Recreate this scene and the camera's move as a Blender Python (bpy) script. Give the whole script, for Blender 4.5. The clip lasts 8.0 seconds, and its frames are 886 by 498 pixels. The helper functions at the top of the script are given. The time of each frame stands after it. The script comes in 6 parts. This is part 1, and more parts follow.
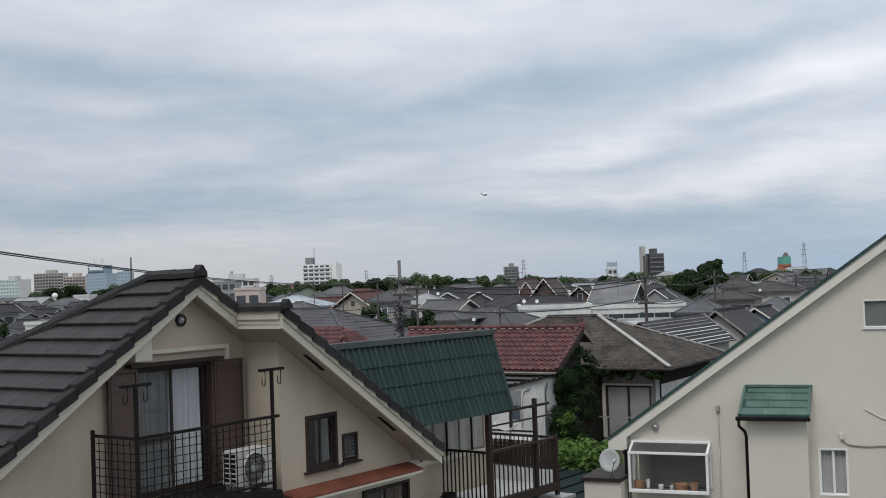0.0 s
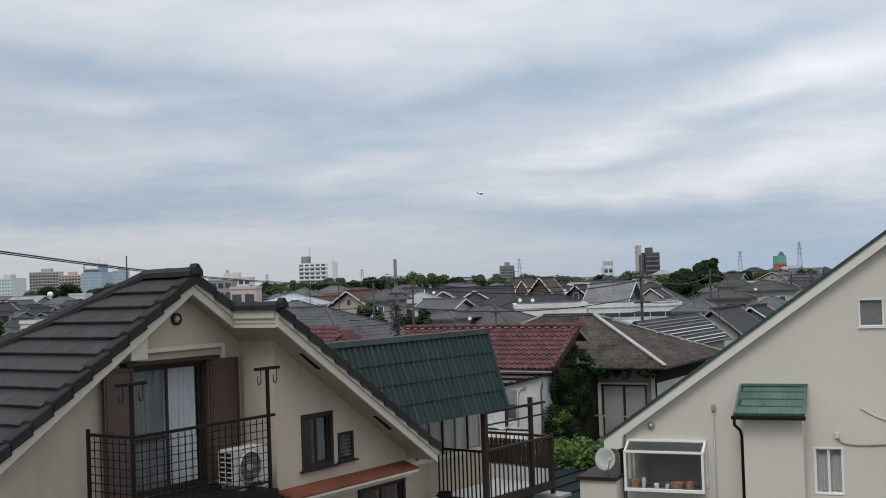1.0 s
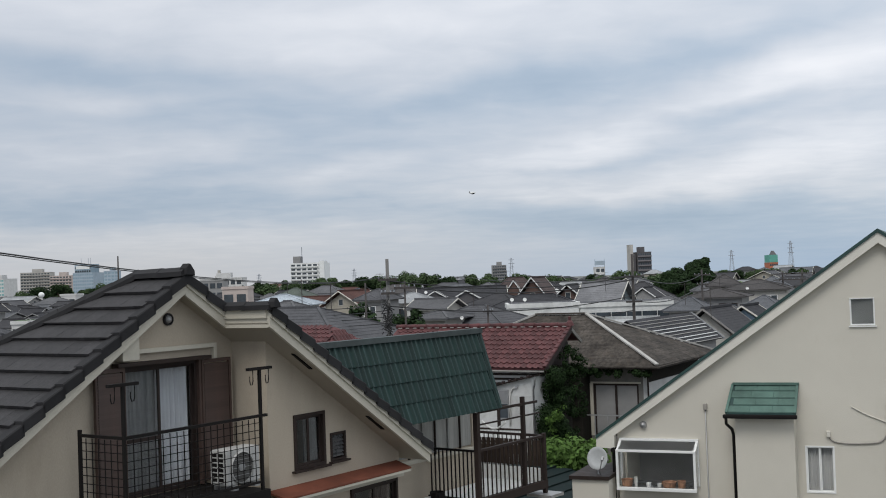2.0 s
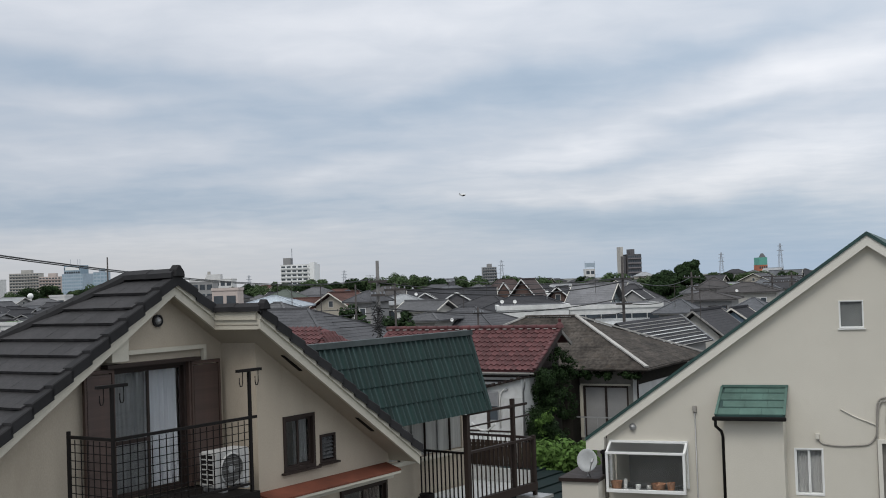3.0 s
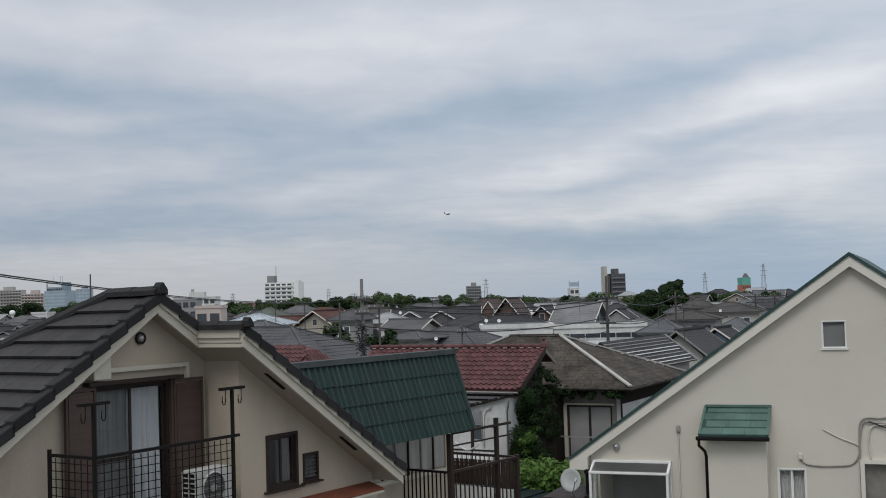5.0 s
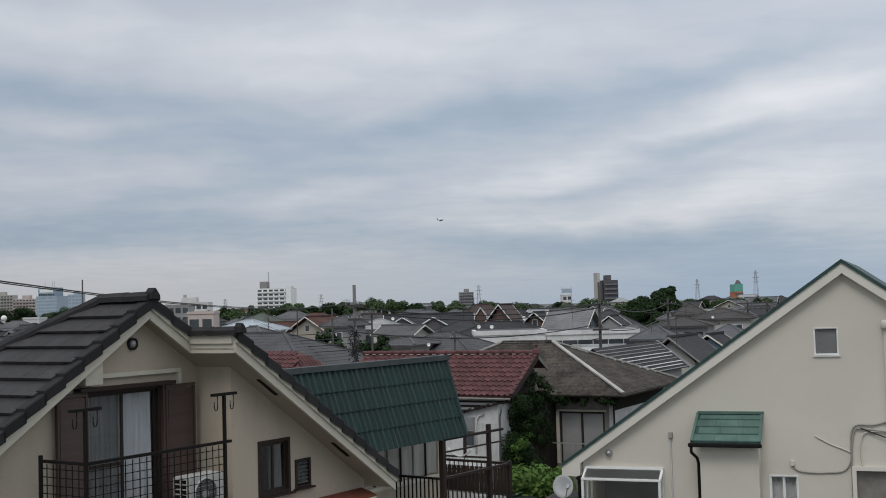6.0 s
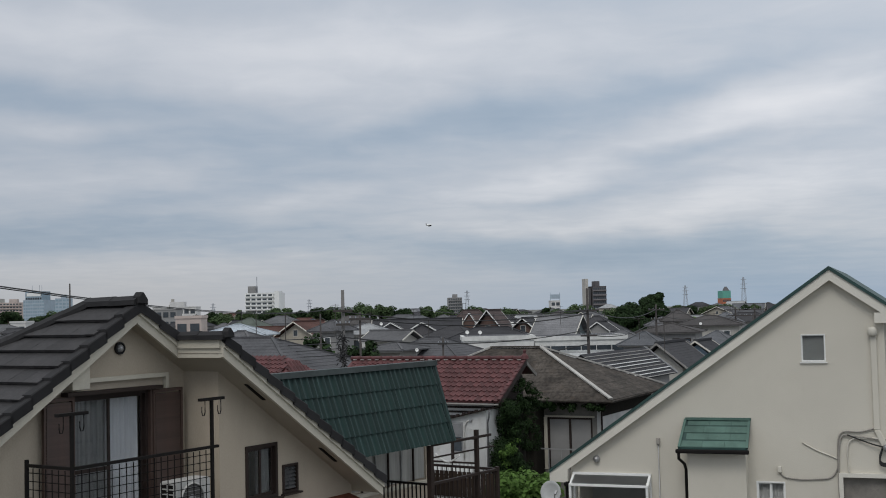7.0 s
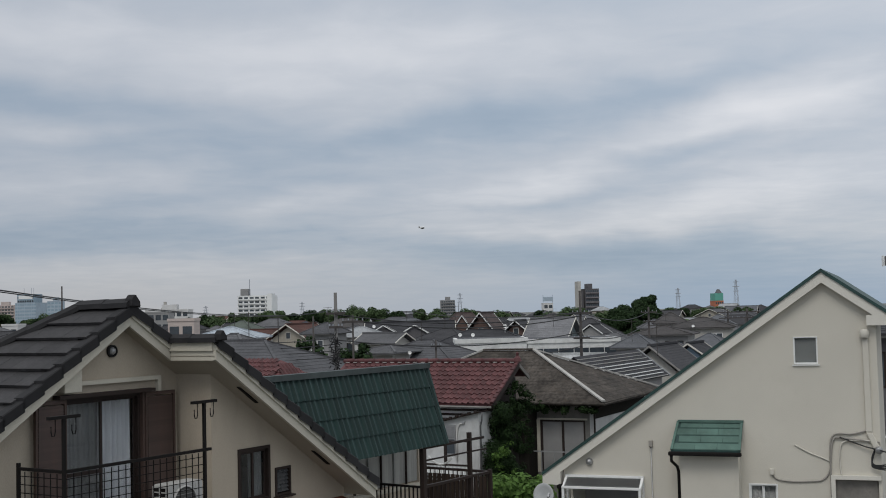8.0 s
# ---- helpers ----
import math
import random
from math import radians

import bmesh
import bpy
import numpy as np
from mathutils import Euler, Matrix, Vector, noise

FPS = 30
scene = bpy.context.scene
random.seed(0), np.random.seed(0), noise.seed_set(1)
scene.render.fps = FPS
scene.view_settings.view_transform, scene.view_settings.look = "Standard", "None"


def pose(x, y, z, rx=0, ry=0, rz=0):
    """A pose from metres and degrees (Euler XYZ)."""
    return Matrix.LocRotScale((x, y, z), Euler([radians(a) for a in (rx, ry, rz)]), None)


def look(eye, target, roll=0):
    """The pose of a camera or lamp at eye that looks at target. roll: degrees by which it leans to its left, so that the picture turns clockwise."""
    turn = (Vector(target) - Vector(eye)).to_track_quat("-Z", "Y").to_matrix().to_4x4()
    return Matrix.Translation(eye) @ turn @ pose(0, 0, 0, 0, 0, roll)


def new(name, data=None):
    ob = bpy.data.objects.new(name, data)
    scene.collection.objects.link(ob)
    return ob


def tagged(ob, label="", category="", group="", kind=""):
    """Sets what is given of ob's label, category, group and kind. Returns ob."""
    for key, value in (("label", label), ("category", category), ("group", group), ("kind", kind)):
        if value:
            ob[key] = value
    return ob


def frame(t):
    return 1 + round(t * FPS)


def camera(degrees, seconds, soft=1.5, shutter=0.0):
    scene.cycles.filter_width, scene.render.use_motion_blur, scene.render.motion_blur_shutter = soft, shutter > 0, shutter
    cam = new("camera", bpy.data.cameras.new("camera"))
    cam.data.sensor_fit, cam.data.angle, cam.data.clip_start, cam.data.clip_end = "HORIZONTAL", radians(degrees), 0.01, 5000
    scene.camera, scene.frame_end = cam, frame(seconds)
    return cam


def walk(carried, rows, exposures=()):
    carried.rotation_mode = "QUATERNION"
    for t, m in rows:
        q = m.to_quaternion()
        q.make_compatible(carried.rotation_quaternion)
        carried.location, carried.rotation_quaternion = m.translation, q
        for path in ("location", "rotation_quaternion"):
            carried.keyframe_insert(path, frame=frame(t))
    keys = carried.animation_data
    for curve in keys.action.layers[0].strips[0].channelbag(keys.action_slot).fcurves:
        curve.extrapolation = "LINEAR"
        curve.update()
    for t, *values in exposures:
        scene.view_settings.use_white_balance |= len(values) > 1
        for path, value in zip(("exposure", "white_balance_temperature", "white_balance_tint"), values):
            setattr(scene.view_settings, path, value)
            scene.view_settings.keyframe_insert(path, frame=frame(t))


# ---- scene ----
EYE = 9.3
cam = camera(41.0, 8.0, soft=1.0)
# seconds, yaw, pitch, roll: the camera turns on the spot
ROWS = [
    (0.0, 0.000, 1.530, 2.000),
    (0.5, -0.099, 1.484, 1.997),
    (1.0, -0.200, 1.471, 1.972),
    (1.5, -0.383, 1.444, 1.999),
    (3.0, -1.059, 1.517, 1.968),
    (3.5, -1.386, 1.754, 1.642),
    (4.0, -1.560, 1.940, 1.415),
    (4.5, -1.671, 2.188, 1.578),
    (6.0, -2.171, 2.679, 1.606),
    (6.5, -2.476, 2.822, 1.395),
    (7.0, -2.730, 2.924, 1.386),
    (7.5, -2.925, 2.991, 1.494),
    (8.0, -3.076, 3.040, 1.413),
]
walk(cam, [(t, pose(0, 0, EYE, 90 + pitch, roll, yaw)) for t, yaw, pitch, roll in ROWS],
     exposures=[(0.0, 0.06), (2.8, 0.07), (4.0, -0.04), (6.0, -0.15), (8.0, -0.23)])


# ---- sky and light ----
def node(tree, kind, **inputs):
    made = tree.nodes.new(kind)
    for key, value in inputs.items():
        made.inputs[key.replace("_", " ")].default_value = value
    return made


def ramp(tree, stops, fac):
    made = tree.nodes.new("ShaderNodeValToRGB")
    while len(made.color_ramp.elements) < len(stops):
        made.color_ramp.elements.new(0.5)
    for element, (at, colour) in zip(made.color_ramp.elements, stops):
        element.position, element.color = at, (*colour, 1)
    tree.links.new(fac, made.inputs[0])
    return made.outputs[0]


def maths(tree, how, a, b):
    made = tree.nodes.new("ShaderNodeMath")
    made.operation = how
    for socket, value in zip(made.inputs, (a, b)):
        if hasattr(value, "node"):
            tree.links.new(value, socket)
        else:
            socket.default_value = value
    return made.outputs[0]


def mixed(tree, how, fac, a, b):
    made = tree.nodes.new("ShaderNodeMix")
    made.data_type, made.blend_type = "RGBA", how
    for socket, value in zip((made.inputs[0], made.inputs[6], made.inputs[7]), (fac, a, b)):
        if hasattr(value, "node"):
            tree.links.new(value, socket)
        else:
            socket.default_value = value
    return made.outputs[2]


SUN_ELEVATION, SUN_AZIMUTH = 52.0, 205.0

world = bpy.data.worlds.new("overcast_sky")
scene.world = world
world.use_nodes = True
wt = world.node_tree
back = wt.nodes["Background"]
sky = wt.nodes.new("ShaderNodeTexSky")
sky.sky_type, sky.sun_disc = "NISHITA", False
sky.sun_elevation, sky.sun_rotation = radians(SUN_ELEVATION), radians(SUN_AZIMUTH)
place = wt.nodes.new("ShaderNodeTexCoord")
split = wt.nodes.new("ShaderNodeSeparateXYZ")
wt.links.new(place.outputs["Generated"], split.inputs[0])


# banks of cloud: sideways, height, half-width, half-height, tilt, how much lighter or darker
PALE_BANKS = [
    (-0.032, 0.215, 0.405, 0.052, 1, 0.36),
    (-0.057, 0.179, 0.172, 0.024, 4, 0.18),
    (-0.313, 0.226, 0.181, 0.038, -2, 0.22),
    (-0.252, 0.157, 0.110, 0.015, 2, 0.22),
    (-0.281, 0.114, 0.191, 0.019, 1, 0.16),
    (-0.157, 0.118, 0.067, 0.021, -2, 0.14),
    (-0.065, 0.097, 0.076, 0.015, -2, 0.22),
    (0.134, 0.108, 0.138, 0.026, -10, 0.36),
    (0.313, 0.154, 0.157, 0.038, -11, 0.46),
    (0.305, 0.094, 0.172, 0.029, -9, 0.36),
    (0.174, 0.072, 0.286, 0.021, -1, 0.22),
    (-0.224, 0.040, 0.334, 0.021, 0, 0.16),
]
GREY_BANKS = [
    (-0.272, 0.177, 0.181, 0.023, 2, -0.26),
    (0.074, 0.154, 0.181, 0.026, -9, -0.36),
    (0.229, 0.172, 0.181, 0.024, -15, -0.24),
    (-0.138, 0.142, 0.143, 0.031, 4, -0.24),
    (0.246, 0.127, 0.114, 0.013, -5, -0.34),
    (-0.102, 0.112, 0.143, 0.029, 6, -0.14),
    (-0.244, 0.070, 0.382, 0.024, 1, -0.32),
    (0.187, 0.045, 0.310, 0.028, 1, -0.48),
    (0.283, 0.016, 0.200, 0.024, -2, -0.30),
    (0.143, 0.093, 0.091, 0.008, -5, -0.22),
    (-0.199, 0.092, 0.134, 0.012, -5, -0.14),
]


def vector_maths(how, a, b):
    made = wt.nodes.new("ShaderNodeVectorMath")
    made.operation = how
    for socket, value in zip(made.inputs, (a, b)):
        if hasattr(value, "node"):
            wt.links.new(value, socket)
        else:
            socket.default_value = value
    return made.outputs[0]


def noise_at(vector, size, detail, rough, warp):
    made = node(wt, "ShaderNodeTexNoise", Scale=size, Detail=detail, Roughness=rough, Distortion=warp)
    wt.links.new(vector, made.inputs["Vector"])
    return made


# a flat cloud deck: its texture runs together towards the horizon
climb = maths(wt, "ADD", maths(wt, "MAXIMUM", split.outputs[2], 0.0), 0.07)
deck_at = wt.nodes.new("ShaderNodeCombineXYZ")
wt.links.new(maths(wt, "DIVIDE", split.outputs[0], climb), deck_at.inputs[0])
wt.links.new(maths(wt, "DIVIDE", split.outputs[1], climb), deck_at.inputs[1])
broad = noise_at(deck_at.outputs[0], 1.1, 4.0, 0.5, 0.3).outputs["Fac"]
fine = noise_at(deck_at.outputs[0], 3.6, 5.0, 0.55, 0.4).outputs["Fac"]
ragged = noise_at(place.outputs["Generated"], 7.0, 4.0, 0.55, 0.0).outputs["Color"]
ragged = vector_maths("MULTIPLY", vector_maths("SUBTRACT", ragged, (0.5, 0.5, 0.5)), (0.12, 0.0, 0.045))
bent = vector_maths("ADD", place.outputs["Generated"], ragged)
cover = maths(wt, "ADD", 0.245, maths(wt, "ADD", maths(wt, "MULTIPLY", broad, 0.26), maths(wt, "MULTIPLY", fine, 0.30)))
for u, v, wide, tall, tilt, amount in PALE_BANKS + GREY_BANKS:
    m = wt.nodes.new("ShaderNodeMapping")
    m.vector_type = "TEXTURE"
    m.inputs["Location"].default_value = (u, 0.95, v)
    m.inputs["Rotation"].default_value = (0, radians(tilt), 0)
    m.inputs["Scale"].default_value = (wide, 2.0, tall)
    wt.links.new(bent, m.inputs[0])
    bank = wt.nodes.new("ShaderNodeTexGradient")
    bank.gradient_type = "SPHERICAL"
    wt.links.new(m.outputs[0], bank.inputs[0])
    soft_edge = wt.nodes.new("ShaderNodeMapRange")
    soft_edge.interpolation_type = "SMOOTHSTEP"
    wt.links.new(bank.outputs["Fac"], soft_edge.inputs[0])
    cover = maths(wt, "ADD", cover, maths(wt, "MULTIPLY", soft_edge.outputs[0], 0.80 * amount))
cloud = ramp(wt, [(0.0, (0.285, 0.38, 0.50)), (0.30, (0.39, 0.472, 0.58)), (0.60, (0.54, 0.588, 0.665)), (1.0, (0.775, 0.795, 0.845))], cover)
# the haze towards the horizon and the brighter vault overhead of an overcast day
by_height = ramp(wt, [(0.0, (0.98, 0.95, 0.92)), (0.03, (1.0, 0.98, 0.95)), (0.10, (1.0, 1.0, 1.0)), (0.26, (1.06, 1.06, 1.06)), (1.0, (2.1, 1.98, 1.80))], split.outputs[2])
lit = mixed(wt, "MULTIPLY", 1.0, cloud, by_height)
thin = ramp(wt, [(0.0, (0.98, 0.98, 0.98)), (1.0, (1.26, 1.24, 1.21))], maths(wt, "ADD", split.outputs[0], 0.35))
lit = mixed(wt, "MULTIPLY", 1.0, lit, thin)
haze = ramp(wt, [(0.0, (0.75, 0.75, 0.75)), (0.055, (0.0, 0.0, 0.0))], split.outputs[2])
far_air = ramp(wt, [(0.15, (0.575, 0.57, 0.575)), (0.62, (0.33, 0.45, 0.60))], maths(wt, "ADD", split.outputs[0], 0.35))
lit = mixed(wt, "MIX", haze, lit, far_air)
blue = mixed(wt, "MULTIPLY", 1.0, sky.outputs[0], (0.06, 0.06, 0.06, 1))
wt.links.new(mixed(wt, "MIX", 0.93, blue, lit), back.inputs[0])
back.inputs[1].default_value = 1.0

sun = new("sun", bpy.data.lights.new("sun", "SUN"))
sun.data.energy, sun.data.angle, sun.data.color = 1.1, radians(25), (1.0, 0.97, 0.92)
a, e = radians(SUN_AZIMUTH), radians(SUN_ELEVATION)
toward = Vector((math.sin(a) * math.cos(e), math.cos(a) * math.cos(e), math.sin(e)))
sun.matrix_world = look(toward * 50, (0, 0, 0))


# ---- materials ----
def material(name, base, rough=0.7, metal=0.0, vary=0.15, size=1.0, grain=0.02, fine_size=45.0, bump=0.12, piece=0.0, stain=None, streak=(1, 1, 1), spec=0.4):
    """Colour with broad and fine variation, relief, an optional stain colour and a piece-to-piece shift."""
    made = bpy.data.materials.new(name)
    made.use_nodes = True
    t = made.node_tree
    shader = t.nodes["Principled BSDF"]
    shader.inputs["Metallic"].default_value, shader.inputs["Specular IOR Level"].default_value = metal, spec
    where = t.nodes.new("ShaderNodeTexCoord")
    m = t.nodes.new("ShaderNodeMapping")
    m.inputs["Scale"].default_value = streak
    t.links.new(where.outputs["Object"], m.inputs[0])
    wide = node(t, "ShaderNodeTexNoise", Scale=size, Detail=5.0, Roughness=0.6)
    small = node(t, "ShaderNodeTexNoise", Scale=fine_size, Detail=3.0, Roughness=0.6)
    t.links.new(m.outputs[0], wide.inputs["Vector"])
    t.links.new(m.outputs[0], small.inputs["Vector"])
    dark = [max(c * (1 - vary), 0) for c in base]
    light = [min(c * (1 + vary), 1) for c in base]
    colour = ramp(t, [(0.32, dark), (0.68, light)], wide.outputs["Fac"])
    speck = ramp(t, [(0.3, (1 - 2 * grain,) * 3), (0.7, (1 + 2 * grain,) * 3)], small.outputs["Fac"])
    colour = mixed(t, "MULTIPLY", 1.0, colour, speck)
    if stain:
        spots = node(t, "ShaderNodeTexNoise", Scale=size * 2.3, Detail=6.0, Roughness=0.7)
        t.links.new(m.outputs[0], spots.inputs["Vector"])
        colour = mixed(t, "MIX", ramp(t, [(0.55, (0, 0, 0)), (0.75, (0.7, 0.7, 0.7))], spots.outputs["Fac"]), colour, (*stain, 1))
    if piece:
        info = t.nodes.new("ShaderNodeObjectInfo")
        shift = ramp(t, [(0.0, (1 - piece,) * 3), (1.0, (1 + piece,) * 3)], info.outputs["Random"])
        colour = mixed(t, "MULTIPLY", 1.0, colour, shift)
    t.links.new(colour, shader.inputs["Base Color"])
    gloss = ramp(t, [(0.3, (max(rough - 0.1, 0.03),) * 3), (0.7, (min(rough + 0.1, 1),) * 3)], wide.outputs["Fac"])
    t.links.new(gloss, shader.inputs["Roughness"])
    if bump:
        relief = node(t, "ShaderNodeBump", Strength=bump, Distance=0.01)
        t.links.new(small.outputs["Fac"], relief.inputs["Height"])
        t.links.new(relief.outputs[0], shader.inputs["Normal"])
    return made


def leaf_material(name, base, glow=0.25):
    """A leaf: uneven green from leaf to leaf, a little light passing through."""
    made = bpy.data.materials.new(name)
    made.use_nodes = True
    t = made.node_tree
    shader = t.nodes["Principled BSDF"]
    where = t.nodes.new("ShaderNodeNewGeometry")
    colour = ramp(t, [(0.0, [c * 0.55 for c in base]), (0.5, base), (1.0, [min(c * 1.5, 1) for c in base])], where.outputs["Random Per Island"])
    t.links.new(colour, shader.inputs["Base Color"])
    shader.inputs["Roughness"].default_value = 0.75
    shader.inputs["Specular IOR Level"].default_value = 0.12
    pale = t.nodes.new("ShaderNodeBsdfTranslucent")
    t.links.new(colour, pale.inputs[0])
    both = t.nodes.new("ShaderNodeMixShader")
    both.inputs[0].default_value = glow
    t.links.new(shader.outputs[0], both.inputs[1])
    t.links.new(pale.outputs[0], both.inputs[2])
    t.links.new(both.outputs[0], t.nodes["Material Output"].inputs[0])
    return made


def glass_material(name, tint=(0.90, 0.92, 0.92), rough=0.03):
    """A window pane: dark, mirror-smooth, half clear."""
    made = bpy.data.materials.new(name)
    made.use_nodes = True
    shader = made.node_tree.nodes["Principled BSDF"]
    shader.inputs["Base Color"].default_value = (*tint, 1)
    shader.inputs["Transmission Weight"].default_value = 1.0
    shader.inputs["Roughness"].default_value = rough
    shader.inputs["IOR"].default_value = 1.45
    return made


M = {
    "cream": material("cream_stucco", (0.43, 0.372, 0.297), 0.95, vary=0.09, size=0.5, bump=0.35, grain=0.03, fine_size=60, stain=(0.37, 0.315, 0.245), streak=(1.6, 1.6, 0.6), spec=0.2),
    "cream_light": material("pale_stucco", (0.60, 0.565, 0.49), 0.95, vary=0.05, size=0.4, bump=0.3, grain=0.015, fine_size=60, stain=(0.55, 0.515, 0.44), spec=0.2),
    "fascia": material("cream_board", (0.52, 0.485, 0.405), 0.7, vary=0.06, size=0.8, bump=0.05, stain=(0.42, 0.40, 0.34)),
    "fascia_light": material("white_board", (0.66, 0.63, 0.56), 0.7, vary=0.04, size=0.8, bump=0.05),
    "soffit": material("soffit_board", (0.37, 0.325, 0.26), 0.85, vary=0.06, size=0.8, bump=0.08),
    "slate": material("dark_flat_tile", (0.041, 0.0392, 0.0405), 0.75, vary=0.4, size=3.5, bump=0.45, grain=0.10, fine_size=30, piece=0.14, stain=(0.056, 0.052, 0.050), spec=0.25),
    "slate_edge": material("dark_verge_tile", (0.024, 0.023, 0.024), 0.7, vary=0.25, size=3, bump=0.2, piece=0.15, spec=0.2),
    "green_metal": material("green_corrugated_sheet", (0.011, 0.031, 0.0275), 0.6, vary=0.35, size=2.2, bump=0.05, piece=0.12, stain=(0.024, 0.048, 0.043), streak=(3, 0.3, 1), spec=0.3),
    "green_worn": material("worn_pale_green_sheet", (0.034, 0.062, 0.060), 0.65, vary=0.45, size=3.0, bump=0.05, piece=0.15, streak=(3, 0.4, 1), spec=0.3),
    "green_trim": material("dark_green_metal", (0.022, 0.055, 0.050), 0.6, vary=0.25, size=3, bump=0.04),
    "green_cap": material("dull_grey_green_capping", (0.062, 0.074, 0.074), 0.7, vary=0.25, size=2, bump=0.05, stain=(0.035, 0.05, 0.05), spec=0.25),
    "green_flat": material("green_sheet_metal", (0.085, 0.150, 0.125), 0.65, vary=0.2, size=3, bump=0.05, piece=0.10, stain=(0.12, 0.19, 0.16), spec=0.3),
    "red_tile": material("red_clay_tile", (0.104, 0.040, 0.041), 0.65, vary=0.35, size=2, bump=0.25, piece=0.26, stain=(0.14, 0.075, 0.072), spec=0.3),
    "brown_shingle": material("weathered_brown_shingle", (0.063, 0.055, 0.048), 0.92, vary=0.5, size=1.1, bump=0.5, grain=0.2, fine_size=7, stain=(0.078, 0.060, 0.045), spec=0.15),
    "concrete": material("concrete", (0.27, 0.26, 0.245), 0.9, vary=0.18, size=1.5, bump=0.25, stain=(0.18, 0.172, 0.16), spec=0.2),
    "white": material("white_paint", (0.78, 0.78, 0.76), 0.5, vary=0.05, size=2, bump=0.03),
    "white_wall": material("white_siding", (0.72, 0.72, 0.70), 0.7, vary=0.08, size=1.2, bump=0.08, stain=(0.55, 0.54, 0.51)),
    "black_iron": material("black_painted_iron", (0.012, 0.0105, 0.010), 0.7, vary=0.2, size=6, bump=0.05, spec=0.12),
    "brown_alu": material("dark_brown_aluminium", (0.030, 0.021, 0.018), 0.6, vary=0.15, size=4, bump=0.02, spec=0.2),
    "shutter": material("brown_louvre_shutter", (0.068, 0.043, 0.035), 0.6, vary=0.2, size=5, bump=0.05, piece=0.1),
    "orange": material("orange_sheet_metal", (0.150, 0.052, 0.033), 0.75, vary=0.25, size=2.5, bump=0.05, stain=(0.10, 0.042, 0.030), spec=0.15),
    "curtain": material("pale_curtain", (0.68, 0.68, 0.71), 0.9, vary=0.06, size=4, bump=0.1),
    "lace": material("grey_lace_curtain", (0.42, 0.415, 0.41), 0.95, vary=0.06, size=5, bump=0.1),
    "glass": glass_material("clear_glass"),
    "glass_bay": glass_material("hazy_bay_glass", (0.80, 0.82, 0.83), 0.06),
    # backing colours: the dimness of rooms and openings is put into them
    "room": material("dim_room_backing", (0.30, 0.295, 0.29), 0.95, vary=0.15, size=1.5),
    "dark": material("painted_dimness", (0.10, 0.097, 0.092), 0.95, vary=0.2, size=2),
    "grey_metal": material("galvanised_metal", (0.36, 0.36, 0.36), 0.45, metal=0.6, vary=0.15, size=3, bump=0.05),
    "plastic": material("off_white_plastic", (0.62, 0.61, 0.58), 0.55, vary=0.06, size=4, bump=0.03),
    "ac_shell": material("greyed_off_white_casing", (0.44, 0.435, 0.42), 0.6, vary=0.1, size=4, bump=0.03, stain=(0.36, 0.35, 0.33)),
    "screen": material("pale_screen_sheet", (0.31, 0.305, 0.285), 0.7, vary=0.25, size=1.5, bump=0.05, streak=(6, 1, 0.5)),
    "glass_frost": glass_material("frosted_grey_glass", (0.50, 0.51, 0.52), 0.45),
    "cable_taupe": material("taupe_cable_sleeve", (0.30, 0.28, 0.25), 0.7, vary=0.12, size=4, bump=0.02),
    "stained_panel": material("stained_door_panel", (0.20, 0.185, 0.165), 0.8, vary=0.25, size=2.5, bump=0.05, stain=(0.11, 0.10, 0.09)),
    "pipe": material("beige_pipe", (0.58, 0.55, 0.48), 0.6, vary=0.08, size=4, bump=0.03),
    "black_cable": material("black_cable", (0.02, 0.02, 0.02), 0.6, bump=0.0),
    "ground": material("ground_soil_and_paving", (0.13, 0.13, 0.12), 0.95, vary=0.3, size=0.2, bump=0.3, stain=(0.09, 0.11, 0.06)),
    "bark": material("bark", (0.10, 0.075, 0.055), 0.95, vary=0.3, size=5, bump=0.6),
    "terracotta": material("terracotta_pot", (0.32, 0.16, 0.09), 0.85, vary=0.2, size=6),
    "leaf_bush": leaf_material("fresh_green_leaf", (0.097, 0.170, 0.043), 0.35),
    "leaf_vine": leaf_material("dark_vine_leaf", (0.017, 0.034, 0.011), 0.15),
    "leaf_tree": leaf_material("tree_leaf", (0.025, 0.045, 0.018), 0.2),
    # paler than tree_leaf: the haze of distance is put into the colour
    "leaf_far": leaf_material("hazed_far_tree_leaf", (0.074, 0.112, 0.050), 0.25),
}
M["w_louvre"] = material("grey_louvre_glass", (0.095, 0.095, 0.095), 0.3, vary=0.1, size=4, bump=0.0)
M["net"] = material("grey_net_curtain", (0.22, 0.22, 0.225), 0.95, vary=0.15, size=3, bump=0.1)
M["blind"] = material("grey_roller_blind", (0.15, 0.155, 0.155), 0.8, vary=0.08, size=3, bump=0.02)
M["fence"] = material("brown_fence_plank", (0.050, 0.036, 0.028), 0.8, vary=0.25, size=3, bump=0.2, piece=0.2, streak=(4, 4, 0.5), spec=0.2)
M["w_hip"] = material("grey_metal_capping", (0.40, 0.385, 0.36), 0.7, vary=0.2, size=1.0, bump=0.1, stain=(0.2, 0.19, 0.17))
M["teal_dark"] = material("dark_teal_roof", (0.009, 0.017, 0.017), 0.8, vary=0.3, size=2, bump=0.1, piece=0.15, spec=0.12)
M["dish_grey"] = material("pale_grey_dish", (0.46, 0.47, 0.47), 0.5, vary=0.08, size=4, bump=0.02)
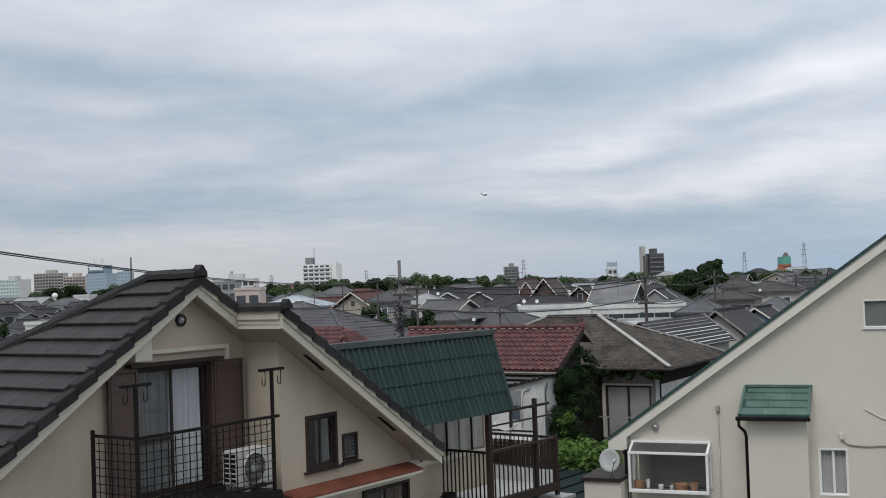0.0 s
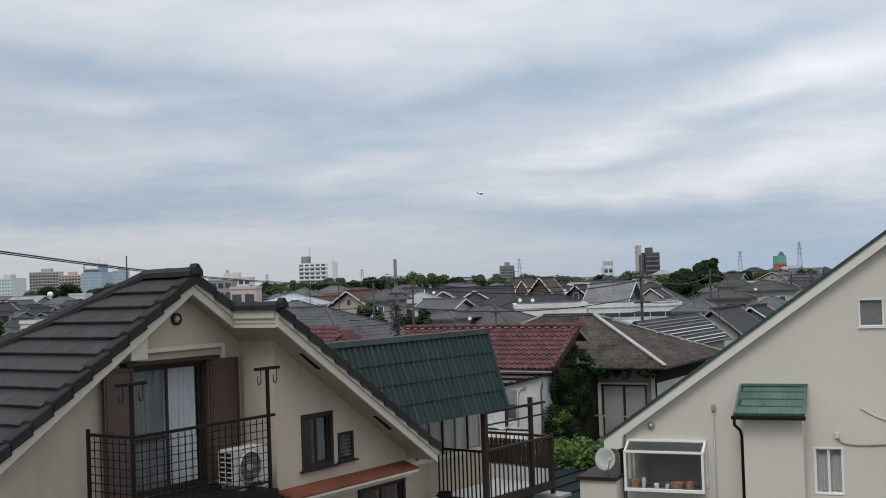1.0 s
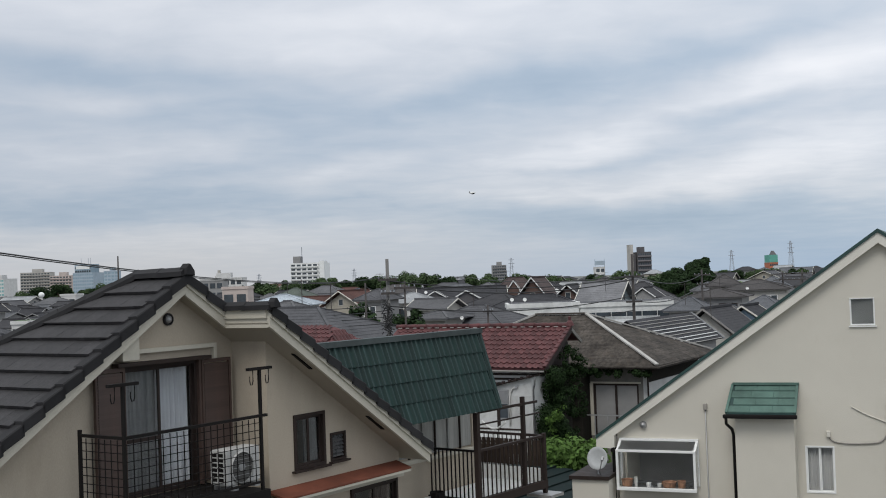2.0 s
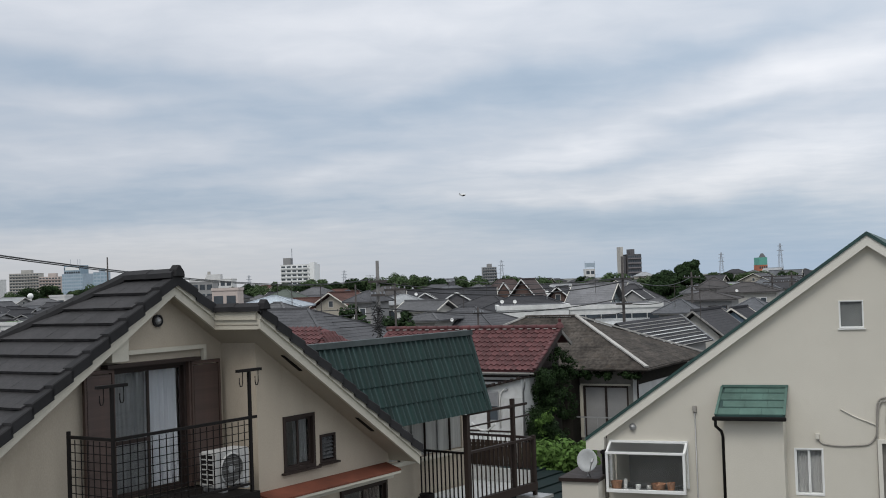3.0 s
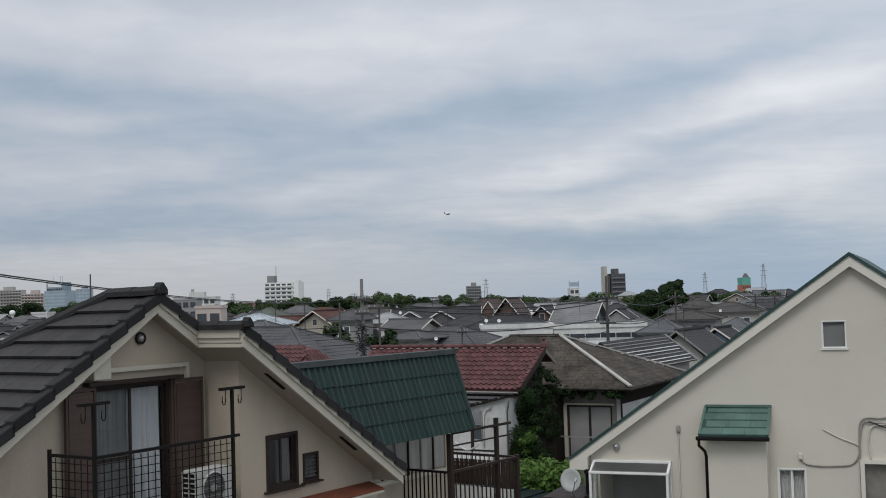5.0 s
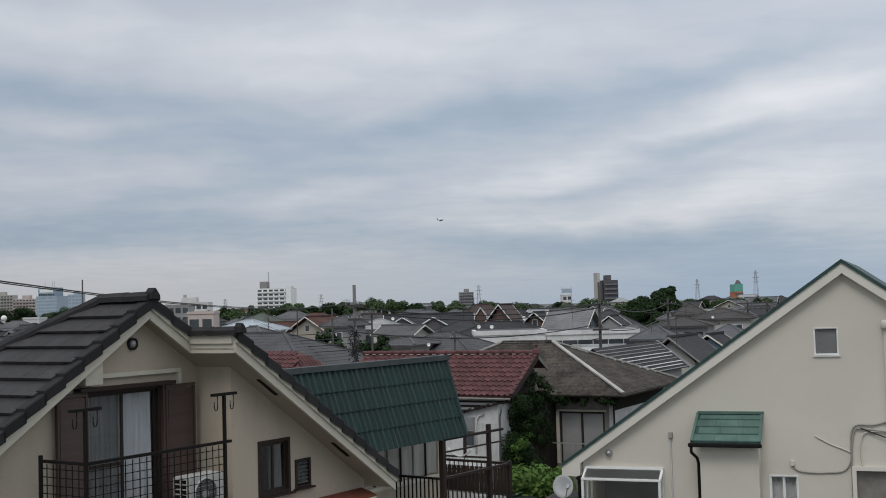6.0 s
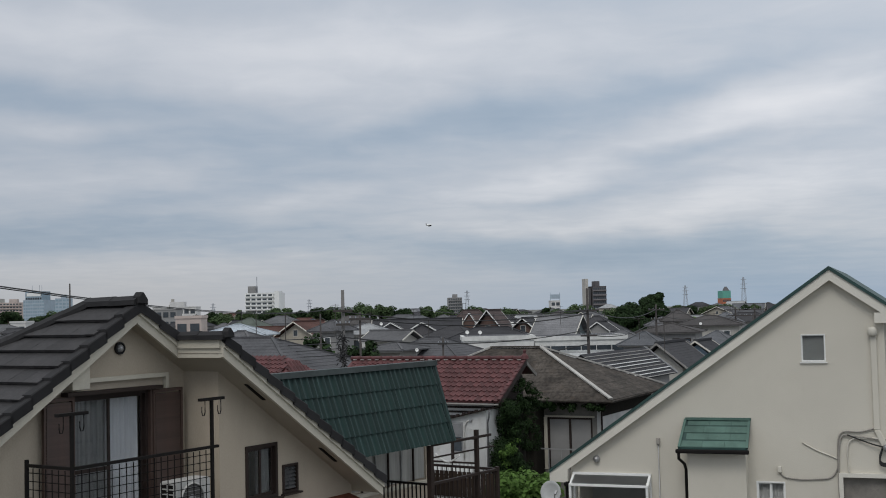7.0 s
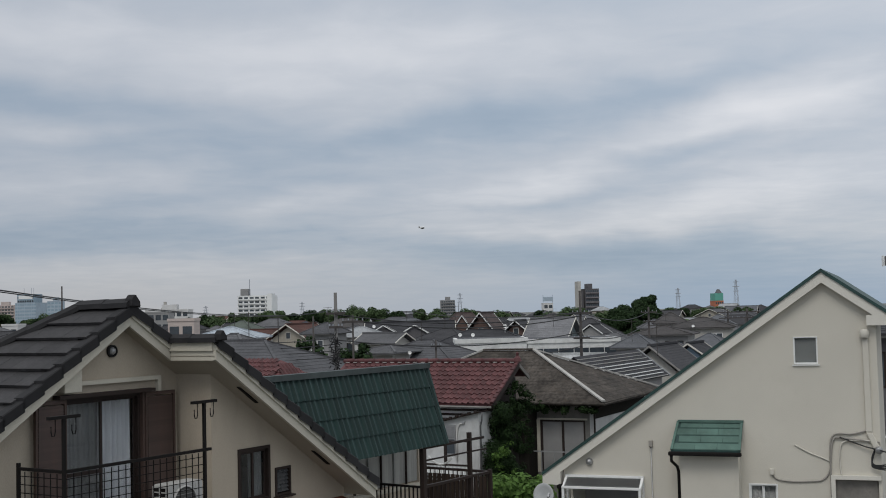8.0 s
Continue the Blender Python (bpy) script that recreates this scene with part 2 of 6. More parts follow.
# brown boards taken down to near-black: canopy shade is in the colour
M["shade_board"] = material("shade_dark_boards", (0.018, 0.016, 0.013), 0.9, vary=0.3, size=2, bump=0.3, streak=(4, 4, 0.4), spec=0.1)
M["dull_siding"] = material("dull_white_siding", (0.52, 0.52, 0.51), 0.75, vary=0.15, size=1.0, bump=0.1, stain=(0.38, 0.37, 0.35))
M["old_wall"] = material("weathered_grey_render", (0.20, 0.19, 0.175), 0.95, vary=0.25, size=1.2, bump=0.25, stain=(0.11, 0.10, 0.09), spec=0.15)
M["old_shade"] = material("drawn_grey_shade", (0.27, 0.265, 0.26), 0.6, vary=0.08, size=2, bump=0.03)
M["far_pane"] = material("far_window_glass", (0.05, 0.06, 0.07), 0.15, vary=0.3, size=0.7, bump=0.0, spec=0.6)
M["far_pane_pale"] = material("far_curtained_window", (0.40, 0.40, 0.39), 0.4, vary=0.15, size=0.9, bump=0.0, spec=0.5)
M["steel_far"] = material("lattice_steel", (0.32, 0.34, 0.37), 0.6, vary=0.1, size=0.2, bump=0.0)
M["steel_grey"] = material("weathered_grey_pole", (0.14, 0.135, 0.13), 0.8, vary=0.15, size=1.0, bump=0.1)
M["pole"] = material("concrete_pole", (0.065, 0.058, 0.055), 0.9, vary=0.12, size=1.0, bump=0.1)
M["w_dull"] = material("dull_white_render", (0.66, 0.66, 0.64), 0.85, vary=0.18, size=1.0, bump=0.1, stain=(0.50, 0.49, 0.47))
for key, colour in {"w_grey": (0.27, 0.265, 0.26), "w_beige": (0.43, 0.41, 0.375), "w_white": (0.62, 0.61, 0.59), "w_cream": (0.38, 0.345, 0.285), "w_dark": (0.11, 0.105, 0.11), "w_brown": (0.13, 0.082, 0.068), "w_teal": (0.13, 0.16, 0.165), "w_blue": (0.26, 0.34, 0.42), "w_pink": (0.52, 0.44, 0.40), "w_orange": (0.45, 0.15, 0.08), "w_green": (0.12, 0.36, 0.29), "w_glass": (0.26, 0.34, 0.40), "w_bluegrey": (0.36, 0.43, 0.49), "w_tealglass": (0.22, 0.40, 0.40), "w_mauve": (0.19, 0.175, 0.18)}.items():
    M[key] = material("render_" + key[2:], colour, 0.85, vary=0.10, size=0.35, bump=0.1, grain=0.05, fine_size=12, stain=[c * 0.85 for c in colour])
for key, colour in {"r_grey": (0.118, 0.118, 0.126), "r_grey2": (0.155, 0.155, 0.162), "r_dark": (0.064, 0.064, 0.070), "r_dark2": (0.076, 0.075, 0.080), "r_pale": (0.50, 0.55, 0.60), "r_pale2": (0.40, 0.41, 0.42), "r_green": (0.13, 0.15, 0.13), "r_rust": (0.13, 0.07, 0.06), "r_blue": (0.115, 0.125, 0.15), "r_slateblue": (0.155, 0.16, 0.172), "r_brown": (0.105, 0.098, 0.097), "r_white": (0.55, 0.56, 0.56), "r_greenflat": (0.13, 0.21, 0.10), "r_umber": (0.115, 0.088, 0.084), "r_silver": (0.24, 0.24, 0.25)}.items():
    M[key] = material("roofing_" + key[2:], [c * 0.74 for c in colour], 0.88, vary=0.25, size=0.6, bump=0.3, grain=0.10, fine_size=9, stain=[c * 0.95 for c in colour], spec=0.18)


# ---- building blocks ----
class Shape:
    """Collects vertices and faces of one mesh."""

    def __init__(self):
        self.v, self.f = [], []

    def add(self, verts, faces):
        k = len(self.v)
        self.v += [tuple(p) for p in verts]
        self.f += [tuple(i + k for i in face) for face in faces]
        return self

    def hexa(self, low, high):
        """A solid between two rings of points with the same count."""
        n = len(low)
        faces = [tuple(reversed(range(n))), tuple(range(n, 2 * n))]
        faces += [(i, (i + 1) % n, n + (i + 1) % n, n + i) for i in range(n)]
        return self.add([*low, *high], faces)

    def box(self, x0, x1, y0, y1, z0, z1):
        ring = lambda z: [(x0, y0, z), (x1, y0, z), (x1, y1, z), (x0, y1, z)]
        return self.hexa(ring(z0), ring(z1))

    def beam(self, p, q, w, h=None, up=(0, 0, 1)):
        """A bar of w by h from p to q."""
        h = h or w
        p, q, up = Vector(p), Vector(q), Vector(up)
        way = (q - p).normalized()
        side = way.cross(up)
        if side.length < 1e-4:
            side = way.cross(Vector((1, 0, 0)))
        side.normalize()
        top = side.cross(way)
        ring = lambda c: [c + side * (sx * w / 2) + top * (sy * h / 2) for sx, sy in ((-1, -1), (1, -1), (1, 1), (-1, 1))]
        return self.hexa(ring(p), ring(q))

    def tube(self, points, r, n=8, r_end=None):
        """A round bar along points, tapering to r_end."""
        points = [Vector(p) for p in points]
        rings, last = [], len(points) - 1
        for i, c in enumerate(points):
            way = (points[min(i + 1, last)] - points[max(i - 1, 0)]).normalized()
            side = way.cross(Vector((0, 0, 1)))
            if side.length < 1e-3:
                side = Vector((1, 0, 0))
            side.normalize()
            top = side.cross(way)
            rr = r if r_end is None else r + (r_end - r) * i / last
            rings.append([c + (side * math.cos(t) + top * math.sin(t)) * rr for t in (math.tau * k / n for k in range(n))])
        verts = [p for ring in rings for p in ring]
        faces = [tuple(range(n)), tuple(reversed(range(last * n, last * n + n)))]
        for i in range(last):
            faces += [(i * n + (k + 1) % n, i * n + k, (i + 1) * n + k, (i + 1) * n + (k + 1) % n) for k in range(n)]
        return self.add(verts, faces)

    def spin(self, profile, n=16, centre=(0, 0, 0), axis=(0, 0, 1)):
        """A turned body: profile of (radius, height) about axis."""
        turn = Vector((0, 0, 1)).rotation_difference(Vector(axis).normalized()).to_matrix()
        verts, faces = [], []
        for r, z in profile:
            verts += [turn @ Vector((r * math.cos(math.tau * k / n), r * math.sin(math.tau * k / n), z)) + Vector(centre) for k in range(n)]
        for i in range(len(profile) - 1):
            faces += [(i * n + k, i * n + (k + 1) % n, (i + 1) * n + (k + 1) % n, (i + 1) * n + k) for k in range(n)]
        return self.add(verts, faces)

    def panel(self, top, z0, holes, y0, y1):
        """An upright wall between y0 and y1: top is a line of (x, z), holes are (x0, x1, z0, z1)."""
        cuts = sorted({x for x, _ in top} | {x for h in holes for x in h[:2]})
        cuts = [x for x in cuts if top[0][0] <= x <= top[-1][0]]

        def height(x):
            for (xa, za), (xb, zb) in zip(top, top[1:]):
                if xa <= x <= xb and xb > xa:
                    return za + (zb - za) * (x - xa) / (xb - xa)
            return top[-1][1]

        levels = sorted({z0} | {z for h in holes for z in h[2:]})
        cells = Shape()
        for xa, xb in zip(cuts, cuts[1:]):
            if xb - xa < 1e-5:
                continue
            mid, za, zb = (xa + xb) / 2, height(xa + 1e-6), height(xb - 1e-6)
            rows = [z for z in levels if z < min(za, zb) - 0.01]
            for low, high in zip(rows, rows[1:] + [None]):
                if any(h[0] < mid < h[1] and h[2] < low + 0.001 < h[3] for h in holes):
                    continue
                ua, ub = (za, zb) if high is None else (high, high)
                cells.hexa([(xa, y0, low), (xb, y0, low), (xb, y1, low), (xa, y1, low)], [(xa, y0, ua), (xb, y0, ub), (xb, y1, ub), (xa, y1, ua)])
        return self.welded(cells)

    def welded(self, other):
        """Takes over other as one skin: equal points joined, faces between two cells left out."""
        index, at, seen = {}, [], {}
        for p in other.v:
            key = tuple(round(c, 4) for c in p)
            at.append(index.setdefault(key, len(index)))
        faces = [tuple(at[i] for i in face) for face in other.f]
        for face in faces:
            seen[frozenset(face)] = seen.get(frozenset(face), 0) + 1
        return self.add(list(index), [face for face in faces if seen[frozenset(face)] == 1])

    def loft(self, rings):
        """One closed skin over a stack of rings."""
        n = len(rings[0])
        faces = [tuple(reversed(range(n)))]
        for k in range(len(rings) - 1):
            faces += [(k * n + i, k * n + (i + 1) % n, (k + 1) * n + (i + 1) % n, (k + 1) * n + i) for i in range(n)]
        faces.append(tuple(range((len(rings) - 1) * n, len(rings) * n)))
        return self.add([p for ring in rings for p in ring], faces)

    def mesh(self, name, mat, smooth=False):
        data = bpy.data.meshes.new(name)
        data.from_pydata(self.v, [], self.f)
        data.materials.append(mat)
        if smooth:
            data.polygons.foreach_set("use_smooth", [True] * len(data.polygons))
        data.update()
        return data


def thing(name, m, label, category, group="", kind=""):
    """The Empty at the base of a thing."""
    ob = new(name)
    ob.matrix_world = m
    ob.empty_display_size = 0.2
    return tagged(ob, label, category, group, kind)


def part(name, shape, mat, parent, label="", smooth=False, bevel=0.0):
    """One mesh under a thing or a part, in the parent's own coordinates."""
    ob = new(name, shape.mesh(name, M[mat] if isinstance(mat, str) else mat, smooth))
    ob.parent = parent
    if bevel:
        mod = ob.modifiers.new("bevel", "BEVEL")
        mod.width, mod.segments, mod.limit_method = bevel, 2, "ANGLE"
    return tagged(ob, label) if label else ob


def piece(name, data, parent, m):
    """A piece that shares its mesh with its like."""
    ob = new(name, data)
    ob.parent = parent
    ob.matrix_basis = m
    return ob


def single(name, shape, mat, m, label, category, group="", kind="", smooth=False, bevel=0.0):
    """A thing of one mesh."""
    ob = part(name, shape, mat, None, "", smooth, bevel)
    ob.matrix_world = m
    return tagged(ob, label, category, group, kind)


def clip(poly, a, b, c):
    """The part of a flat polygon where a x + b y <= c."""
    out = []
    for (x0, y0), (x1, y1) in zip(poly, poly[1:] + poly[:1]):
        d0, d1 = a * x0 + b * y0 - c, a * x1 + b * y1 - c
        if d0 <= 0:
            out.append((x0, y0))
        if d0 * d1 < 0:
            k = d0 / (d0 - d1)
            out.append((x0 + (x1 - x0) * k, y0 + (y1 - y0) * k))
    return out
# ---- ground ----
g = Shape()
g.box(-2600, 2600, -400, 4600, -1.0, 0.0)
single("ground", g, "ground", pose(0, 0, 0), "grey-brown town ground of soil and paving", "ground", kind="structure")


# ---- the cream house with the dark tiled roof and the balcony ----
def slope_frame(origin, along, down):
    """Axes on a roof slope: x along the courses, y down the slope, z out of it."""
    x, y = Vector(along).normalized(), Vector(down).normalized()
    z = x.cross(y)
    m = Matrix((x, y, z)).transposed().to_4x4()
    m.translation = Vector(origin)
    return m


def window_unit(parent, x0, x1, z0, z1, y, sashes, frame_mat, behind=None, name="window", label="", frame_w=0.05):
    """A framed window whose outer face stands at y, with sashes side by side, cloth and a dark-coloured sheet behind.
    """
    part_of = new(name)
    part_of.parent = parent
    part_of.matrix_basis = Matrix.Translation((x0, y, z0))
    if label:
        tagged(part_of, label)
    w, h, t = x1 - x0, z1 - z0, frame_w
    s = Shape().box(0, w, 0, 0.10, 0, t).box(0, w, 0, 0.10, h - t, h).box(0, t, 0, 0.10, t, h - t).box(w - t, w, 0, 0.10, t, h - t)
    part("window_frame", s, frame_mat, part_of)
    step = (w - 2 * t) / sashes
    for i in range(sashes):
        a, b, d = t + i * step, t + (i + 1) * step, 0.025 + 0.035 * (i % 2)
        s = Shape().box(a, b, d, d + 0.03, t, t + t * 0.8).box(a, b, d, d + 0.03, h - 1.8 * t, h - t)
        s.box(a, a + t * 0.8, d, d + 0.03, 1.8 * t, h - 1.8 * t).box(b - t * 0.8, b, d, d + 0.03, 1.8 * t, h - 1.8 * t)
        part("sash", s, frame_mat, part_of)
        pane = part("pane", Shape().box(a + t * 0.8, b - t * 0.8, d + 0.012, d + 0.018, 1.8 * t, h - 1.8 * t), "glass", part_of)
        pane.visible_shadow = False
        cloth = behind[i] if behind else None
        if cloth:
            drape(part_of, a, b, t, h - t, 0.125 + 0.02 * i, cloth)
    # added flat sheet, coloured dark in place of an unlit room
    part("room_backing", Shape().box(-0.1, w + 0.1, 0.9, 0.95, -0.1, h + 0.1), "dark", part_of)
    return part_of


def drape(parent, x0, x1, z0, z1, y, mat):
    """A hanging curtain with soft folds."""
    n, verts, faces = 44, [], []
    for i in range(n + 1):
        x = x0 + (x1 - x0) * i / n
        for k, z in enumerate((z0, (z0 + z1) / 2, z1)):
            lean = 0.35 * k * math.sin(i * 0.21)
            fold = (0.05 if mat == "curtain" else 0.016) * math.sin(i * 0.78 + 1.3 * math.sin(i * 0.27) + lean) + 0.014 * math.sin(i * 1.9 + k)
            verts.append((x, y + fold * (1.25 - 0.3 * k), z))
    for i in range(n):
        for k in range(2):
            p = i * 3 + k
            faces.append((p, p + 3, p + 4, p + 1))
    part("curtain", Shape().add(verts, faces), mat, parent, smooth=True)


S, A0 = 0.65, -0.57
TOP = 9.54
EAVE, RIDGE_END = 4.65, 1.88
left_house = thing("tiled_house", pose(-2.46, 17.0, 0, 0, 0, 55), "cream stucco house with dark flat-tiled gable roof", "house")


def roof_z(a, b, drop=0.0):
    return TOP - drop - S * max(abs(a - A0), b - RIDGE_END)


def slab(shape, corners, d0, d1):
    """A sloping sheet over plan corners, between two drops below the roof."""
    return shape.hexa([(a, b, roof_z(a, b, d1)) for a, b in corners], [(a, b, roof_z(a, b, d0)) for a, b in corners])


STEP_A = 0.20
near = [(A0 - EAVE, 0.93), (A0, 0.93), (A0, RIDGE_END), (A0 - EAVE, RIDGE_END + EAVE)]
far_slope = [(STEP_A, 0.03), (A0 + EAVE, 0.03), (A0 + EAVE, RIDGE_END + EAVE), (A0, RIDGE_END), (A0, 0.93), (STEP_A, 0.93)]
end_slope = [(A0, RIDGE_END), (A0 + EAVE, RIDGE_END + EAVE), (A0 - EAVE, RIDGE_END + EAVE)]
deck = Shape()
for ring in (near, far_slope, end_slope):
    slab(deck, ring, 0.05, 0.10)
roof = part("roof", deck, "slate_edge", left_house, "dark grey flat-tiled roof")
lining = Shape()
for ring in (near, far_slope):
    slab(lining, ring, 0.285, 0.305)
part("soffit", lining, "soffit", left_house, "brownish board soffit")


def fascia(a0, a1, b, deep):
    """Two stepped boards along a verge."""
    s = Shape()
    for d0, d1, out in ((0.10, 0.6 * deep, 0.03), (0.6 * deep, deep, 0.0)):
        ys = (b - out, b + 0.05)
        ring = lambda a: [(a, ys[0], roof_z(a, 0, d1)), (a, ys[1], roof_z(a, 0, d1)), (a, ys[1], roof_z(a, 0, d0)), (a, ys[0], roof_z(a, 0, d0))]
        s.hexa(ring(a0), ring(a1))
    return part("fascia", s, "fascia", left_house, "cream stepped bargeboard")


fascia(A0 - EAVE, A0, 0.90, 0.315)
fascia(A0, STEP_A + 0.02, 0.90, 0.345)
fascia(STEP_A, A0 + EAVE, 0.0, 0.345)
jog = Shape()
for d0, d1, out in ((0.02, 0.215, 0.03), (0.215, 0.355, 0.0)):
    z1, z0 = roof_z(STEP_A, 0, d0), roof_z(STEP_A, 0, d1)
    jog.box(STEP_A - out, STEP_A + 0.05, 0.051, 0.895, z0, z1)
part("fascia", jog, "fascia", left_house, "cream stepped bargeboard")

# walls
soffit_z = lambda a: TOP - 0.30 - S * abs(a - A0)
front = Shape().panel([(0.62, soffit_z(0.62)), (3.85, soffit_z(3.85))], 0, [(1.18, 1.92, 6.44, 7.29), (2.04, 2.42, 6.46, 6.91), (2.5, 3.75, 4.4, 5.95)], 0.50, 0.65)
part("wall", front, "cream", left_house)
recess = Shape().panel([(-4.3, soffit_z(-4.3)), (A0, soffit_z(A0)), (0.62, soffit_z(0.62))], 0, [(-1.55, -0.02, 6.42, 8.24)], 1.20, 1.35)
part("wall", recess, "cream", left_house)
turn = Shape().hexa([(0.62, 0.651, 0), (0.77, 0.651, 0), (0.77, 1.35, 0), (0.62, 1.35, 0)], [(0.62, 0.651, soffit_z(0.62)), (0.77, 0.651, soffit_z(0.77)), (0.77, 1.35, soffit_z(0.77)), (0.62, 1.35, soffit_z(0.62))])
part("wall", turn, "cream", left_house)
part("wall", Shape().box(3.7, 3.85, 0.651, 6.0, 0, soffit_z(3.85)), "cream", left_house)
part("wall", Shape().box(-4.3, -4.15, 1.351, 6.0, 0, soffit_z(-4.3)), "cream", left_house)
part("wall", Shape().box(-4.149, 3.699, 5.85, 6.0, 0, 6.4), "cream", left_house)

window_unit(left_house, 1.18, 1.92, 6.44, 7.29, 0.48, 2, "brown_alu", (None, "net"), label="brown-framed two-sash window, curtain half drawn")
louvre = new("louvre_window")
louvre.parent = left_house
louvre.matrix_basis = Matrix.Translation((2.04, 0.48, 6.46))
part("window_frame", Shape().box(0, 0.38, 0, 0.1, 0, 0.04).box(0, 0.38, 0, 0.1, 0.41, 0.45).box(0, 0.04, 0, 0.1, 0.04, 0.41).box(0.34, 0.38, 0, 0.1, 0.04, 0.41), "brown_alu", louvre)
for i in range(6):
    z = 0.06 + i * 0.06
    part("slat", Shape().hexa([(0.04, 0.02, z), (0.34, 0.02, z), (0.34, 0.03, z), (0.04, 0.03, z)], [(0.04, 0.06, z + 0.05), (0.34, 0.06, z + 0.05), (0.34, 0.07, z + 0.05), (0.04, 0.07, z + 0.05)]), "w_louvre", louvre)
# another added sheet, its dark colour stands for the dim room
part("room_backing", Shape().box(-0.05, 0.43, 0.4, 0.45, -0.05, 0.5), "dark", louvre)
for x0, x1, z in ((1.12, 1.98, 6.41), (2.0, 2.46, 6.43)):
    part("window_sill", Shape().box(x0, x1, 0.42, 0.499, z, z + 0.028), "brown_alu", left_house)
window_unit(left_house, 2.5, 3.75, 4.4, 5.95, 0.46, 2, "brown_alu", (None, "shutter"), label="brown-framed lower window")

# balcony door, its shutters and trim
window_unit(left_house, -1.55, -0.16, 6.42, 8.24, 1.16, 2, "brown_alu", ("net", "curtain"), "balcony_door", "brown sliding balcony door with pale curtains drawn", 0.045)
part("door_jamb", Shape().box(-0.158, -0.123, 1.1, 1.3, 6.42, 8.24), "shutter", left_house, "brown wooden door jamb")
for x0, x1, y in ((-2.07, -1.56, 1.08), (-0.12, 0.47, 1.08)):
    sh = new("shutter")
    sh.parent = left_house
    sh.matrix_basis = Matrix.Translation((x0, y, 6.46))
    tagged(sh, "brown louvred window shutter")
    w, h = x1 - x0, 1.78
    part("shutter_frame", Shape().box(0, 0.035, 0, 0.05, 0, h).box(w - 0.035, w, 0, 0.05, 0, h).box(0.035, w - 0.035, 0, 0.05, 0, 0.05).box(0.035, w - 0.035, 0, 0.05, h - 0.05, h), "shutter", sh)
    slat = Shape().hexa([(0.05, 0.0, 0.0), (w - 0.05, 0.0, 0.0), (w - 0.05, 0.012, 0), (0.05, 0.012, 0)], [(0.05, 0.012, 0.04), (w - 0.05, 0.012, 0.04), (w - 0.05, 0.026, 0.04), (0.05, 0.026, 0.04)]).mesh("slat", M["shutter"])
    for i in range(42):
        piece("slat", slat, sh, Matrix.Translation((0, 0.002, 0.055 + i * (h - 0.12) / 42)))
part("door_hood", Shape().box(-1.72, 0.02, 1.02, 1.16, 8.25, 8.30), "brown_alu", left_house, "dark brown door head rail")
part("trim_band", Shape().box(-1.30, 0.24, 1.13, 1.199, 8.41, 8.47), "fascia", left_house)
part("trim_band", Shape().box(0.18, 0.24, 1.13, 1.199, 8.2, 8.409), "fascia", left_house)
part("junction_box", Shape().box(-1.66, -1.36, 1.0, 1.199, 8.33, 8.66), "fascia", left_house, "cream painted boxed beam end", bevel=0.01)
# dark ring and pale dome: the hood's bright reflection is done by colour
part("vent_ring", Shape().spin([(0.066, 0.0), (0.068, 0.045), (0.088, 0.04), (0.09, 0.0)], 20, (-0.66, 1.199, 8.86), (0, -1, 0)), "slate_edge", left_house)
cap = Shape().spin([(0.0, 0.075), (0.028, 0.068), (0.055, 0.04), (0.066, 0.0)], 16, (-0.66, 1.199, 8.86), (0, -1, 0))
part("vent_cap", cap, "grey_metal", left_house, "round vent hood, dome pale for its light reflection", smooth=True)
for a in (0.95, 2.7):
    part("soffit_vent", Shape().hexa([(a - 0.02, 0.2, roof_z(a, 0, 0.318)), (a + 0.38, 0.2, roof_z(a + 0.38, 0, 0.318)), (a + 0.38, 0.27, roof_z(a + 0.38, 0, 0.318)), (a - 0.02, 0.27, roof_z(a - 0.02, 0, 0.318))], [(a - 0.02, 0.2, roof_z(a, 0, 0.30)), (a + 0.38, 0.2, roof_z(a + 0.38, 0, 0.30)), (a + 0.38, 0.27, roof_z(a + 0.38, 0, 0.30)), (a - 0.02, 0.27, roof_z(a - 0.02, 0, 0.30))]), "black_iron", left_house)

# orange awning over the lower window
aw = new("awning")
aw.parent = left_house
tagged(aw, "orange-red sheet metal awning with pale edge")
part("awning_sheet", Shape().hexa([(0.55, 0.1, 6.13), (3.66, 0.1, 6.13), (3.78, 0.499, 6.20), (0.55, 0.499, 6.20)], [(0.55, 0.1, 6.155), (3.66, 0.1, 6.155), (3.78, 0.499, 6.23), (0.55, 0.499, 6.23)]), "orange", aw)
part("awning_edge", Shape().box(0.55, 3.66, 0.105, 0.14, 6.09, 6.129), "fascia", aw)
part("awning_board", Shape().box(0.55, 3.85, 0.40, 0.499, 5.96, 6.13), "fascia", aw)

# balcony
balcony = new("balcony")
balcony.parent = left_house
tagged(balcony, "small balcony with black mesh railing")
part("balcony_slab", Shape().box(-2.57, 0.05, -0.05, 1.199, 6.2, 6.40), "black_iron", balcony)
for x, y, z in ((-2.53, 0.0, 8.10), (-0.06, 0.0, 8.10), (-2.53, 0.85, 7.52)):
    part("post", Shape().box(x - 0.020, x + 0.020, y - 0.020, y + 0.020, 6.40, z), "black_iron", balcony)
part("handrail", Shape().box(-2.509, -0.081, -0.025, 0.025, 7.43, 7.468), "black_iron", balcony)
part("handrail", Shape().box(-0.039, 0.06, -0.025, 0.025, 7.43, 7.468), "black_iron", balcony)
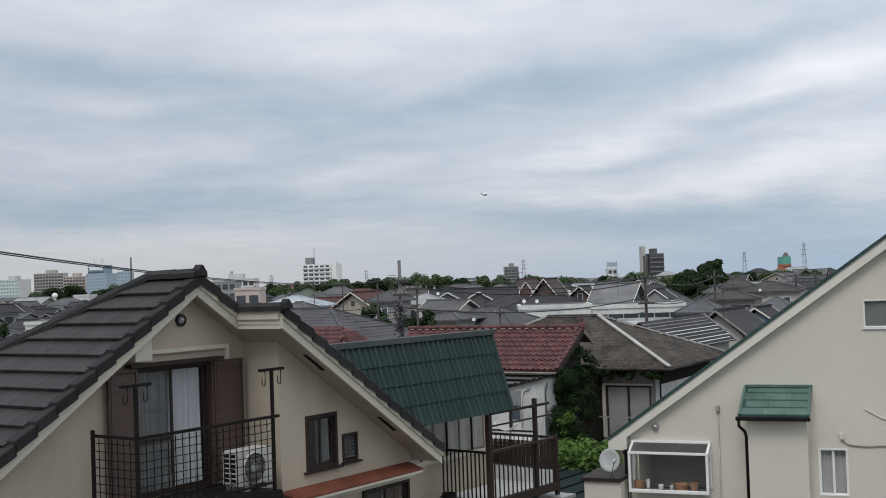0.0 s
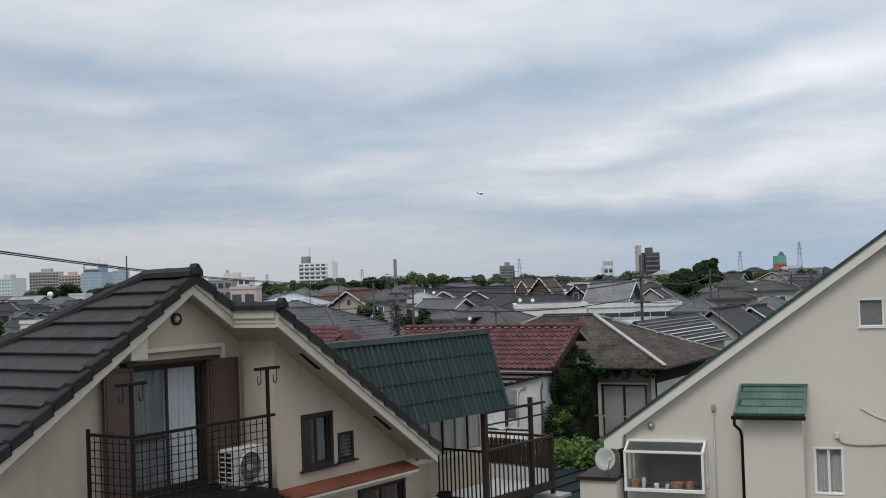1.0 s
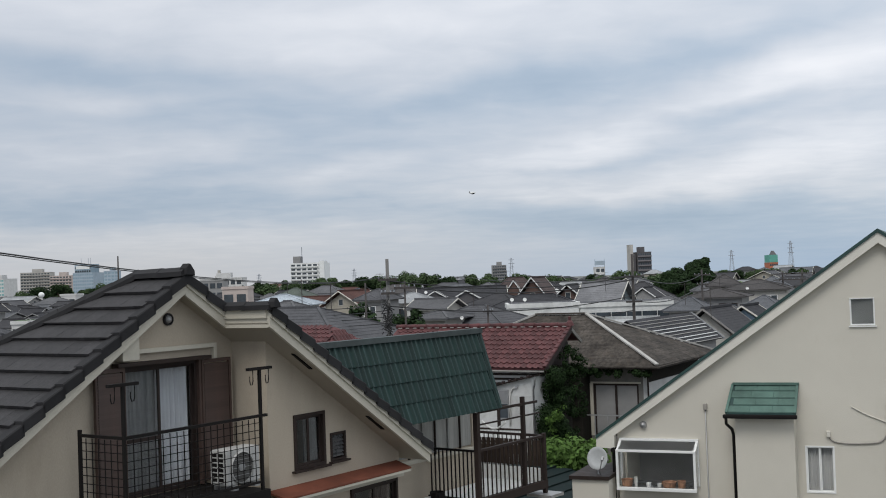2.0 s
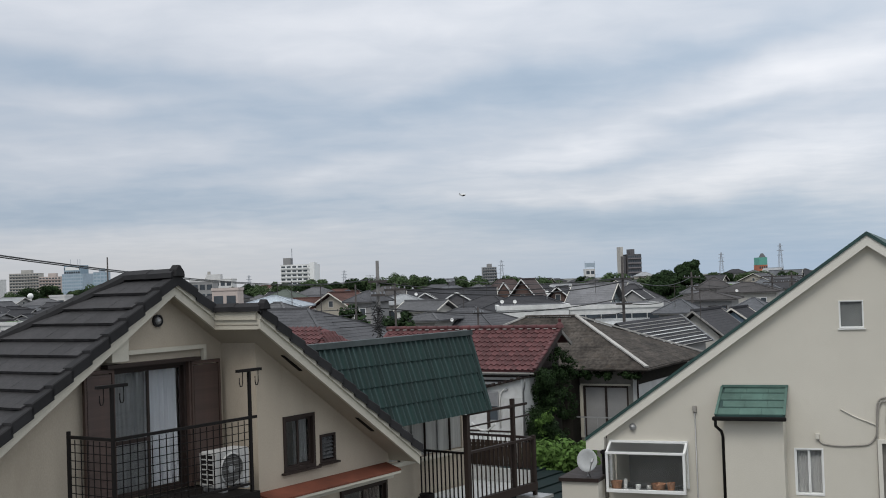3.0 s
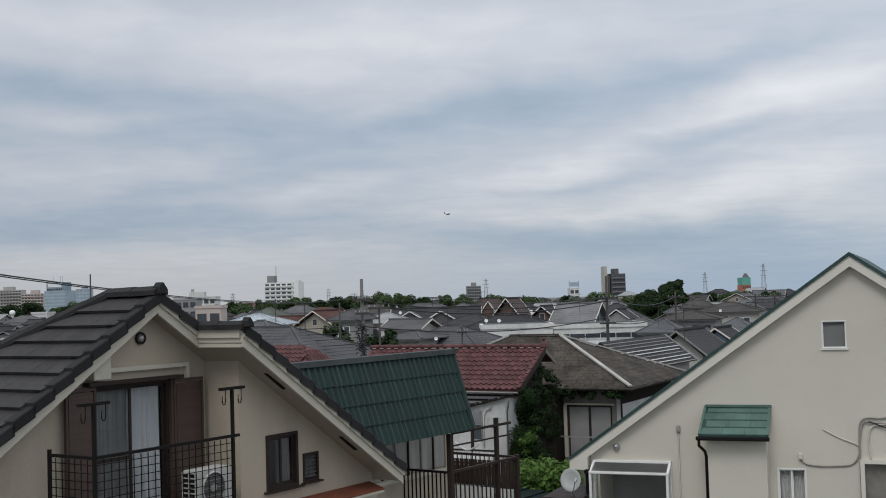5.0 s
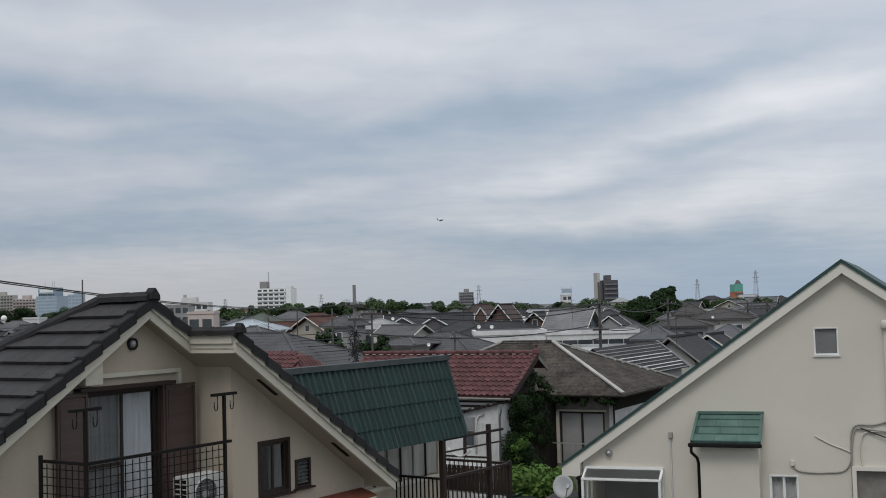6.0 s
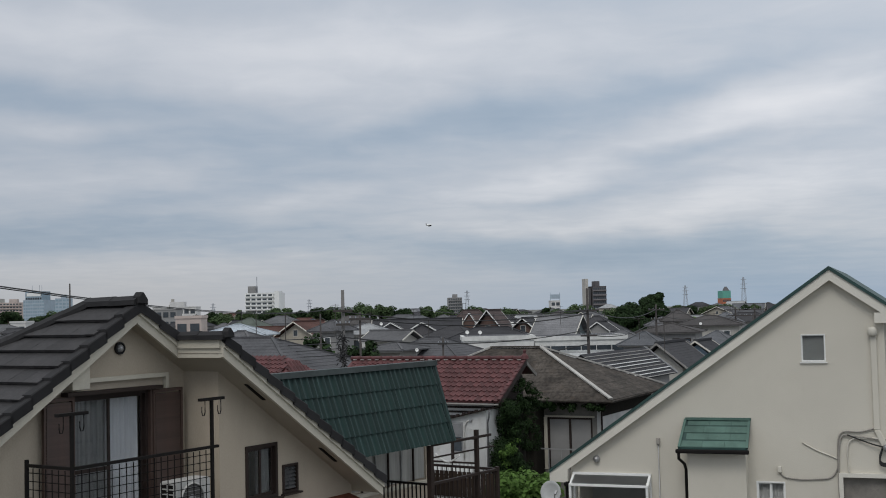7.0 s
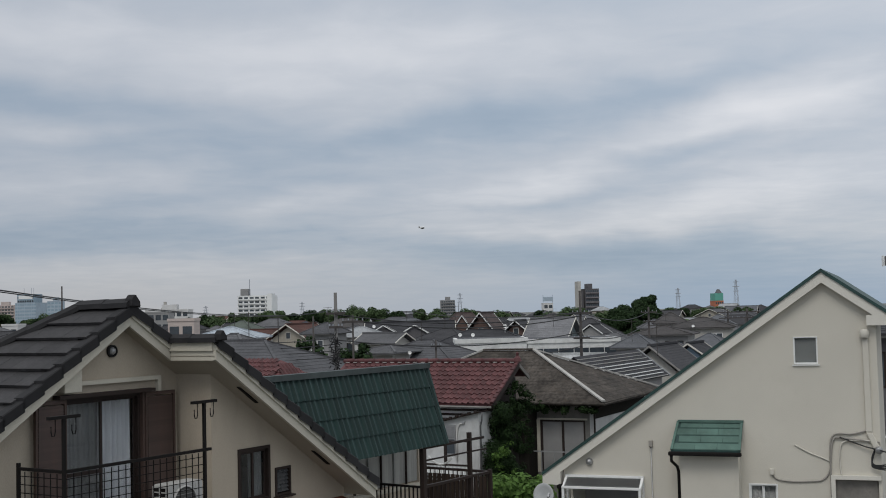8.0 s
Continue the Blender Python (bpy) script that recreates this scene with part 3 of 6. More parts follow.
part("handrail", Shape().box(-2.55, -2.51, 0.021, 0.829, 7.43, 7.468), "black_iron", balcony)
part("bottom_rail", Shape().box(-2.499, -0.091, -0.02, 0.02, 6.50, 6.53), "black_iron", balcony)
for i in range(20):
    x = -2.38 + i * 0.122
    part("wire", Shape().box(x - 0.005, x + 0.005, -0.005, 0.005, 6.531, 7.419), "black_iron", balcony)
for i in range(8):
    z = 6.62 + i * 0.105
    part("wire", Shape().box(-2.499, -0.091, -0.012, -0.0055, z - 0.005, z + 0.005), "black_iron", balcony)
for i in range(6):
    y = 0.13 + i * 0.12
    part("wire", Shape().box(-2.535, -2.525, y - 0.005, y + 0.005, 6.40, 7.419), "black_iron", balcony)
for i in range(8):
    z = 6.62 + i * 0.105
    part("wire", Shape().box(-2.522, -2.513, 0.031, 0.819, z - 0.005, z + 0.005), "black_iron", balcony)
for x in (-2.53, -0.06):
    part("laundry_arm", Shape().box(x - 0.24, x + 0.24, -0.03, 0.03, 8.10, 8.14), "black_iron", balcony)
    for dx in (-0.16, 0.16):
        part("hook", Shape().tube([(x + dx + 0.03, 0, 8.1), (x + dx + 0.03, 0, 7.95), (x + dx + 0.015, 0, 7.9), (x + dx - 0.02, 0, 7.9), (x + dx - 0.035, 0, 7.95), (x + dx - 0.035, 0, 8.02)], 0.008, 6), "black_iron", balcony)

part("mid_rail", Shape().box(-1.49, -0.88, 1.15, 1.18, 7.18, 7.23), "brown_alu", left_house)

# the outdoor unit of the air conditioner on the balcony
ac = thing("air_conditioner", pose(-2.46, 17.0, 0, 0, 0, 55) @ pose(-0.42, 0.34, 6.40), "white air conditioner outdoor unit on the balcony", "air conditioner")
part("casing", Shape().box(0, 0.67, 0, 0.3, 0.07, 0.58), "ac_shell", ac, bevel=0.018)
part("grille", Shape().spin([(0.20, 0.0), (0.235, 0.0), (0.235, 0.02), (0.215, 0.025)], 28, (0.30, -0.002, 0.31), (0, -1, 0)), "ac_shell", ac, smooth=True)
# flat disc on the casing, coloured dark for the shade inside the fan
part("fan_opening", Shape().spin([(0.0, 0.003), (0.215, 0.003)], 28, (0.30, -0.001, 0.31), (0, -1, 0)), "dark", ac)
part("fan_hub", Shape().spin([(0.0, 0.012), (0.06, 0.008), (0.065, 0.0)], 14, (0.30, -0.005, 0.31), (0, -1, 0)), "grey_metal", ac)
for i in range(7):
    z = 0.31 + (i - 3) * 0.055
    w = math.sqrt(max(0.2 ** 2 - ((i - 3) * 0.055) ** 2, 0.0025))
    part("grille_bar", Shape().box(0.30 - w, 0.30 + w, -0.018, -0.012, z - 0.003, z + 0.003), "grey_metal", ac)
part("coil", Shape().box(-0.006, -0.001, 0.02, 0.28, 0.11, 0.55), "black_iron", ac, "dark cooling fins")
for i in range(7):
    z = 0.115 + i * 0.07
    part("side_fin", Shape().box(-0.022, -0.0065, 0.015, 0.285, z, z + 0.016), "ac_shell", ac)
for i in range(3):
    y = 0.02 + i * 0.125
    part("side_fin", Shape().box(-0.03, -0.0225, y, y + 0.018, 0.1, 0.56), "ac_shell", ac)
part("side_panel", Shape().box(0.52, 0.66, -0.006, -0.001, 0.10, 0.55), "ac_shell", ac)
for x in (0.08, 0.52):
    part("foot", Shape().box(x, x + 0.1, -0.04, 0.34, 0.0, 0.069), "grey_metal", ac)


# ---- the pale house with the green roof edge ----
right_house = thing("pale_house", pose(4.54, 25.0, 0, 0, 0, -24), "pale stucco gable house with green roof edge", "house")
R0, RZ, RS = 4.629, 9.985, 0.708
R_LEFT, R_RIGHT = -1.238, 6.05


def gable_z(a, drop=0.0):
    return RZ - drop - RS * abs(a - R0)


def verge_board(shape, a0, a1, y0, y1, d0, d1):
    ring = lambda a: [(a, y0, gable_z(a, d1)), (a, y1, gable_z(a, d1)), (a, y1, gable_z(a, d0)), (a, y0, gable_z(a, d0))]
    return shape.hexa(ring(a0), ring(a1))


for a0, a1 in ((R_LEFT - 0.04, R0), (R0, R_RIGHT + 0.04)):
    part("roof", verge_board(Shape(), a0, a1, 0.15, 8.0, 0.0, 0.075), "green_trim", right_house, "dark green metal roof sheet")
    part("bargeboard", verge_board(Shape(), a0, a1, 0.18, 0.26, 0.076, 0.285), "fascia_light", right_house)
    part("soffit", verge_board(Shape(), a0, a1, 0.261, 0.36, 0.230, 0.260), "fascia_light", right_house)
tip = [(R_LEFT - 0.04, gable_z(R_LEFT, 0.29)), (R_LEFT + 0.36, gable_z(R_LEFT, 0.31)), (R_LEFT + 0.36, gable_z(R_LEFT + 0.36, 0.27)), (R_LEFT - 0.04, gable_z(R_LEFT - 0.04, 0.08))]
part("bargeboard", Shape().hexa([(x, 0.176, z) for x, z in tip], [(x, 0.36, z) for x, z in tip]), "fascia_light", right_house, "boxed end of the bargeboard")
part("bargeboard", Shape().box(R_RIGHT - 0.60, R_RIGHT + 0.04, 0.178, 0.36, gable_z(R_RIGHT, 0.15), gable_z(R_RIGHT - 0.5, 0.30)), "fascia_light", right_house)
top = [(-0.85, gable_z(-0.85, 0.255)), (R0, gable_z(R0, 0.255)), (5.62, gable_z(5.62, 0.255))]
part("wall", Shape().panel(top, 0, [(4.03, 4.50, 8.07, 8.62), (3.05, 3.62, 4.70, 5.65), (-0.74, 0.84, 4.74, 5.70), (4.72, 5.55, 3.2, 5.78)], 0.35, 0.50), "cream_light", right_house)
part("wall", Shape().box(-0.85, -0.70, 0.501, 7.5, 0, gable_z(-0.85, 0.33)), "cream_light", right_house)
part("wall", Shape().box(5.47, 5.62, 0.501, 7.5, 0, gable_z(5.62, 0.33)), "cream_light", right_house)
window_unit(right_house, 4.03, 4.50, 8.07, 8.62, 0.335, 1, "white", None, label="small square white-framed window with grey blind", frame_w=0.016)
part("blind", Shape().box(4.05, 4.48, 0.40, 0.41, 8.09, 8.60), "blind", right_house)
part("window_sill", Shape().box(4.0, 4.53, 0.31, 0.349, 8.04, 8.06), "white", right_house)
window_unit(right_house, 3.05, 3.62, 4.70, 5.65, 0.335, 2, "white", ("lace", "lace"), label="white-framed two-sash window with curtain", frame_w=0.027)

# the boxed-out part under a small green roof
part("chimney_box", Shape().box(1.73, 2.90, -0.03, 0.349, 0, 6.42), "cream_light", right_house, "pale stucco box projecting from the wall")
hood = new("small_roof")
hood.parent = right_house
tagged(hood, "small green sheet metal roof")
sheet = Shape().hexa([(1.58, -0.22, 6.33), (2.97, -0.22, 6.33), (2.97, -0.22, 6.37), (1.58, -0.22, 6.37)], [(1.68, 0.349, 6.86), (2.97, 0.349, 6.86), (2.97, 0.349, 6.90), (1.68, 0.349, 6.90)])
part("base_sheet", sheet, "green_trim", hood)
for r in range(4):
    for c in range(3):
        x0, x1 = 1.62 + c * 0.445 + (0.1 if r % 2 else 0), 1.62 + (c + 1) * 0.445 + (0.1 if r % 2 else 0) - 0.006
        x1, x0 = min(x1, 2.94), max(x0, 1.62)
        k0, k1 = r / 4, (r + 1) / 4 - 0.02
        y0, y1, z0, z1 = -0.22 + 0.569 * k0, -0.22 + 0.569 * k1, 6.375 + 0.53 * k0, 6.375 + 0.53 * k1
        part("metal_shingle", Shape().hexa([(x0, y0, z0), (x1, y0, z0), (x1, y1, z1 - 0.008), (x0, y1, z1 - 0.008)], [(x0, y0, z0 + 0.018), (x1, y0, z0 + 0.018), (x1, y1, z1), (x0, y1, z1)]), "green_flat", hood)
part("ridge_trim", Shape().box(1.66, 2.99, 0.28, 0.349, 6.88, 6.93), "green_flat", hood)
for x in (1.60, 2.955):
    part("side_trim", Shape().beam((x + (0.06 if x < 2 else 0), 0.33, 6.89), (x, -0.23, 6.37), 0.05, 0.05), "green_flat", hood)
part("gutter", Shape().box(1.54, 3.0, -0.33, -0.225, 6.26, 6.34), "black_iron", hood, "black rain gutter", bevel=0.02)
part("downpipe", Shape().tube([(1.60, -0.28, 6.27), (1.60, -0.28, 6.15), (1.68, -0.1, 6.02), (1.69, 0.0, 5.9), (1.69, 0.0, 0.1)], 0.032, 10), "black_iron", hood, "black downpipe", smooth=True)

# bay window
bay = new("bay_window")
bay.parent = right_house
tagged(bay, "white-framed box bay window with pots on its sill")
x0, x1, yf, zb, zt, zm = -0.80, 0.90, -0.05, 4.70, 5.73, 5.49
s = Shape()
for x in (x0, x1 - 0.055):
    s.box(x, x + 0.055, yf, yf + 0.055, zb + 0.05, zm)
    s.beam((x + 0.0275, yf + 0.03, zm + 0.0), (x + 0.0275, 0.34, zt - 0.02), 0.055, 0.055)
    s.box(x, x + 0.055, 0.29, 0.349, zb + 0.05, zt - 0.05)
s.box(x0, x1, yf - 0.01, yf + 0.06, zb - 0.02, zb + 0.05).box(x0, x1, yf - 0.01, yf + 0.055, zm, zm + 0.05).box(x0, x1, 0.28, 0.349, zt - 0.045, zt + 0.01)
part("window_frame", s, "white", bay, bevel=0.006)
for ring in ([(x0 + 0.05, yf + 0.02, zb + 0.05), (x1 - 0.05, yf + 0.02, zb + 0.05), (x1 - 0.05, yf + 0.02, zm), (x0 + 0.05, yf + 0.02, zm)],
             [(x0 + 0.05, yf + 0.03, zm + 0.05), (x1 - 0.05, yf + 0.03, zm + 0.05), (x1 - 0.05, 0.29, zt - 0.04), (x0 + 0.05, 0.29, zt - 0.04)],
             [(x0 + 0.02, yf + 0.05, zb + 0.05), (x0 + 0.02, 0.3, zb + 0.05), (x0 + 0.02, 0.3, zt - 0.1), (x0 + 0.02, yf + 0.05, zm)],
             [(x1 - 0.02, yf + 0.05, zb + 0.05), (x1 - 0.02, 0.3, zb + 0.05), (x1 - 0.02, 0.3, zt - 0.1), (x1 - 0.02, yf + 0.05, zm)]):
    u, v = Vector(ring[1]) - Vector(ring[0]), Vector(ring[3]) - Vector(ring[0])
    out = u.cross(v).normalized() * 0.006
    pane = part("pane", Shape().hexa(ring, [Vector(p) + out for p in ring]), "glass_frost" if ring[0][2] > zm else "glass_bay", bay)
    pane.visible_shadow = False
# sill coloured dark grey to give the dimness inside the bay
part("sill_board", Shape().box(x0 + 0.06, x1 - 0.06, yf + 0.065, 0.9, zb, zb + 0.04), "w_louvre", bay)
# added sheet; its grey sets how bright the room looks
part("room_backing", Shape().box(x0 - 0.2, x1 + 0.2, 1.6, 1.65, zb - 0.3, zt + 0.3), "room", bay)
right_pose = pose(4.54, 25.0, 0, 0, 0, -24)
for x, r, h, mat, name, label in ((-0.62, 0.13, 0.15, "terracotta", "planter", "terracotta planter on the bay window sill"), (0.28, 0.16, 0.12, "terracotta", "planter", "terracotta planter on the bay window sill"), (0.55, 0.09, 0.15, "terracotta", "planter", "terracotta planter on the bay window sill"), (-0.15, 0.06, 0.09, "white", "cup", "white cup on the bay window sill"), (-0.42, 0.045, 0.2, "plastic", "bottle", "pale bottle on the bay window sill"), (0.08, 0.05, 0.08, "plastic", "cup", "pale cup on the bay window sill")):
    single(name, Shape().spin([(0, 0), (r * 0.8, 0), (r, h), (r * 0.85, h), (r * 0.7, h * 0.5), (0, h * 0.5)], 14), mat, right_pose @ pose(x, 0.12 + r * 0.3, zb + 0.04), label, name, smooth=False)

part("wall_lamp", Shape().spin([(0.0, 0.10), (0.05, 0.085), (0.075, 0.04), (0.08, 0.0)], 14, (-0.27, 0.349, 6.02), (0, -1, 0)), "grey_metal", right_house, "small round vent hood", smooth=True)
part("conduit", Shape().tube([(1.07, 0.32, 6.38), (1.07, 0.32, 0.2)], 0.013, 8), "grey_metal", right_house, smooth=True)
part("conduit_box", Shape().box(1.03, 1.11, 0.28, 0.349, 6.36, 6.49), "cable_taupe", right_house, bevel=0.01)
part("duct", Shape().box(5.35, 5.47, 0.28, 0.349, 6.72, 8.60).hexa([(5.35, 0.28, 6.719), (5.47, 0.28, 6.719), (5.47, 0.349, 6.719), (5.35, 0.349, 6.719)], [(5.50, 0.28, 6.36), (5.60, 0.28, 6.43), (5.60, 0.349, 6.43), (5.50, 0.349, 6.36)]), "cream_light", right_house, "beige duct cover", bevel=0.02)
part("duct_end", Shape().spin([(0.0, 0.03), (0.05, 0.03), (0.075, 0.0), (0.075, -0.05)], 14, (5.585, 0.22, 6.37), (0.2, -1, -0.2)), "grey_metal", right_house, smooth=True)
part("duct_cap", Shape().spin([(0.0, 0.1), (0.06, 0.09), (0.09, 0.05), (0.09, -0.06), (0.07, -0.08)], 14, (5.40, 0.27, 8.66)), "pipe", right_house, smooth=True)


# ---- leaves ----
def leaves(rng, centres, count, size, squash=0.8, lean=0.7):
    """Small pointed leaves scattered through soft blobs (x, y, z, radius), denser towards their skins."""
    s = Shape()
    weights = [r * r for _, _, _, r in centres]
    for _ in range(count):
        x, y, z, r = rng.choices(centres, weights)[0]
        d = Vector((rng.gauss(0, 1), rng.gauss(0, 1), rng.gauss(0, 1))).normalized()
        k = r * (0.55 + 0.5 * rng.random() ** 0.6)
        p = Vector((x, y, z)) + Vector((d.x, d.y, d.z * squash)) * k
        out = (d + Vector((rng.uniform(-lean, lean), rng.uniform(-lean, lean), rng.uniform(-0.2, lean) + 0.3))).normalized()
        a = out.cross(Vector((rng.uniform(-1, 1), rng.uniform(-1, 1), rng.uniform(-1, 1)))).normalized()
        b = out.cross(a)
        h = size * rng.uniform(0.6, 1.3)
        s.add([p - a * h * 0.5, p - b * h * 0.36 + out * h * 0.08, p + a * h * 0.6, p + b * h * 0.36 + out * h * 0.08], [(0, 1, 2, 3)])
    return s


def blobs(rng, box, n, r0, r1):
    x0, x1, y0, y1, z0, z1 = box
    return [(rng.uniform(x0, x1), rng.uniform(y0, y1), rng.uniform(z0, z1), rng.uniform(r0, r1)) for _ in range(n)]


def tree(name, m, height, spread, mat, seed, leaf, count, label, low=0.3, group=""):
    """A tapered trunk with limbs and a crown of many leaf clumps."""
    rng = random.Random(seed)
    t = thing(name, m, label, "tree", group)
    s = Shape().tube([(0, 0, 0), (0.05 * height * 0.2, 0, height * 0.3), (0, 0.03 * height, height * 0.75)], 0.035 * height, 8, 0.01 * height)
    crown = []
    for i in range(9):
        ang, up = math.tau * i / 9 + rng.uniform(-0.3, 0.3), rng.uniform(low + 0.12, 0.85)
        reach = spread * rng.uniform(0.45, 0.8) * math.sqrt(max(1 - ((up - 0.55) / 0.5) ** 2, 0.15))
        tip = (math.cos(ang) * reach, math.sin(ang) * reach, height * up)
        s.tube([(0, 0, height * (up - 0.22)), (tip[0] * 0.5, tip[1] * 0.5, height * (up - 0.08)), tip], 0.012 * height, 5, 0.004 * height)
        crown.append((*tip, spread * rng.uniform(0.2, 0.34)))
        crown += [(tip[0] + rng.uniform(-0.3, 0.3) * spread, tip[1] + rng.uniform(-0.3, 0.3) * spread, tip[2] + rng.uniform(-0.08, 0.1) * height, spread * rng.uniform(0.1, 0.22)) for _ in range(4)]
        crown.append((tip[0] * 0.6, tip[1] * 0.6, tip[2] + height * rng.uniform(0.0, 0.08), spread * rng.uniform(0.25, 0.38)))
    crown += [(rng.uniform(-0.2, 0.2) * spread, rng.uniform(-0.2, 0.2) * spread, height * rng.uniform(0.72, 0.9), spread * rng.uniform(0.25, 0.4)) for _ in range(4)]
    part("trunk", s, "bark", t, smooth=True)
    part("crown", leaves(rng, crown, count, leaf), mat, t, "dense green leaf crown")
    return t


# ---- the veranda under the green corrugated roof, and its deck ----
DECK = pose(0.78, 23.0, 0, 0, 0, 52)
veranda = thing("veranda", DECK, "veranda house under a steep green corrugated metal roof", "house")
part("wall", Shape().panel([(-4.2, 6.9), (1.75, 6.9)], 0, [(-3.0, 1.62, 5.75, 6.75)], 1.30, 1.42), "cream", veranda)
part("wall", Shape().box(1.63, 1.75, 1.421, 4.0, 0, 6.9), "cream", veranda)
for i in range(11):
    x = -3.0 + i * 0.42
    part("screen_panel", Shape().box(x + 0.015, x + 0.405, 1.33, 1.345, 5.79, 6.74), "screen", veranda, "pale translucent screen panel")
    part("screen_post", Shape().box(x - 0.010, x + 0.008, 1.29, 1.35, 5.76, 6.75), "grey_metal" if i % 2 else "brown_alu", veranda)
part("screen_rail", Shape().box(-3.05, 1.7, 1.24, 1.299, 5.68, 5.75), "fascia", veranda)
part("eave_beam", Shape().box(-4.2, 0.74, 0.10, 0.17, 6.68, 6.78), "brown_alu", veranda)
part("post", Shape().box(-0.05, 0.05, -0.05, 0.05, 0, 6.68), "brown_alu", veranda, "dark brown square post")
# corrugated sheets: four overlapping rows
GREEN_END = 0.76
G0, G1 = Vector((0, 0.42, 8.22)), Vector((0, -0.02, 6.74))
down = (G1 - G0)
row_len = down.length / 4
groof = new("roof")
groof.parent = veranda
tagged(groof, "green corrugated metal roof with pale streaks")


def corrugated(width, length, ribs, depth=0.034):
    s, n = Shape(), ribs * 6
    prof = []
    for i in range(n + 1):
        ph = (i % 6) / 6
        prof.append((width * i / n, depth * (1.0 if ph < 0.17 or i % 6 == 0 else 0.75 if i % 6 == 1 else 0.1 if i % 6 in (2, 4) else 0.0 if i % 6 == 3 else 0.75)))
    verts = [(x, 0, z) for x, z in prof] + [(x, length, z) for x, z in prof] + [(x, length, z - 0.01) for x, z in prof]
    k = n + 1
    faces = [(i, i + 1, k + i + 1, k + i) for i in range(n)] + [(k + i, k + i + 1, 2 * k + i + 1, 2 * k + i) for i in range(n)]
    return s.add(verts, faces)


SHEET = 0.74
sheet_mesh = corrugated(SHEET + 0.03, row_len + 0.05, 5).mesh("roof_sheet", M["green_metal"])
sheet_mesh.materials.append(M["green_worn"])
for i in range(30):
    if i % 12 in (0, 5):
        sheet_mesh.polygons[i].material_index = 1
frame_flip = slope_frame((0, 0, 0), (-1, 0, 0), down)
for r in range(4):
    for c in range(7):
        at = Vector((GREEN_END - c * SHEET, 0, 0)) + G0 + down.normalized() * (r * row_len)
        m = frame_flip.copy()
        m.translation = at
        piece("roof_sheet", sheet_mesh, groof, m @ pose(0, 0, 0.004 * (c % 2), 3.5))
part("under_sheet", Shape().hexa([(-4.4, 0.46, 8.18), (GREEN_END - 0.02, 0.46, 8.18), (GREEN_END - 0.02, 0.44, 8.19), (-4.4, 0.44, 8.19)], [(-4.4, 0.04, 6.72), (GREEN_END - 0.02, 0.04, 6.72), (GREEN_END - 0.02, 0.02, 6.73), (-4.4, 0.02, 6.73)]), "green_trim", groof)
part("ridge_cap", Shape().beam((-4.4, 0.44, 8.235), (GREEN_END + 0.03, 0.44, 8.235), 0.20, 0.10), "green_cap", groof, "dark green ridge flashing")
part("verge_flashing", Shape().beam((GREEN_END + 0.02, 0.43, 8.22), (GREEN_END + 0.02, -0.03, 6.72), 0.05, 0.07, (0, -1, 0.3)), "green_metal", groof)
part("verge_flashing", Shape().beam((GREEN_END - 0.10, 0.40, 8.2), (GREEN_END - 0.10, -0.045, 6.74), 0.03, 0.05, (0, -1, 0.3)), "green_metal", groof)
part("back_slope", Shape().hexa([(-4.4, 0.47, 8.19), (GREEN_END - 0.02, 0.47, 8.19), (GREEN_END - 0.02, 3.2, 7.3), (-4.4, 3.2, 7.3)], [(-4.4, 0.47, 8.23), (GREEN_END - 0.02, 0.47, 8.23), (GREEN_END - 0.02, 3.2, 7.34), (-4.4, 3.2, 7.34)]), "green_trim", groof)

deck_ob = thing("roof_deck", DECK, "raised wooden deck with dark brown slatted railing", "deck")
part("deck_beam", Shape().box(0.061, 2.42, -0.04, 0.06, 4.86, 5.02), "brown_alu", deck_ob)
part("deck_beam", Shape().box(2.32, 2.42, 0.061, 1.75, 4.86, 5.02), "brown_alu", deck_ob)
for i in range(14):
    y = 0.08 + i * 0.12
    part("deck_board", Shape().box(0.061, 2.31, y, y + 0.113, 4.94, 4.975), "white", deck_ob)
for i in range(10):
    y = 0.08 + i * 0.12
    part("deck_board", Shape().box(-3.0, 0.055, y, y + 0.113, 4.93, 4.965), "white", deck_ob)
for x, y, z in ((2.36, 0.0, 6.0), (2.36, 1.70, 6.0), (1.66, 0.03, 6.83), ):
    part("post", Shape().box(x - 0.038, x + 0.038, y - 0.038, y + 0.038, 0 if x > 2 else 4.976, z), "brown_alu", deck_ob)
part("post_foot", Shape().box(2.1, 2.6, -0.3, 0.3, 4.70, 4.76), "grey_metal", deck_ob)
part("top_beam", Shape().box(0.061, 2.15, -0.02, 0.02, 6.66, 6.71), "brown_alu", deck_ob)
part("top_rail", Shape().box(0.061, 2.31, 0.02, 0.05, 6.42, 6.45), "brown_alu", deck_ob)
part("handrail", Shape().box(0.061, 2.40, -0.03, 0.03, 5.92, 5.97), "brown_alu", deck_ob)
part("handrail", Shape().box(2.33, 2.39, 0.046, 1.70, 5.92, 5.97), "brown_alu", deck_ob)
part("handrail", Shape().box(-0.025, 0.025, 0.061, 1.239, 5.92, 5.96), "black_iron", deck_ob)
part("bottom_rail", Shape().box(-0.02, 0.02, 0.061, 1.239, 4.98, 5.01), "black_iron", deck_ob)
near_bar = Shape().box(-0.011, 0.011, -0.011, 0.011, 5.02, 5.92).mesh("baluster", M["brown_alu"])
for i in range(15):
    piece("baluster", near_bar, deck_ob, Matrix.Translation((0.16 + i * 0.148, 0, 0)))
full_bar = Shape().box(-0.011, 0.011, -0.011, 0.011, 5.0, 5.92).mesh("baluster", M["black_iron"])
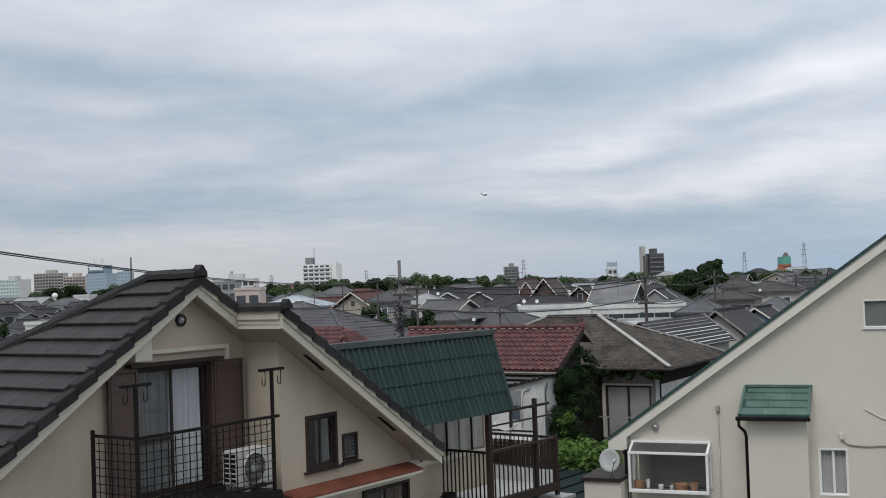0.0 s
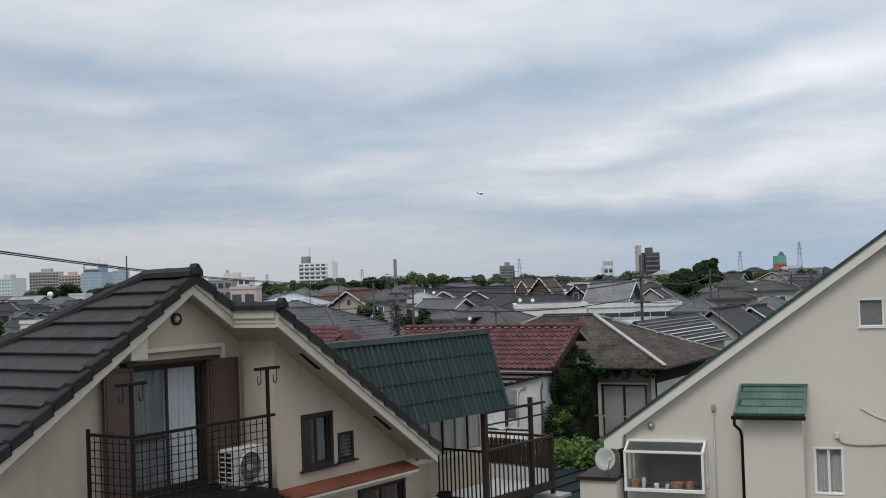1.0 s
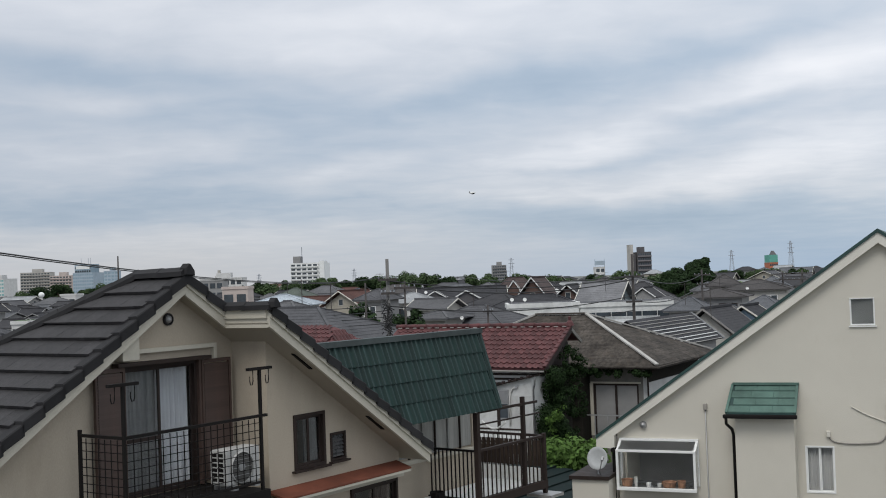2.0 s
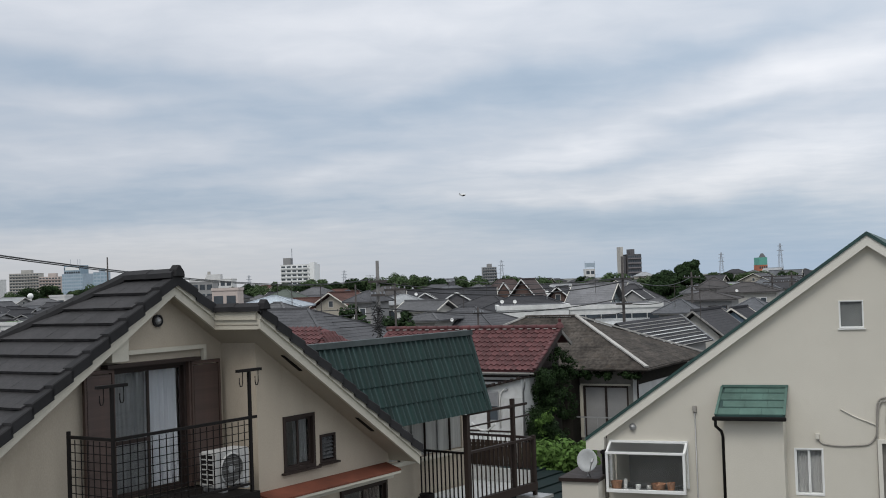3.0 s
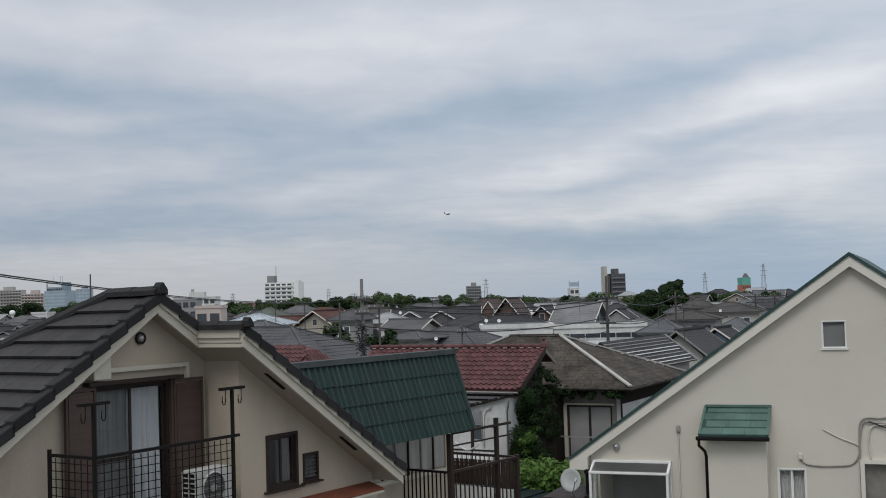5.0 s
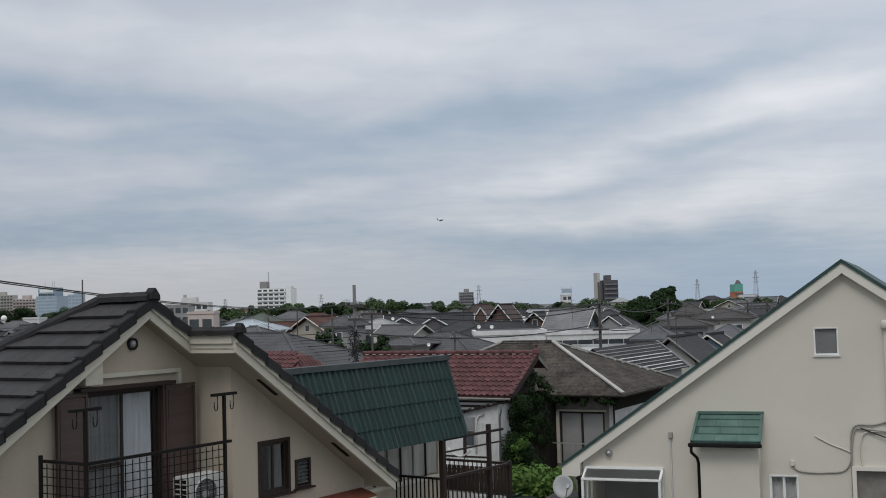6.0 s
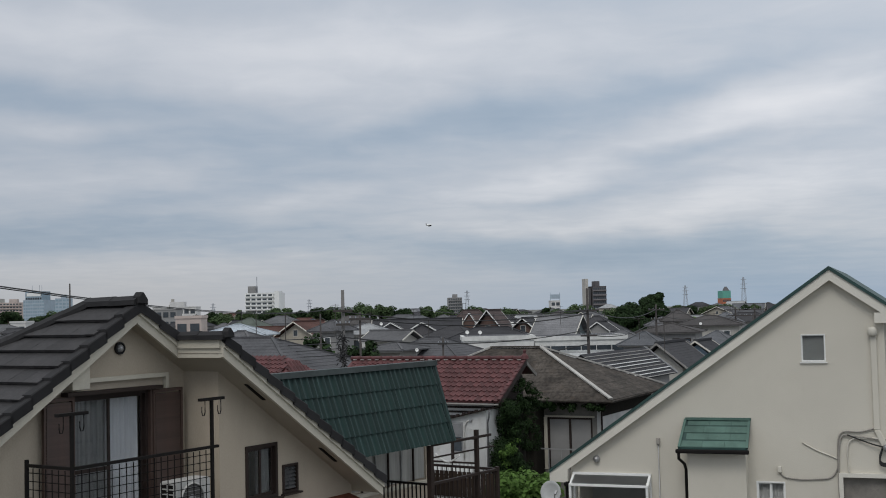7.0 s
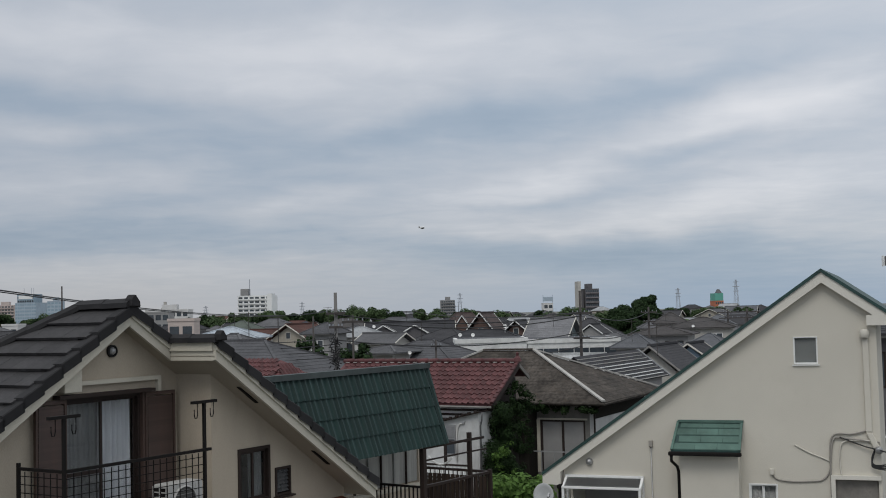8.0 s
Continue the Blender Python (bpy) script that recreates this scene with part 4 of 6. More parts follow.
for i in range(11):
    piece("baluster", full_bar, deck_ob, Matrix.Translation((0, 0.15 + i * 0.1, 0)))
plank = Shape().box(-0.047, 0.047, -0.012, 0.012, 5.30, 5.84).mesh("plank", M["fence"])
upright = Shape().box(-0.010, 0.010, -0.022, -0.0125, 5.2, 5.92).mesh("baluster", M["brown_alu"])
for i in range(14):
    for data in (plank, upright):
        piece("plank" if data is plank else "baluster", data, deck_ob, Matrix.Translation((2.36, 0.12 + i * 0.118, 0)) @ pose(0, 0, 0, 0, 0, 90))
part("bottom_rail", Shape().box(2.345, 2.375, 0.046, 1.66, 5.16, 5.199), "brown_alu", deck_ob)
part("edge_board", Shape().box(2.312, 2.335, 0.07, 1.66, 4.976, 5.27), "white", deck_ob, "white painted edge board")
chain = [(2.3 , 0.9 + 0.07 * k, 6.2 - 0.16 * math.sin(math.pi * k / 9)) for k in range(10)]
part("hanging_chain", Shape().tube(chain, 0.02, 5), "white", deck_ob)
pot = thing("dark_pot", DECK @ pose(-0.35, 0.75, 4.965), "small dark flower pot on the deck", "pot")
part("pot", Shape().spin([(0, 0), (0.11, 0), (0.15, 0.2), (0.13, 0.2), (0.1, 0.12), (0, 0.12)], 14), "black_iron", pot)

# low roof between the deck and the pale house
shed = thing("low_shed", pose(3.0, 29.5, 0, 0, 0, 55), "low shed with a dark teal tiled roof", "shed")
part("wall", Shape().box(-0.9, 2.4, -1.6, 2.4, 0, 3.55), "cream", shed)
for i in range(9):
    k0, k1 = i / 9, (i + 1) / 9
    part("roof_course", Shape().hexa([(-1.2, -2.0 + 4.6 * k0, 3.55 + 0.55 * k0), (2.7, -2.0 + 4.6 * k0, 3.55 + 0.55 * k0), (2.7, -2.0 + 4.6 * k1, 3.55 + 0.55 * k1 - 0.02), (-1.2, -2.0 + 4.6 * k1, 3.55 + 0.55 * k1 - 0.02)], [(-1.2, -2.0 + 4.6 * k0, 3.64 + 0.55 * k0), (2.7, -2.0 + 4.6 * k0, 3.64 + 0.55 * k0), (2.7, -2.0 + 4.6 * k1, 3.62 + 0.55 * k1 - 0.02), (-1.2, -2.0 + 4.6 * k1, 3.62 + 0.55 * k1 - 0.02)]), "teal_dark", shed)

# the annex with the dish beside the pale house
annex = thing("flat_annex", pose(2.86, 25.4, 0, 0, 0, -24), "low pale annex with a dark flat roof edge", "annex")
part("wall", Shape().box(0, 0.80, 0, 1.6, 0, 4.93), "cream_light", annex)
part("roof", Shape().box(-0.05, 0.82, -0.06, 1.7, 4.931, 5.01), "brown_alu", annex)
dish = thing("satellite_dish", pose(3.42, 25.35, 5.01), "pale grey satellite dish on the annex roof", "satellite dish")
aim = Vector((-0.72, -1.0, 0.22)).normalized()
bowl = [(0.0, 0.0), (0.09, 0.008), (0.165, 0.027), (0.238, 0.056), (0.243, 0.052), (0.165, 0.018), (0.09, -0.004), (0.0, -0.012)]
part("reflector", Shape().spin(bowl, 28, (0, -0.1, 0.36), aim), "dish_grey", dish, smooth=True)
part("arm", Shape().tube([(0.0, -0.1, 0.12), (0.0, -0.3, 0.16), (0.02, -0.45, 0.36)], 0.012, 6), "grey_metal", dish)
part("receiver", Shape().beam((0.02, -0.45, 0.36), (0.06, -0.38, 0.43), 0.05, 0.05), "grey_metal", dish, bevel=0.01)
part("mast", Shape().tube([(0, 0.05, 0.0), (0, 0.05, 0.3), (0, -0.06, 0.36)], 0.02, 8), "grey_metal", dish)
part("cable", Shape().tube([(0.0, -0.1, 0.1), (0.05, -0.14, -0.02), (0.03, -0.12, -0.2), (0.0, -0.13, -0.3)], 0.008, 5), "black_cable", dish)

# ---- bush and vines ----
rng = random.Random(5)
crown = blobs(rng, (-0.95, 0.75, -0.9, 1.2, 3.5, 4.42), 30, 0.3, 0.52) + blobs(rng, (-1.1, 1.3, -1.0, 1.3, 1.2, 3.3), 24, 0.5, 0.75)
bush = thing("leafy_bush", pose(3.85, 33.5, 0), "broad-leaved bright green climbing bush", "bush")
part("stems", Shape().tube([(0, 0, 0), (0.1, 0.1, 2), (0, 0, 3.6)], 0.07, 7, 0.03).tube([(0.1, 0, 0.3), (0.7, 0.2, 2), (0.9, 0.1, 3.4)], 0.05, 6, 0.02).tube([(-0.1, 0, 0.3), (-0.7, -0.2, 2), (-0.8, -0.1, 3.4)], 0.05, 6, 0.02), "bark", bush)
part("leaves", leaves(rng, crown, 17000, 0.15, 0.8, 0.5), "leaf_bush", bush)

# ---- the red-tiled house and its white lean-to ----
RED = pose(3.72, 40.0, 0, 0, 0, 58)
red = thing("red_tiled_house", RED, "white house with an old red tiled roof", "house")
part("wall", Shape().box(0.5, 2.85, 0.45, 7.0, 0, 6.1), "white_wall", red)
part("gable_wall", Shape().hexa([(0.5, 0.45, 6.1), (2.85, 0.45, 6.1), (2.85, 0.45, 6.85), (2.2, 0.45, 7.2)], [(0.5, 0.55, 6.1), (2.85, 0.55, 6.1), (2.85, 0.55, 6.85), (2.2, 0.55, 7.2)]), "brown_alu", red)
# near-black colour gives the shade of the gap behind the ivy
part("boarded_wall", Shape().box(0.5, 2.85, 0.40, 0.447, 0, 6.1), "shade_board", red, "board wall with the gap's shade in its colour")
RS2, RR, REAR = 0.60, 2.15, 2.95
rdeck = Shape()
rdeck.hexa([(0, 0, 6.10), (RR, 0, 6.10 + RS2 * RR), (RR, 7.3, 6.10 + RS2 * RR), (0, 7.3, 6.10)], [(0, 0, 6.15), (RR, 0, 6.15 + RS2 * RR), (RR, 7.3, 6.15 + RS2 * RR), (0, 7.3, 6.15)])
rear_z = 6.10 + RS2 * (2 * RR - REAR)
rdeck.hexa([(RR, 0, 6.10 + RS2 * RR), (REAR, 0, rear_z), (REAR, 7.3, rear_z), (RR, 7.3, 6.10 + RS2 * RR)], [(RR, 0, 6.15 + RS2 * RR), (REAR, 0, rear_z + 0.05), (REAR, 7.3, rear_z + 0.05), (RR, 7.3, 6.15 + RS2 * RR)])
rroof = part("roof", rdeck, "red_tile", red, "old red-brown pantile roof")
part("bargeboard", Shape().beam((-0.02, -0.03, 6.06), (RR, -0.03, 6.07 + RS2 * RR), 0.05, 0.16), "brown_alu", red)
part("bargeboard", Shape().beam((RR, -0.03, 6.07 + RS2 * RR), (REAR, -0.03, rear_z - 0.03), 0.05, 0.12), "old_wall", red)


def pantile(w, l):
    prof = [(0, 0.012), (0.10, 0.0), (0.35, -0.006), (0.55, 0.012), (0.72, 0.045), (0.86, 0.045), (1.0, 0.016)]
    verts = [(w * x, 0, z - 0.02) for x, z in prof] + [(w * x, l, z + 0.016) for x, z in prof] + [(w * x, l, z - 0.016) for x, z in prof]
    k = len(prof)
    return Shape().add(verts, [(i, i + 1, k + i + 1, k + i) for i in range(k - 1)] + [(k + i, k + i + 1, 2 * k + i + 1, 2 * k + i) for i in range(k - 1)])


TW, ROWS_N = 0.222, 9
TL = math.hypot(RR, RS2 * RR) / ROWS_N
tile = pantile(TW, TL + 0.05).mesh("tile", M["red_tile"])
tf = slope_frame((RR, 0, 6.19 + RS2 * RR), (0, 1, 0), (-1, 0, -RS2))
tile_rng = random.Random(3)
for r in range(ROWS_N):
    for c in range(32):
        piece("tile", tile, rroof, tf @ pose(0.03 + c * TW, r * TL + tile_rng.uniform(-0.006, 0.006), tile_rng.uniform(-0.004, 0.006), 0, 0, tile_rng.uniform(-0.5, 0.5)))
for i in range(16):
    y = i * 0.46
    part("ridge_tile", Shape().tube([(RR, y, 6.235 + RS2 * RR), (RR, y + 0.45, 6.22 + RS2 * RR)], 0.085, 8), "red_tile", rroof, smooth=True)
for i in range(22):
    part("ridge_mortar", Shape().box(RR - 0.16, RR - 0.12, 0.1 + i * 0.33, 0.25 + i * 0.33, 6.165 + RS2 * RR, 6.19 + RS2 * RR), "w_hip", rroof)
part("ridge_end", Shape().spin([(0.0, 0.34), (0.06, 0.3), (0.05, 0.2), (0.12, 0.12), (0.15, 0.0), (0, 0)], 10, (RR, 0.02, 6.2 + RS2 * RR)), "red_tile", rroof, "red ornamental ridge end tile")
for i in range(9):
    part("verge_tile", Shape().beam((RR * (1 - i / 9), 0.0, 6.2 + RS2 * RR * (1 - i / 9)), (RR * (1 - (i + 1) / 9) - 0.03, 0.0, 6.215 + RS2 * RR * (1 - (i + 1) / 9)), 0.12, 0.06), "red_tile", rroof)
part("gutter", Shape().tube([(-0.06, 0.0, 6.05), (-0.06, 7.3, 6.07)], 0.035, 8), "concrete", red, smooth=True)
for i in range(3):
    part("siding_band", Shape().box(0.46, 0.499, 0.45, 3.6, 5.55 + i * 0.16, 5.62 + i * 0.16), "brown_alu", red)
lean = thing("white_lean_to", RED, "white corrugated lean-to shed against the red-tiled house", "shed")
part("wall", Shape().hexa([(-0.7, 0.15, 0), (-0.7, 2.3, 0), (0.45, 2.3, 0), (0.45, 0.15, 0)], [(-0.7, 0.15, 5.92), (-0.7, 2.3, 5.42), (0.45, 2.3, 5.42), (0.45, 0.15, 5.92)]), "dull_siding", lean)
part("roof", Shape().hexa([(-0.85, 0.05, 5.95), (-0.85, 2.4, 5.42), (0.45, 2.4, 5.42), (0.45, 0.05, 5.95)], [(-0.85, 0.05, 5.99), (-0.85, 2.4, 5.46), (0.45, 2.4, 5.46), (0.45, 0.05, 5.99)]), "brown_alu", lean)
for i in range(18):
    y = 0.2 + i * 0.05
    part("siding_rib", Shape().box(-0.715, -0.701, y, y + 0.018, 3.0, 5.3), "dull_siding", lean)
lw = part("window", Shape().box(-0.735, -0.701, 1.03, 1.42, 4.50, 5.50), "grey_metal", lean, "narrow grey-framed shaded window")
part("pane", Shape().box(-0.745, -0.7355, 1.07, 1.38, 4.55, 5.02), "far_pane", lw)
part("pane", Shape().box(-0.745, -0.7355, 1.07, 1.38, 5.06, 5.45), "net", lw)
part("pipe", Shape().tube([(-0.74, 0.98, 4.3), (-0.74, 0.97, 5.2), (-0.74, 0.93, 5.42), (-0.74, 0.84, 5.55), (-0.74, 0.74, 5.56)], 0.022, 6), "plastic", lean, smooth=True)
part("pipe_end", Shape().spin([(0, 0.05), (0.05, 0.04), (0.05, 0)], 10, (-0.72, 0.72, 5.57), (-1, 0, 0)), "grey_metal", lean)
for i in range(10):
    y = 0.15 + i * 0.235
    part("roof_batten", Shape().box(-0.93, -0.80, y, y + 0.07, 5.945 - (y - 0.05) * 0.2255, 6.03 - (y - 0.05) * 0.2255), "brown_alu", lean)
part("downpipe", Shape().tube([(-0.78, -0.02, 5.95), (-0.78, 0.0, 5.7), (-0.76, 0.06, 5.5), (-0.76, 0.06, 3.0)], 0.03, 8), "w_louvre", lean, smooth=True)
rail = thing("balcony_rail", RED, "white slatted balcony with dark rails before the lean-to", "railing")
part("floor", Shape().box(-2.5, -0.72, -0.4, 2.6, 3.55, 3.65), "concrete", rail)
part("leg", Shape().box(-2.48, -2.40, -0.38, -0.30, 0, 3.549), "brown_alu", rail)
part("leg", Shape().box(-2.48, -2.40, 2.5, 2.58, 0, 3.549), "brown_alu", rail)
part("handrail", Shape().box(-2.54, -2.46, -0.4, 2.6, 4.40, 4.45), "brown_alu", rail)
part("lower_rail", Shape().box(-2.54, -2.46, -0.4, 2.6, 3.99, 4.05), "brown_alu", rail)
part("kick_board", Shape().box(-2.53, -2.47, -0.4, 2.6, 3.651, 3.93), "fence", rail)
for i in range(21):
    y = -0.36 + i * 0.142
    part("slat", Shape().box(-2.52, -2.48, y, y + 0.085, 4.051, 4.399), "white", rail)
for y in (0.45, 2.3):
    part("post", Shape().box(-2.46, -2.38, y, y + 0.08, 3.651, 5.2), "brown_alu", rail)
part("drying_bar", Shape().tube([(-2.42, -0.35, 5.17), (-2.42, 2.6, 5.17)], 0.025, 6), "brown_alu", rail)
red_far = thing("red_tiled_house", RED, "white house with an old red tiled roof behind the dark house", "house")
rz0 = 6.35
part("wall", Shape().box(0.5, 3.7, 9.9, 13.8, 0, rz0 - 0.05), "white_wall", red_far)
rr, rings = Shape(), []
for k in range(8):
    t0, t1 = k / 8, (k + 1) / 8
    ring = lambda t, z: [(2.1 * t, 9.2 + 1.1 * t, z), (4.2 - 2.1 * t, 9.2 + 1.1 * t, z), (4.2 - 2.1 * t, 14.2, z), (2.1 * t, 14.2, z)]
    rings += [ring(t0, rz0 + 1.2 * t0 + (0.03 if k else -0.05)), ring(t1, rz0 + 1.2 * t1)]
rr.loft(rings)
red_far_roof = part("roof", rr, "red_tile", red_far)
tf2 = slope_frame((2.1, 0, rz0 + 1.28), (0, 1, 0), (-1, 0, -1.2 / 2.1))
for r in range(8):
    for c in range(22):
        y = 9.25 + c * TW
        if y > 10.25 - 1.1 * (r + 0.5) / 8:
            piece("tile", tile, red_far_roof, tf2 @ pose(y, r * 0.3, 0.0))
tf3 = slope_frame((2.1, 10.3, rz0 + 1.28), (1, 0, 0), (0, -1.1, -1.2))
hip_len = math.hypot(1.1, 1.2)
for r in range(6):
    reach = 2.1 * (r + 0.45) / 6
    for c in range(-9, 9):
        if -reach < c * TW and (c + 1) * TW < reach:
            piece("tile", tile, red_far_roof, tf3 @ pose(c * TW, r * hip_len / 6, 0.0))
rngv = random.Random(11)
vines = blobs(rngv, (0.0, 0.9, -0.5, 0.2, 4.3, 6.0), 34, 0.15, 0.36) + blobs(rngv, (-0.4, 0.5, -0.7, 0.3, 1.5, 4.6), 34, 0.2, 0.45) + blobs(rngv, (0.7, 2.0, -0.2, 0.25, 4.4, 6.0), 26, 0.10, 0.25) + blobs(rngv, (0.4, 1.6, -0.1, 0.3, 2.0, 4.4), 24, 0.12, 0.28) + blobs(rngv, (0.9, 3.5, 0.2, 0.4, 2.6, 5.9), 26, 0.10, 0.22) + blobs(rngv, (1.3, 2.3, -0.15, 0.2, 6.0, 6.9), 16, 0.08, 0.18) + blobs(rngv, (2.3, 3.0, -0.2, 0.3, 5.7, 6.6), 20, 0.08, 0.17)
ivy = thing("ivy", RED, "dark green ivy climbing over the red-tiled house wall", "ivy")
part("stems", Shape().tube([(0.6, 0.2, 0), (0.7, 0.1, 3), (0.9, 0.2, 5.8)], 0.05, 6, 0.02), "bark", ivy)
part("leaves", leaves(rngv, vines, 34000, 0.07, 1.0, 0.6), "leaf_vine", ivy)
lighter_clumps = blobs(rngv, (-0.75, 0.0, -0.9, -0.1, 3.9, 5.0), 14, 0.06, 0.18)
part("lighter_leaves", leaves(rngv, lighter_clumps, 420, 0.10, 0.9, 0.6), "leaf_bush", ivy, "lighter green leaves low on the ivy")

# ---- the old house with the brown hipped roof ----
OLD = pose(8.65, 46.0, 0, 0, 0, 60)
old = thing("old_brown_house", OLD, "weathered grey house with a brown hipped shingle roof", "house")
part("wall", Shape().panel([(0.7, 5.55), (7.4, 5.55)], 0, [], 0.7, 0.85), "dull_siding", old)
part("wall_panel", Shape().box(0.75, 7.3, 0.66, 0.699, 4.9, 5.5), "shade_board", old, "near-black strip under the eave")
part("downpipe", Shape().tube([(0.1, 0.1, 5.5), (0.5, 0.5, 5.3), (0.62, 0.62, 5.1), (0.62, 0.62, 0.1)], 0.04, 8), "brown_alu", old, smooth=True)
side = Shape()
for y0, y1, z0, z1 in ((0.851, 1.05, 0, 5.55), (1.05, 2.98, 0, 2.75), (1.05, 2.98, 4.85, 5.55), (2.98, 9.8, 0, 5.55)):
    side.box(0.7, 0.85, y0, y1, z0, z1)
part("wall", side, "old_wall", old)
part("wall", Shape().box(0.85, 7.4, 9.8, 9.95, 0, 5.55), "old_wall", old)
# boards whose colour carries the shade under the creeper
part("shed_wall", Shape().box(-0.2, 0.699, 3.12, 6.4, 0, 5.35), "shade_board", old, "brown boarded wall coloured near-black for canopy shade")
wnd = new("window")
wnd.parent = old
wnd.matrix_basis = Matrix.Translation((0.72, 2.98, 2.75)) @ pose(0, 0, 0, 0, 0, -90)
tagged(wnd, "tall sliding window with drawn pale shades")
part("window_frame", Shape().box(0, 1.93, 0, 0.1, 0, 0.08).box(0, 1.93, 0, 0.1, 2.02, 2.1).box(0, 0.08, 0, 0.1, 0.08, 2.02).box(1.85, 1.93, 0, 0.1, 0.08, 2.02).box(0.92, 1.0, 0.0, 0.08, 0.08, 2.02), "brown_alu", wnd)
for x in (0.081, 1.001):
    part("shade", Shape().box(x, x + 0.84, 0.06, 0.075, 0.08, 2.02), "old_shade", wnd)
part("window_trim", Shape().box(-0.1, 2.03, -0.06, -0.001, 2.1, 2.17), "fascia", wnd)
part("window_trim", Shape().box(-0.16, -0.001, -0.05, 0.05, 0.0, 2.1), "fascia", wnd)
for i in range(5):
    part("guard_bar", Shape().box(-0.35 + i * 0.55, -0.32 + i * 0.55, -0.5, -0.47, -0.3, 0.85), "grey_metal", wnd)
part("guard_rail", Shape().box(-0.35, 2.0, -0.5, -0.46, 0.85, 0.9), "grey_metal", wnd)
OE, OZ, OR_Z = 5.62, 7.54, 16
oroof, rings = Shape(), []
for k in range(OR_Z):
    t0, t1 = k / OR_Z, (k + 1) / OR_Z
    ring = lambda t, z: [(3.5 * t, 4.35 * t, z), (8.0 - 4.5 * t, 4.35 * t, z), (8.0 - 4.5 * t, 10.9 - 4.2 * t, z), (3.5 * t, 10.9 - 4.2 * t, z)]
    rings += [ring(t0, OE + (OZ - OE) * t0 + (0.006 if k else -0.05)), ring(t1, OE + (OZ - OE) * t1)]
oroof.loft(rings)
part("roof", oroof, "brown_shingle", old, "weathered brown shingle hipped roof")
part("eave_board", Shape().box(0.02, 0.12, 0.12, 10.8, 5.48, 5.62).box(0.12, 7.9, 0.02, 0.12, 5.48, 5.62), "brown_shingle", old)
for p, q, w in (((0, 0), (3.5, 4.35), 0.16), ((8.0, 0), (3.5, 4.35), 0.12), ((0, 10.9), (3.5, 6.7), 0.12), ((8, 10.9), (3.5, 6.7), 0.12)):
    part("hip_cap", Shape().beam((*p, OE + 0.06), (*q, OZ + 0.06), w, 0.06), "w_hip", old, "pale grey metal hip capping")
part("ridge_cap", Shape().beam((3.5, 4.35, OZ + 0.05), (3.5, 6.7, OZ + 0.05), 0.2, 0.08), "brown_shingle", old)
part("gutter", Shape().tube([(-0.05, -0.05, 5.56), (-0.05, 8.0, 5.6)], 0.05, 8).tube([(-0.05, -0.05, 5.56), (7.9, -0.05, 5.6)], 0.035, 8), "brown_shingle", old)
vine2 = blobs(rngv, (0.0, 0.5, 0.4, 5.4, 5.25, 5.6), 60, 0.07, 0.2) + blobs(rngv, (-0.4, -0.15, 3.4, 6.2, 1.6, 5.3), 46, 0.12, 0.34)
creeper = thing("ivy", OLD, "dark green creeper over old boards under the eave", "ivy")
part("leaves", leaves(rngv, vine2, 15000, 0.085, 0.8, 0.6), "leaf_vine", creeper)

# ---- tiles of the cream house ----
TH = math.hypot(1, S)
COURSE, WIDE = 0.365, 0.31
nf = slope_frame((A0, 0, TOP - 0.04), (0, 1, 0), (-1, 0, -S))
full_tile = Shape().hexa([(0, 0, -0.03), (WIDE - 0.003, 0, -0.03), (WIDE - 0.003, COURSE + 0.05, 0.010), (0, COURSE + 0.05, 0.010)], [(0, 0, -0.005), (WIDE - 0.003, 0, -0.005), (WIDE - 0.003, COURSE + 0.05, 0.052), (0, COURSE + 0.05, 0.052)]).mesh("tile", M["slate"])
jit = random.Random(8)
for i in range(15):
    q0 = 0.08 + i * COURSE
    shift = 0.155 if i % 2 else 0.0
    for c in range(23):
        x0 = 1.0 - shift + c * WIDE
        m = nf @ pose(x0, q0, jit.uniform(-0.001, 0.002), jit.uniform(-0.1, 0.1), 0, jit.uniform(-0.1, 0.1))
        poly = [(0, 0), (WIDE - 0.003, 0), (WIDE - 0.003, COURSE + 0.05), (0, COURSE + 0.05)]
        cut = clip(clip(poly, 1, -1 / TH, RIDGE_END + q0 / TH - x0 - 0.02), -1, 0, x0 - 0.97)
        if len(cut) < 3:
            continue
        if len(cut) == 4 and all(abs(a[0] - b[0]) + abs(a[1] - b[1]) < 1e-6 for a, b in zip(cut, poly)):
            piece("tile", full_tile, roof, m)
        else:
            up = lambda y: 0.057 * y / (COURSE + 0.05) - 0.005
            cut.reverse() if sum((b[0] - a[0]) * (b[1] + a[1]) for a, b in zip(cut, cut[1:] + cut[:1])) > 0 else None
            piece("tile", Shape().hexa([(x, y, up(y) - 0.03) for x, y in cut], [(x, y, up(y)) for x, y in cut]).mesh("tile", M["slate"]), roof, m)


def verge_tiles(a0, a1, b):
    """Dark angled tiles, one to a course, that close the edge of the roof."""
    sign = 1 if a1 > a0 else -1
    n = max(round(abs(a1 - a0) * TH / COURSE), 1)
    for i in range(n):
        p, q = a0 + (a1 - a0) * i / n, a0 + (a1 - a0) * (i + 1) / n + sign * 0.03
        lift = 0.046
        ring = lambda a, up: [(a, b - 0.06, roof_z(a, 0, 0.18) + up), (a, b + 0.12, roof_z(a, 0, 0.06) + up), (a, b + 0.12, roof_z(a, 0, 0.028) + up), (a, b - 0.045, roof_z(a, 0, 0.02) + up), (a, b - 0.06, roof_z(a, 0, 0.035) + up)]
        part("verge_tile", Shape().hexa(ring(p, 0.0), ring(q, lift)), "slate_edge", roof)


verge_tiles(A0, A0 - EAVE, 0.90)
